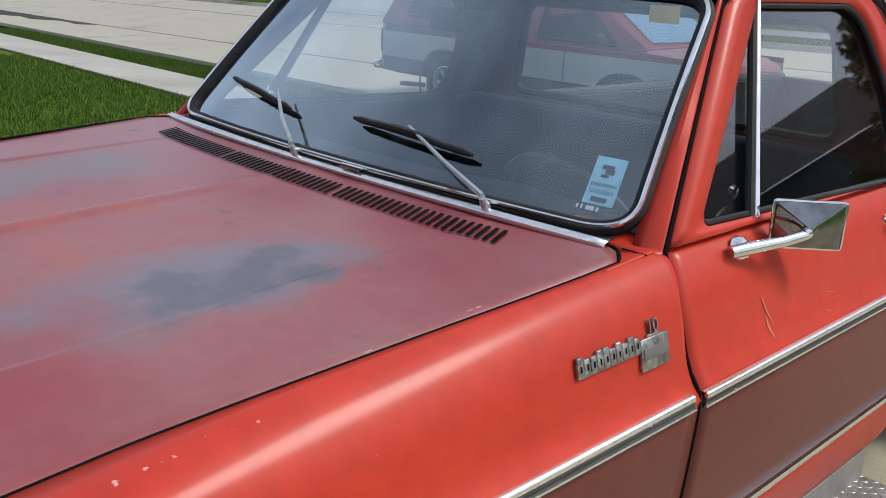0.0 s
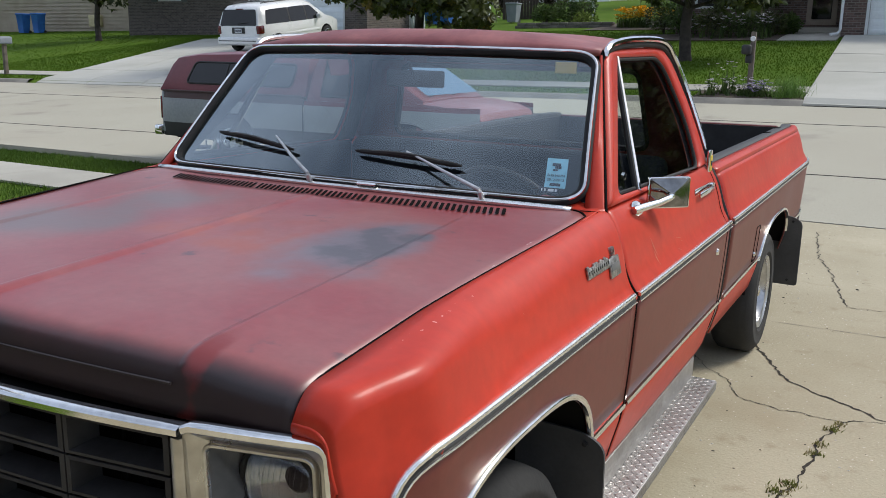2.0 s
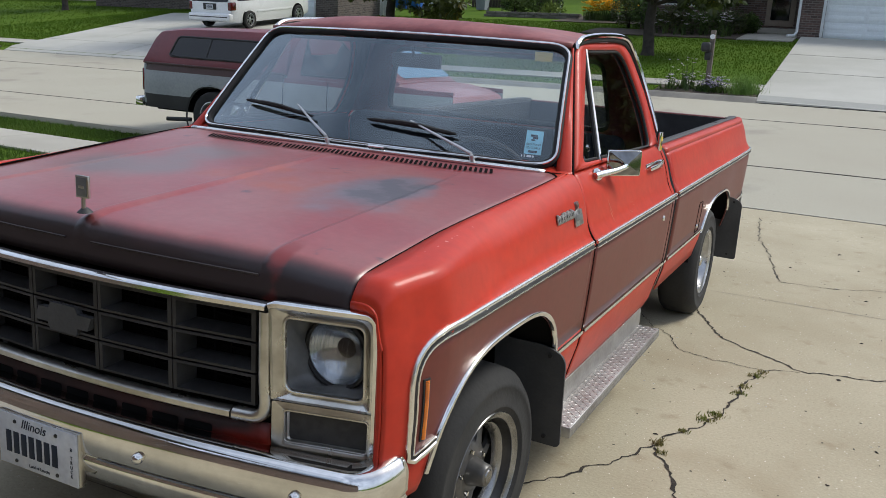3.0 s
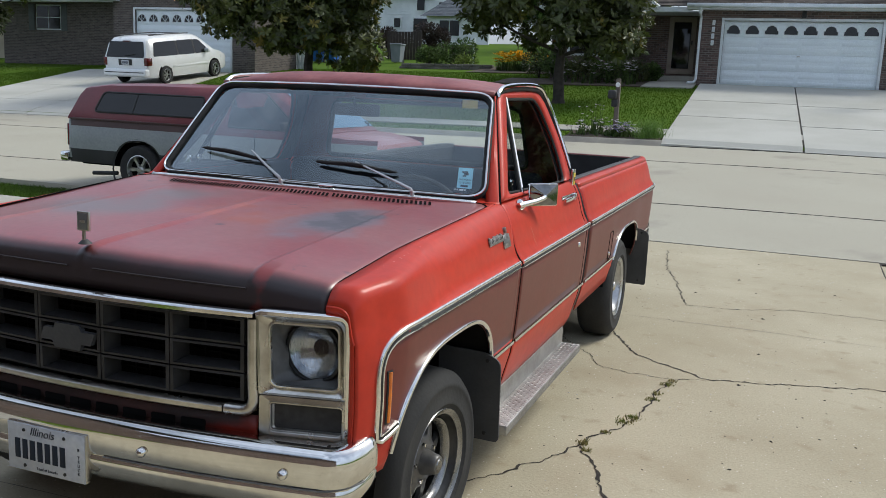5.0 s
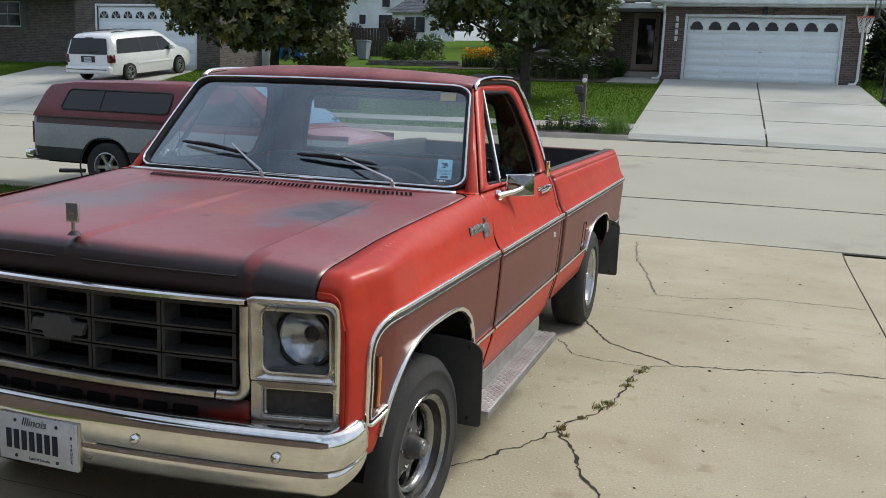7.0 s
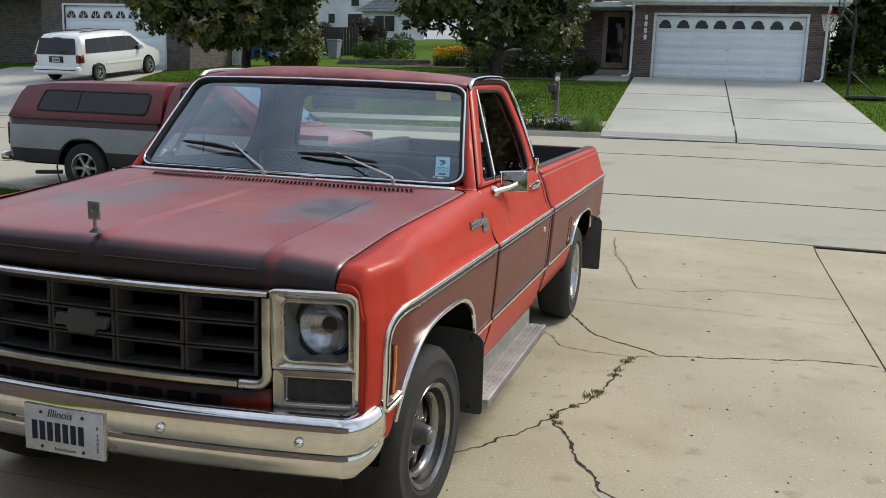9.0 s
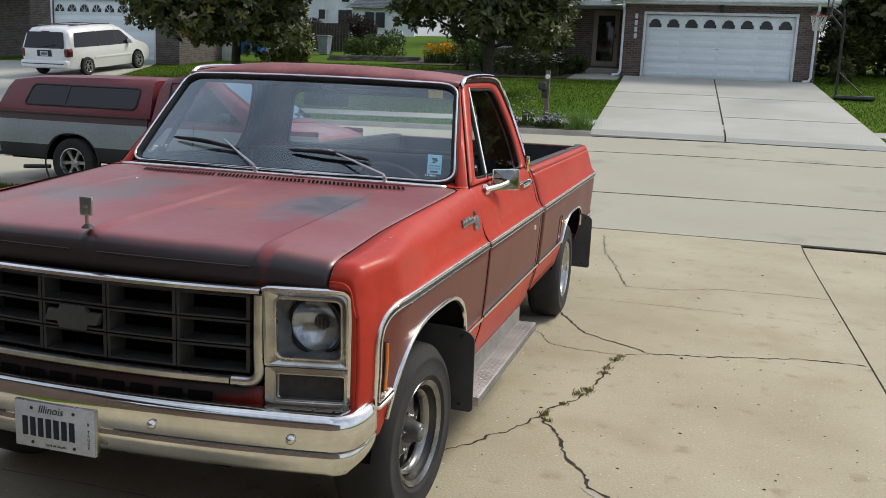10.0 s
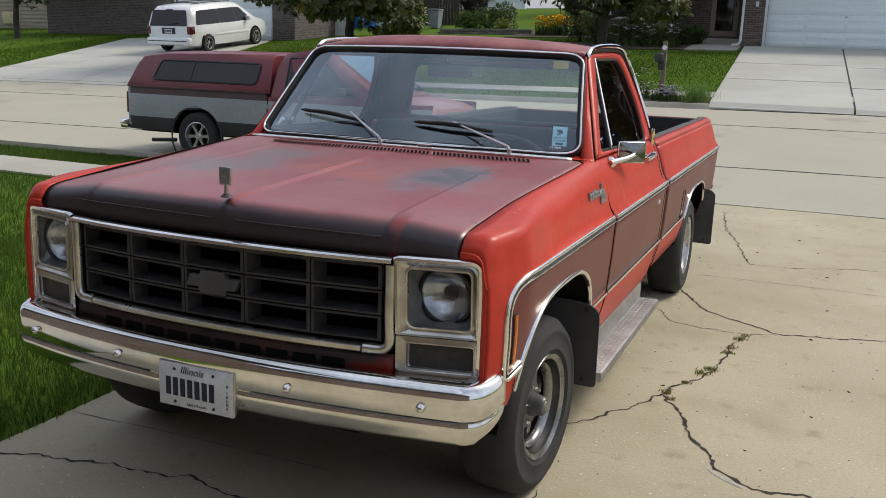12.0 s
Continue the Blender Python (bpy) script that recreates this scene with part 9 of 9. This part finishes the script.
part("post", box_bm((-1.79, 17.71, mz - 0.1), (-1.69, 17.81, mz + 1.24), 0.012), WOOD, mail, "weathered wooden post")
part("box", box_bm((-1.93, 17.52, mz + 0.78), (-1.74, 17.98, mz + 0.98), 0.05, 3), BLACK, mail, "black metal box")
part("bracket", box_bm((-1.86, 17.66, mz + 0.60), (-1.72, 17.86, mz + 0.78), 0.03), BLACK, mail)
lathe("disc_mark", [(0, 0.012), (0.05, 0.010), (0.055, 0)], (-1.74, 17.70, mz + 1.10), (0, -1, 0), WHITE, mail, "pale round marker", 16)
tagged(link_mesh("bed_soil", *slab_verts(-2.75, -0.62, 17.10, 17.95, 6, 4, 0.0, 0.05), SOIL, None, "", False), "dark soil bed round the mailbox", "soil", kind="structure")
flower_patch(-2.65, -1.4, 17.25, 17.85, 70, 0.30, BLOOM_WHITE, "pale pink and white flowers round the mailbox", 31, 0.06)
flower_patch(-1.75, -1.25, 17.2, 17.7, 45, 0.26, BLOOM_VIOLET, "violet flowers at the foot of the mailbox", 32, 0.06)
flower_patch(-2.5, -2.0, 17.5, 17.8, 16, 0.62, BLOOM_WHITE, "tall pale flower stalks by the mailbox", 33, 0.045)
blades("ornamental_grass", tuft(-0.92, 17.40, 900, 0.15, 0.42, 34), material("bright_grass", (0.11, 0.21, 0.03), 0.6, 0, (0.16, 0.26, 0.05), 5, 1, 20, 0, 0, 0.3, None, 0.3), "bright green ornamental grass clump by the kerb", "grass")
mail2 = thing("mailbox", "grey metal mailbox on a slim post by the street", "mailbox")
m2 = ground_z(-26.2, 18.0)
part("post", box_bm((-26.28, 17.94, m2 - 0.1), (-26.16, 18.06, m2 + 1.0), 0.01), WOOD, mail2)
part("box", box_bm((-26.40, 17.70, m2 + 0.98), (-26.08, 18.25, m2 + 1.24), 0.06, 3), GREYBIN, mail2, "grey metal box")
shrub(-40.5, 22.5, 1.5, 0.8, 2500, 0.25, GREY_SHRUB, "spreading grey-leaved shrub on the lawn", 41)

# garden bed behind the far lawn: stone edging, shrubs, lilies, fence, bins, shed
bedg = tagged(link_mesh("garden_soil", *slab_verts(-11.2, -2.6, 33.4, 38.5, 8, 6, 0.01, 0.05), SOIL, None, "", False), "dark mulched garden bed", "soil", kind="structure")
tagged(link_mesh("garden_soil", *slab_verts(-8.2, -2.92, 28.2, 30.46, 8, 5, 0.01, 0.05), SOIL, None, "", False), "dark mulched bed along the brick house", "soil", kind="structure")
edging = thing("stone_edging", "low dry-laid stone edging round the raised garden bed", "edging")
r5 = random.Random(5)
x = -15.2
while x < -11.2:
    w = r5.uniform(0.28, 0.5)
    for lay in range(2):
        z = ground_z(x, 35.6) - 0.05 + lay * 0.13
        box("stone", (x + 0.1 * lay, 35.45 + r5.uniform(-0.02, 0.02), z), (x + w - 0.015 + 0.1 * lay, 35.75, z + 0.125), STONE, edging, 0.02)
    x += w
shrub(-14.2, 36.6, 0.8, 0.55, 1200, 0.16, SHRUB, "rounded green shrub in the raised bed", 51)
shrub(-13.0, 36.9, 1.0, 0.75, 1600, 0.16, SHRUB, "loose green shrub in the raised bed", 52)
shrub(-12.2, 36.2, 0.6, 0.35, 700, 0.14, material("lime_leaf", (0.16, 0.22, 0.03), 0.6, 0, (0.2, 0.26, 0.05), 2, 1, 9, 0, 0, 0.3, None, 0.3), "low lime-green perennial in the bed", 53)
shrub(-18.8, 48.0, 1.15, 1.0, 4500, 0.16, BRONZE, "round bronze-leaved bush beyond the lawn", 54)
shrub(-20.6, 46.0, 0.9, 0.9, 2500, 0.18, BRONZE, "dark bronze bush by the fence", 55)
flower_patch(-10.3, -8.9, 34.6, 35.6, 130, 0.75, BLOOM_YELLOW, "orange-yellow day lilies in the garden bed", 56, 0.16)
flower_patch(-8.7, -7.6, 34.6, 35.6, 70, 0.70, BLOOM_YELLOW, "orange-yellow day lilies in the garden bed", 57, 0.15)
for i, (x, y, rx, rz) in enumerate(((-7.3, 31.2, 0.8, 0.65), (-6.3, 29.7, 0.75, 0.62), (-5.2, 29.5, 0.75, 0.55), (-4.2, 29.4, 0.7, 0.50), (-3.4, 29.7, 0.55, 0.5), (-2.9, 30.4, 0.4, 0.4), (6.1, 29.6, 0.5, 0.5))):
    shrub(x, y, rx, rz, 1100, 0.13, SHRUB if i % 2 else LEAF, "green foundation shrub by the brick house", 60 + i)
flower_patch(-5.8, -3.2, 28.5, 29.2, 40, 0.75, BLOOM_WHITE, "tall pale phlox by the house", 68, 0.12)
fence = thing("picket_screen", "low dark wooden garden screen", "fence")
for i in range(9):
    x = -14.2 + i * 0.15
    box("slat", (x, 39.4, ground_z(x, 39.4) - 0.05), (x + 0.12, 39.44, ground_z(x, 39.4) + 0.85), DARKWOOD, fence, 0.004)
box("rail", (-14.25, 39.44, ground_z(-14, 39.4) + 0.65), (-12.8, 39.49, ground_z(-14, 39.4) + 0.75), DARKWOOD, fence)
gp = thing("garden_post", "slim white garden post", "post")
part("shaft", box_bm((-12.86, 38.9, ground_z(-12.8, 38.9) - 0.1), (-12.76, 39.0, ground_z(-12.8, 38.9) + 1.25), 0.01), TRIMWHITE, gp)
fence2 = thing("wood_fence", "dark stained wooden privacy fence", "fence")
for i in range(12):
    x = -18.9 + i * 0.17
    z = ground_z(x, 42)
    box("board", (x, 42, z - 0.05), (x + 0.15, 42.04, z + 1.45), DARKWOOD, fence2, 0.004)
fence3 = thing("board_fence", "white vertical board fence beside the tan garage", "fence")
for i in range(15):
    x = -21.4 + i * 0.19
    z = ground_z(x, 33.2)
    box("board", (x, 33.2, z - 0.05), (x + 0.175, 33.23, z + 1.25), TRIMWHITE, fence3, 0.004)
for dz in (0.25, 1.0):
    box("rail", (-21.4, 33.232, ground_z(-20, 33.2) + dz), (-18.56, 33.27, ground_z(-20, 33.2) + dz + 0.09), TRIMWHITE, fence3)
shed = thing("white_shed", "low white garden shed wall with lap siding", "shed")
sz = ground_z(-20, 41)
wall("siding_wall", (-22.4, 41.0), (-19.2, 41.0), sz - 0.2, sz + 0.75, SIDING, shed)
for z in np.arange(sz + 0.1, sz + 0.7, 0.15):
    box("siding_lap", (-22.4, 40.95, z), (-19.2, 41.0, z + 0.025), SIDING, shed)


def wheelie_bin(x, y, mat, label, h=0.95):
    z = ground_z(x, y) - 0.02
    b = thing("wheelie_bin", label, "bin", "bins by the shed")
    secs_ = [[(x + sx * w, y + sy * w, z + zz) for sx, sy in ((-1, -1), (1, -1), (1, 1), (-1, 1))] for zz, w in ((0.03, 0.22), (h * 0.9, 0.29), (h * 0.92, 0.31))]
    loft("body", secs_, mat, b)
    part("lid", box_bm((x - 0.32, y - 0.34, z + h * 0.92), (x + 0.32, y + 0.32, z + h), 0.03), mat, b)
    for sx in (-1, 1):
        lathe("wheel", [(0, 0.03), (0.09, 0.03), (0.1, 0), (0.09, -0.03)], (x + 0.22 * sx, y + 0.25, z + 0.1), (1, 0, 0), BLACK, b, "", 14)
    return b


wheelie_bin(-20.4, 38.6, BLUE, "blue plastic recycling bin")
wheelie_bin(-21.2, 38.5, BLUE, "blue plastic recycling bin")
wheelie_bin(-17.0, 39.2, GREYBIN, "grey plastic rubbish bin")
wheelie_bin(-47.0, 35.2, BLUE, "blue plastic recycling bin", 1.2)
wheelie_bin(-48.4, 35.2, BLUE, "blue plastic recycling bin", 1.2)
# entry walk of the brick house
tagged(link_mesh("pavement", *slab_verts(-2.9, -1.2, 28.2, 30.6, 3, 4, 0.012, 0.05), WALKWAY, None, "", False), "short concrete walk to the front door", "pavement", kind="structure")
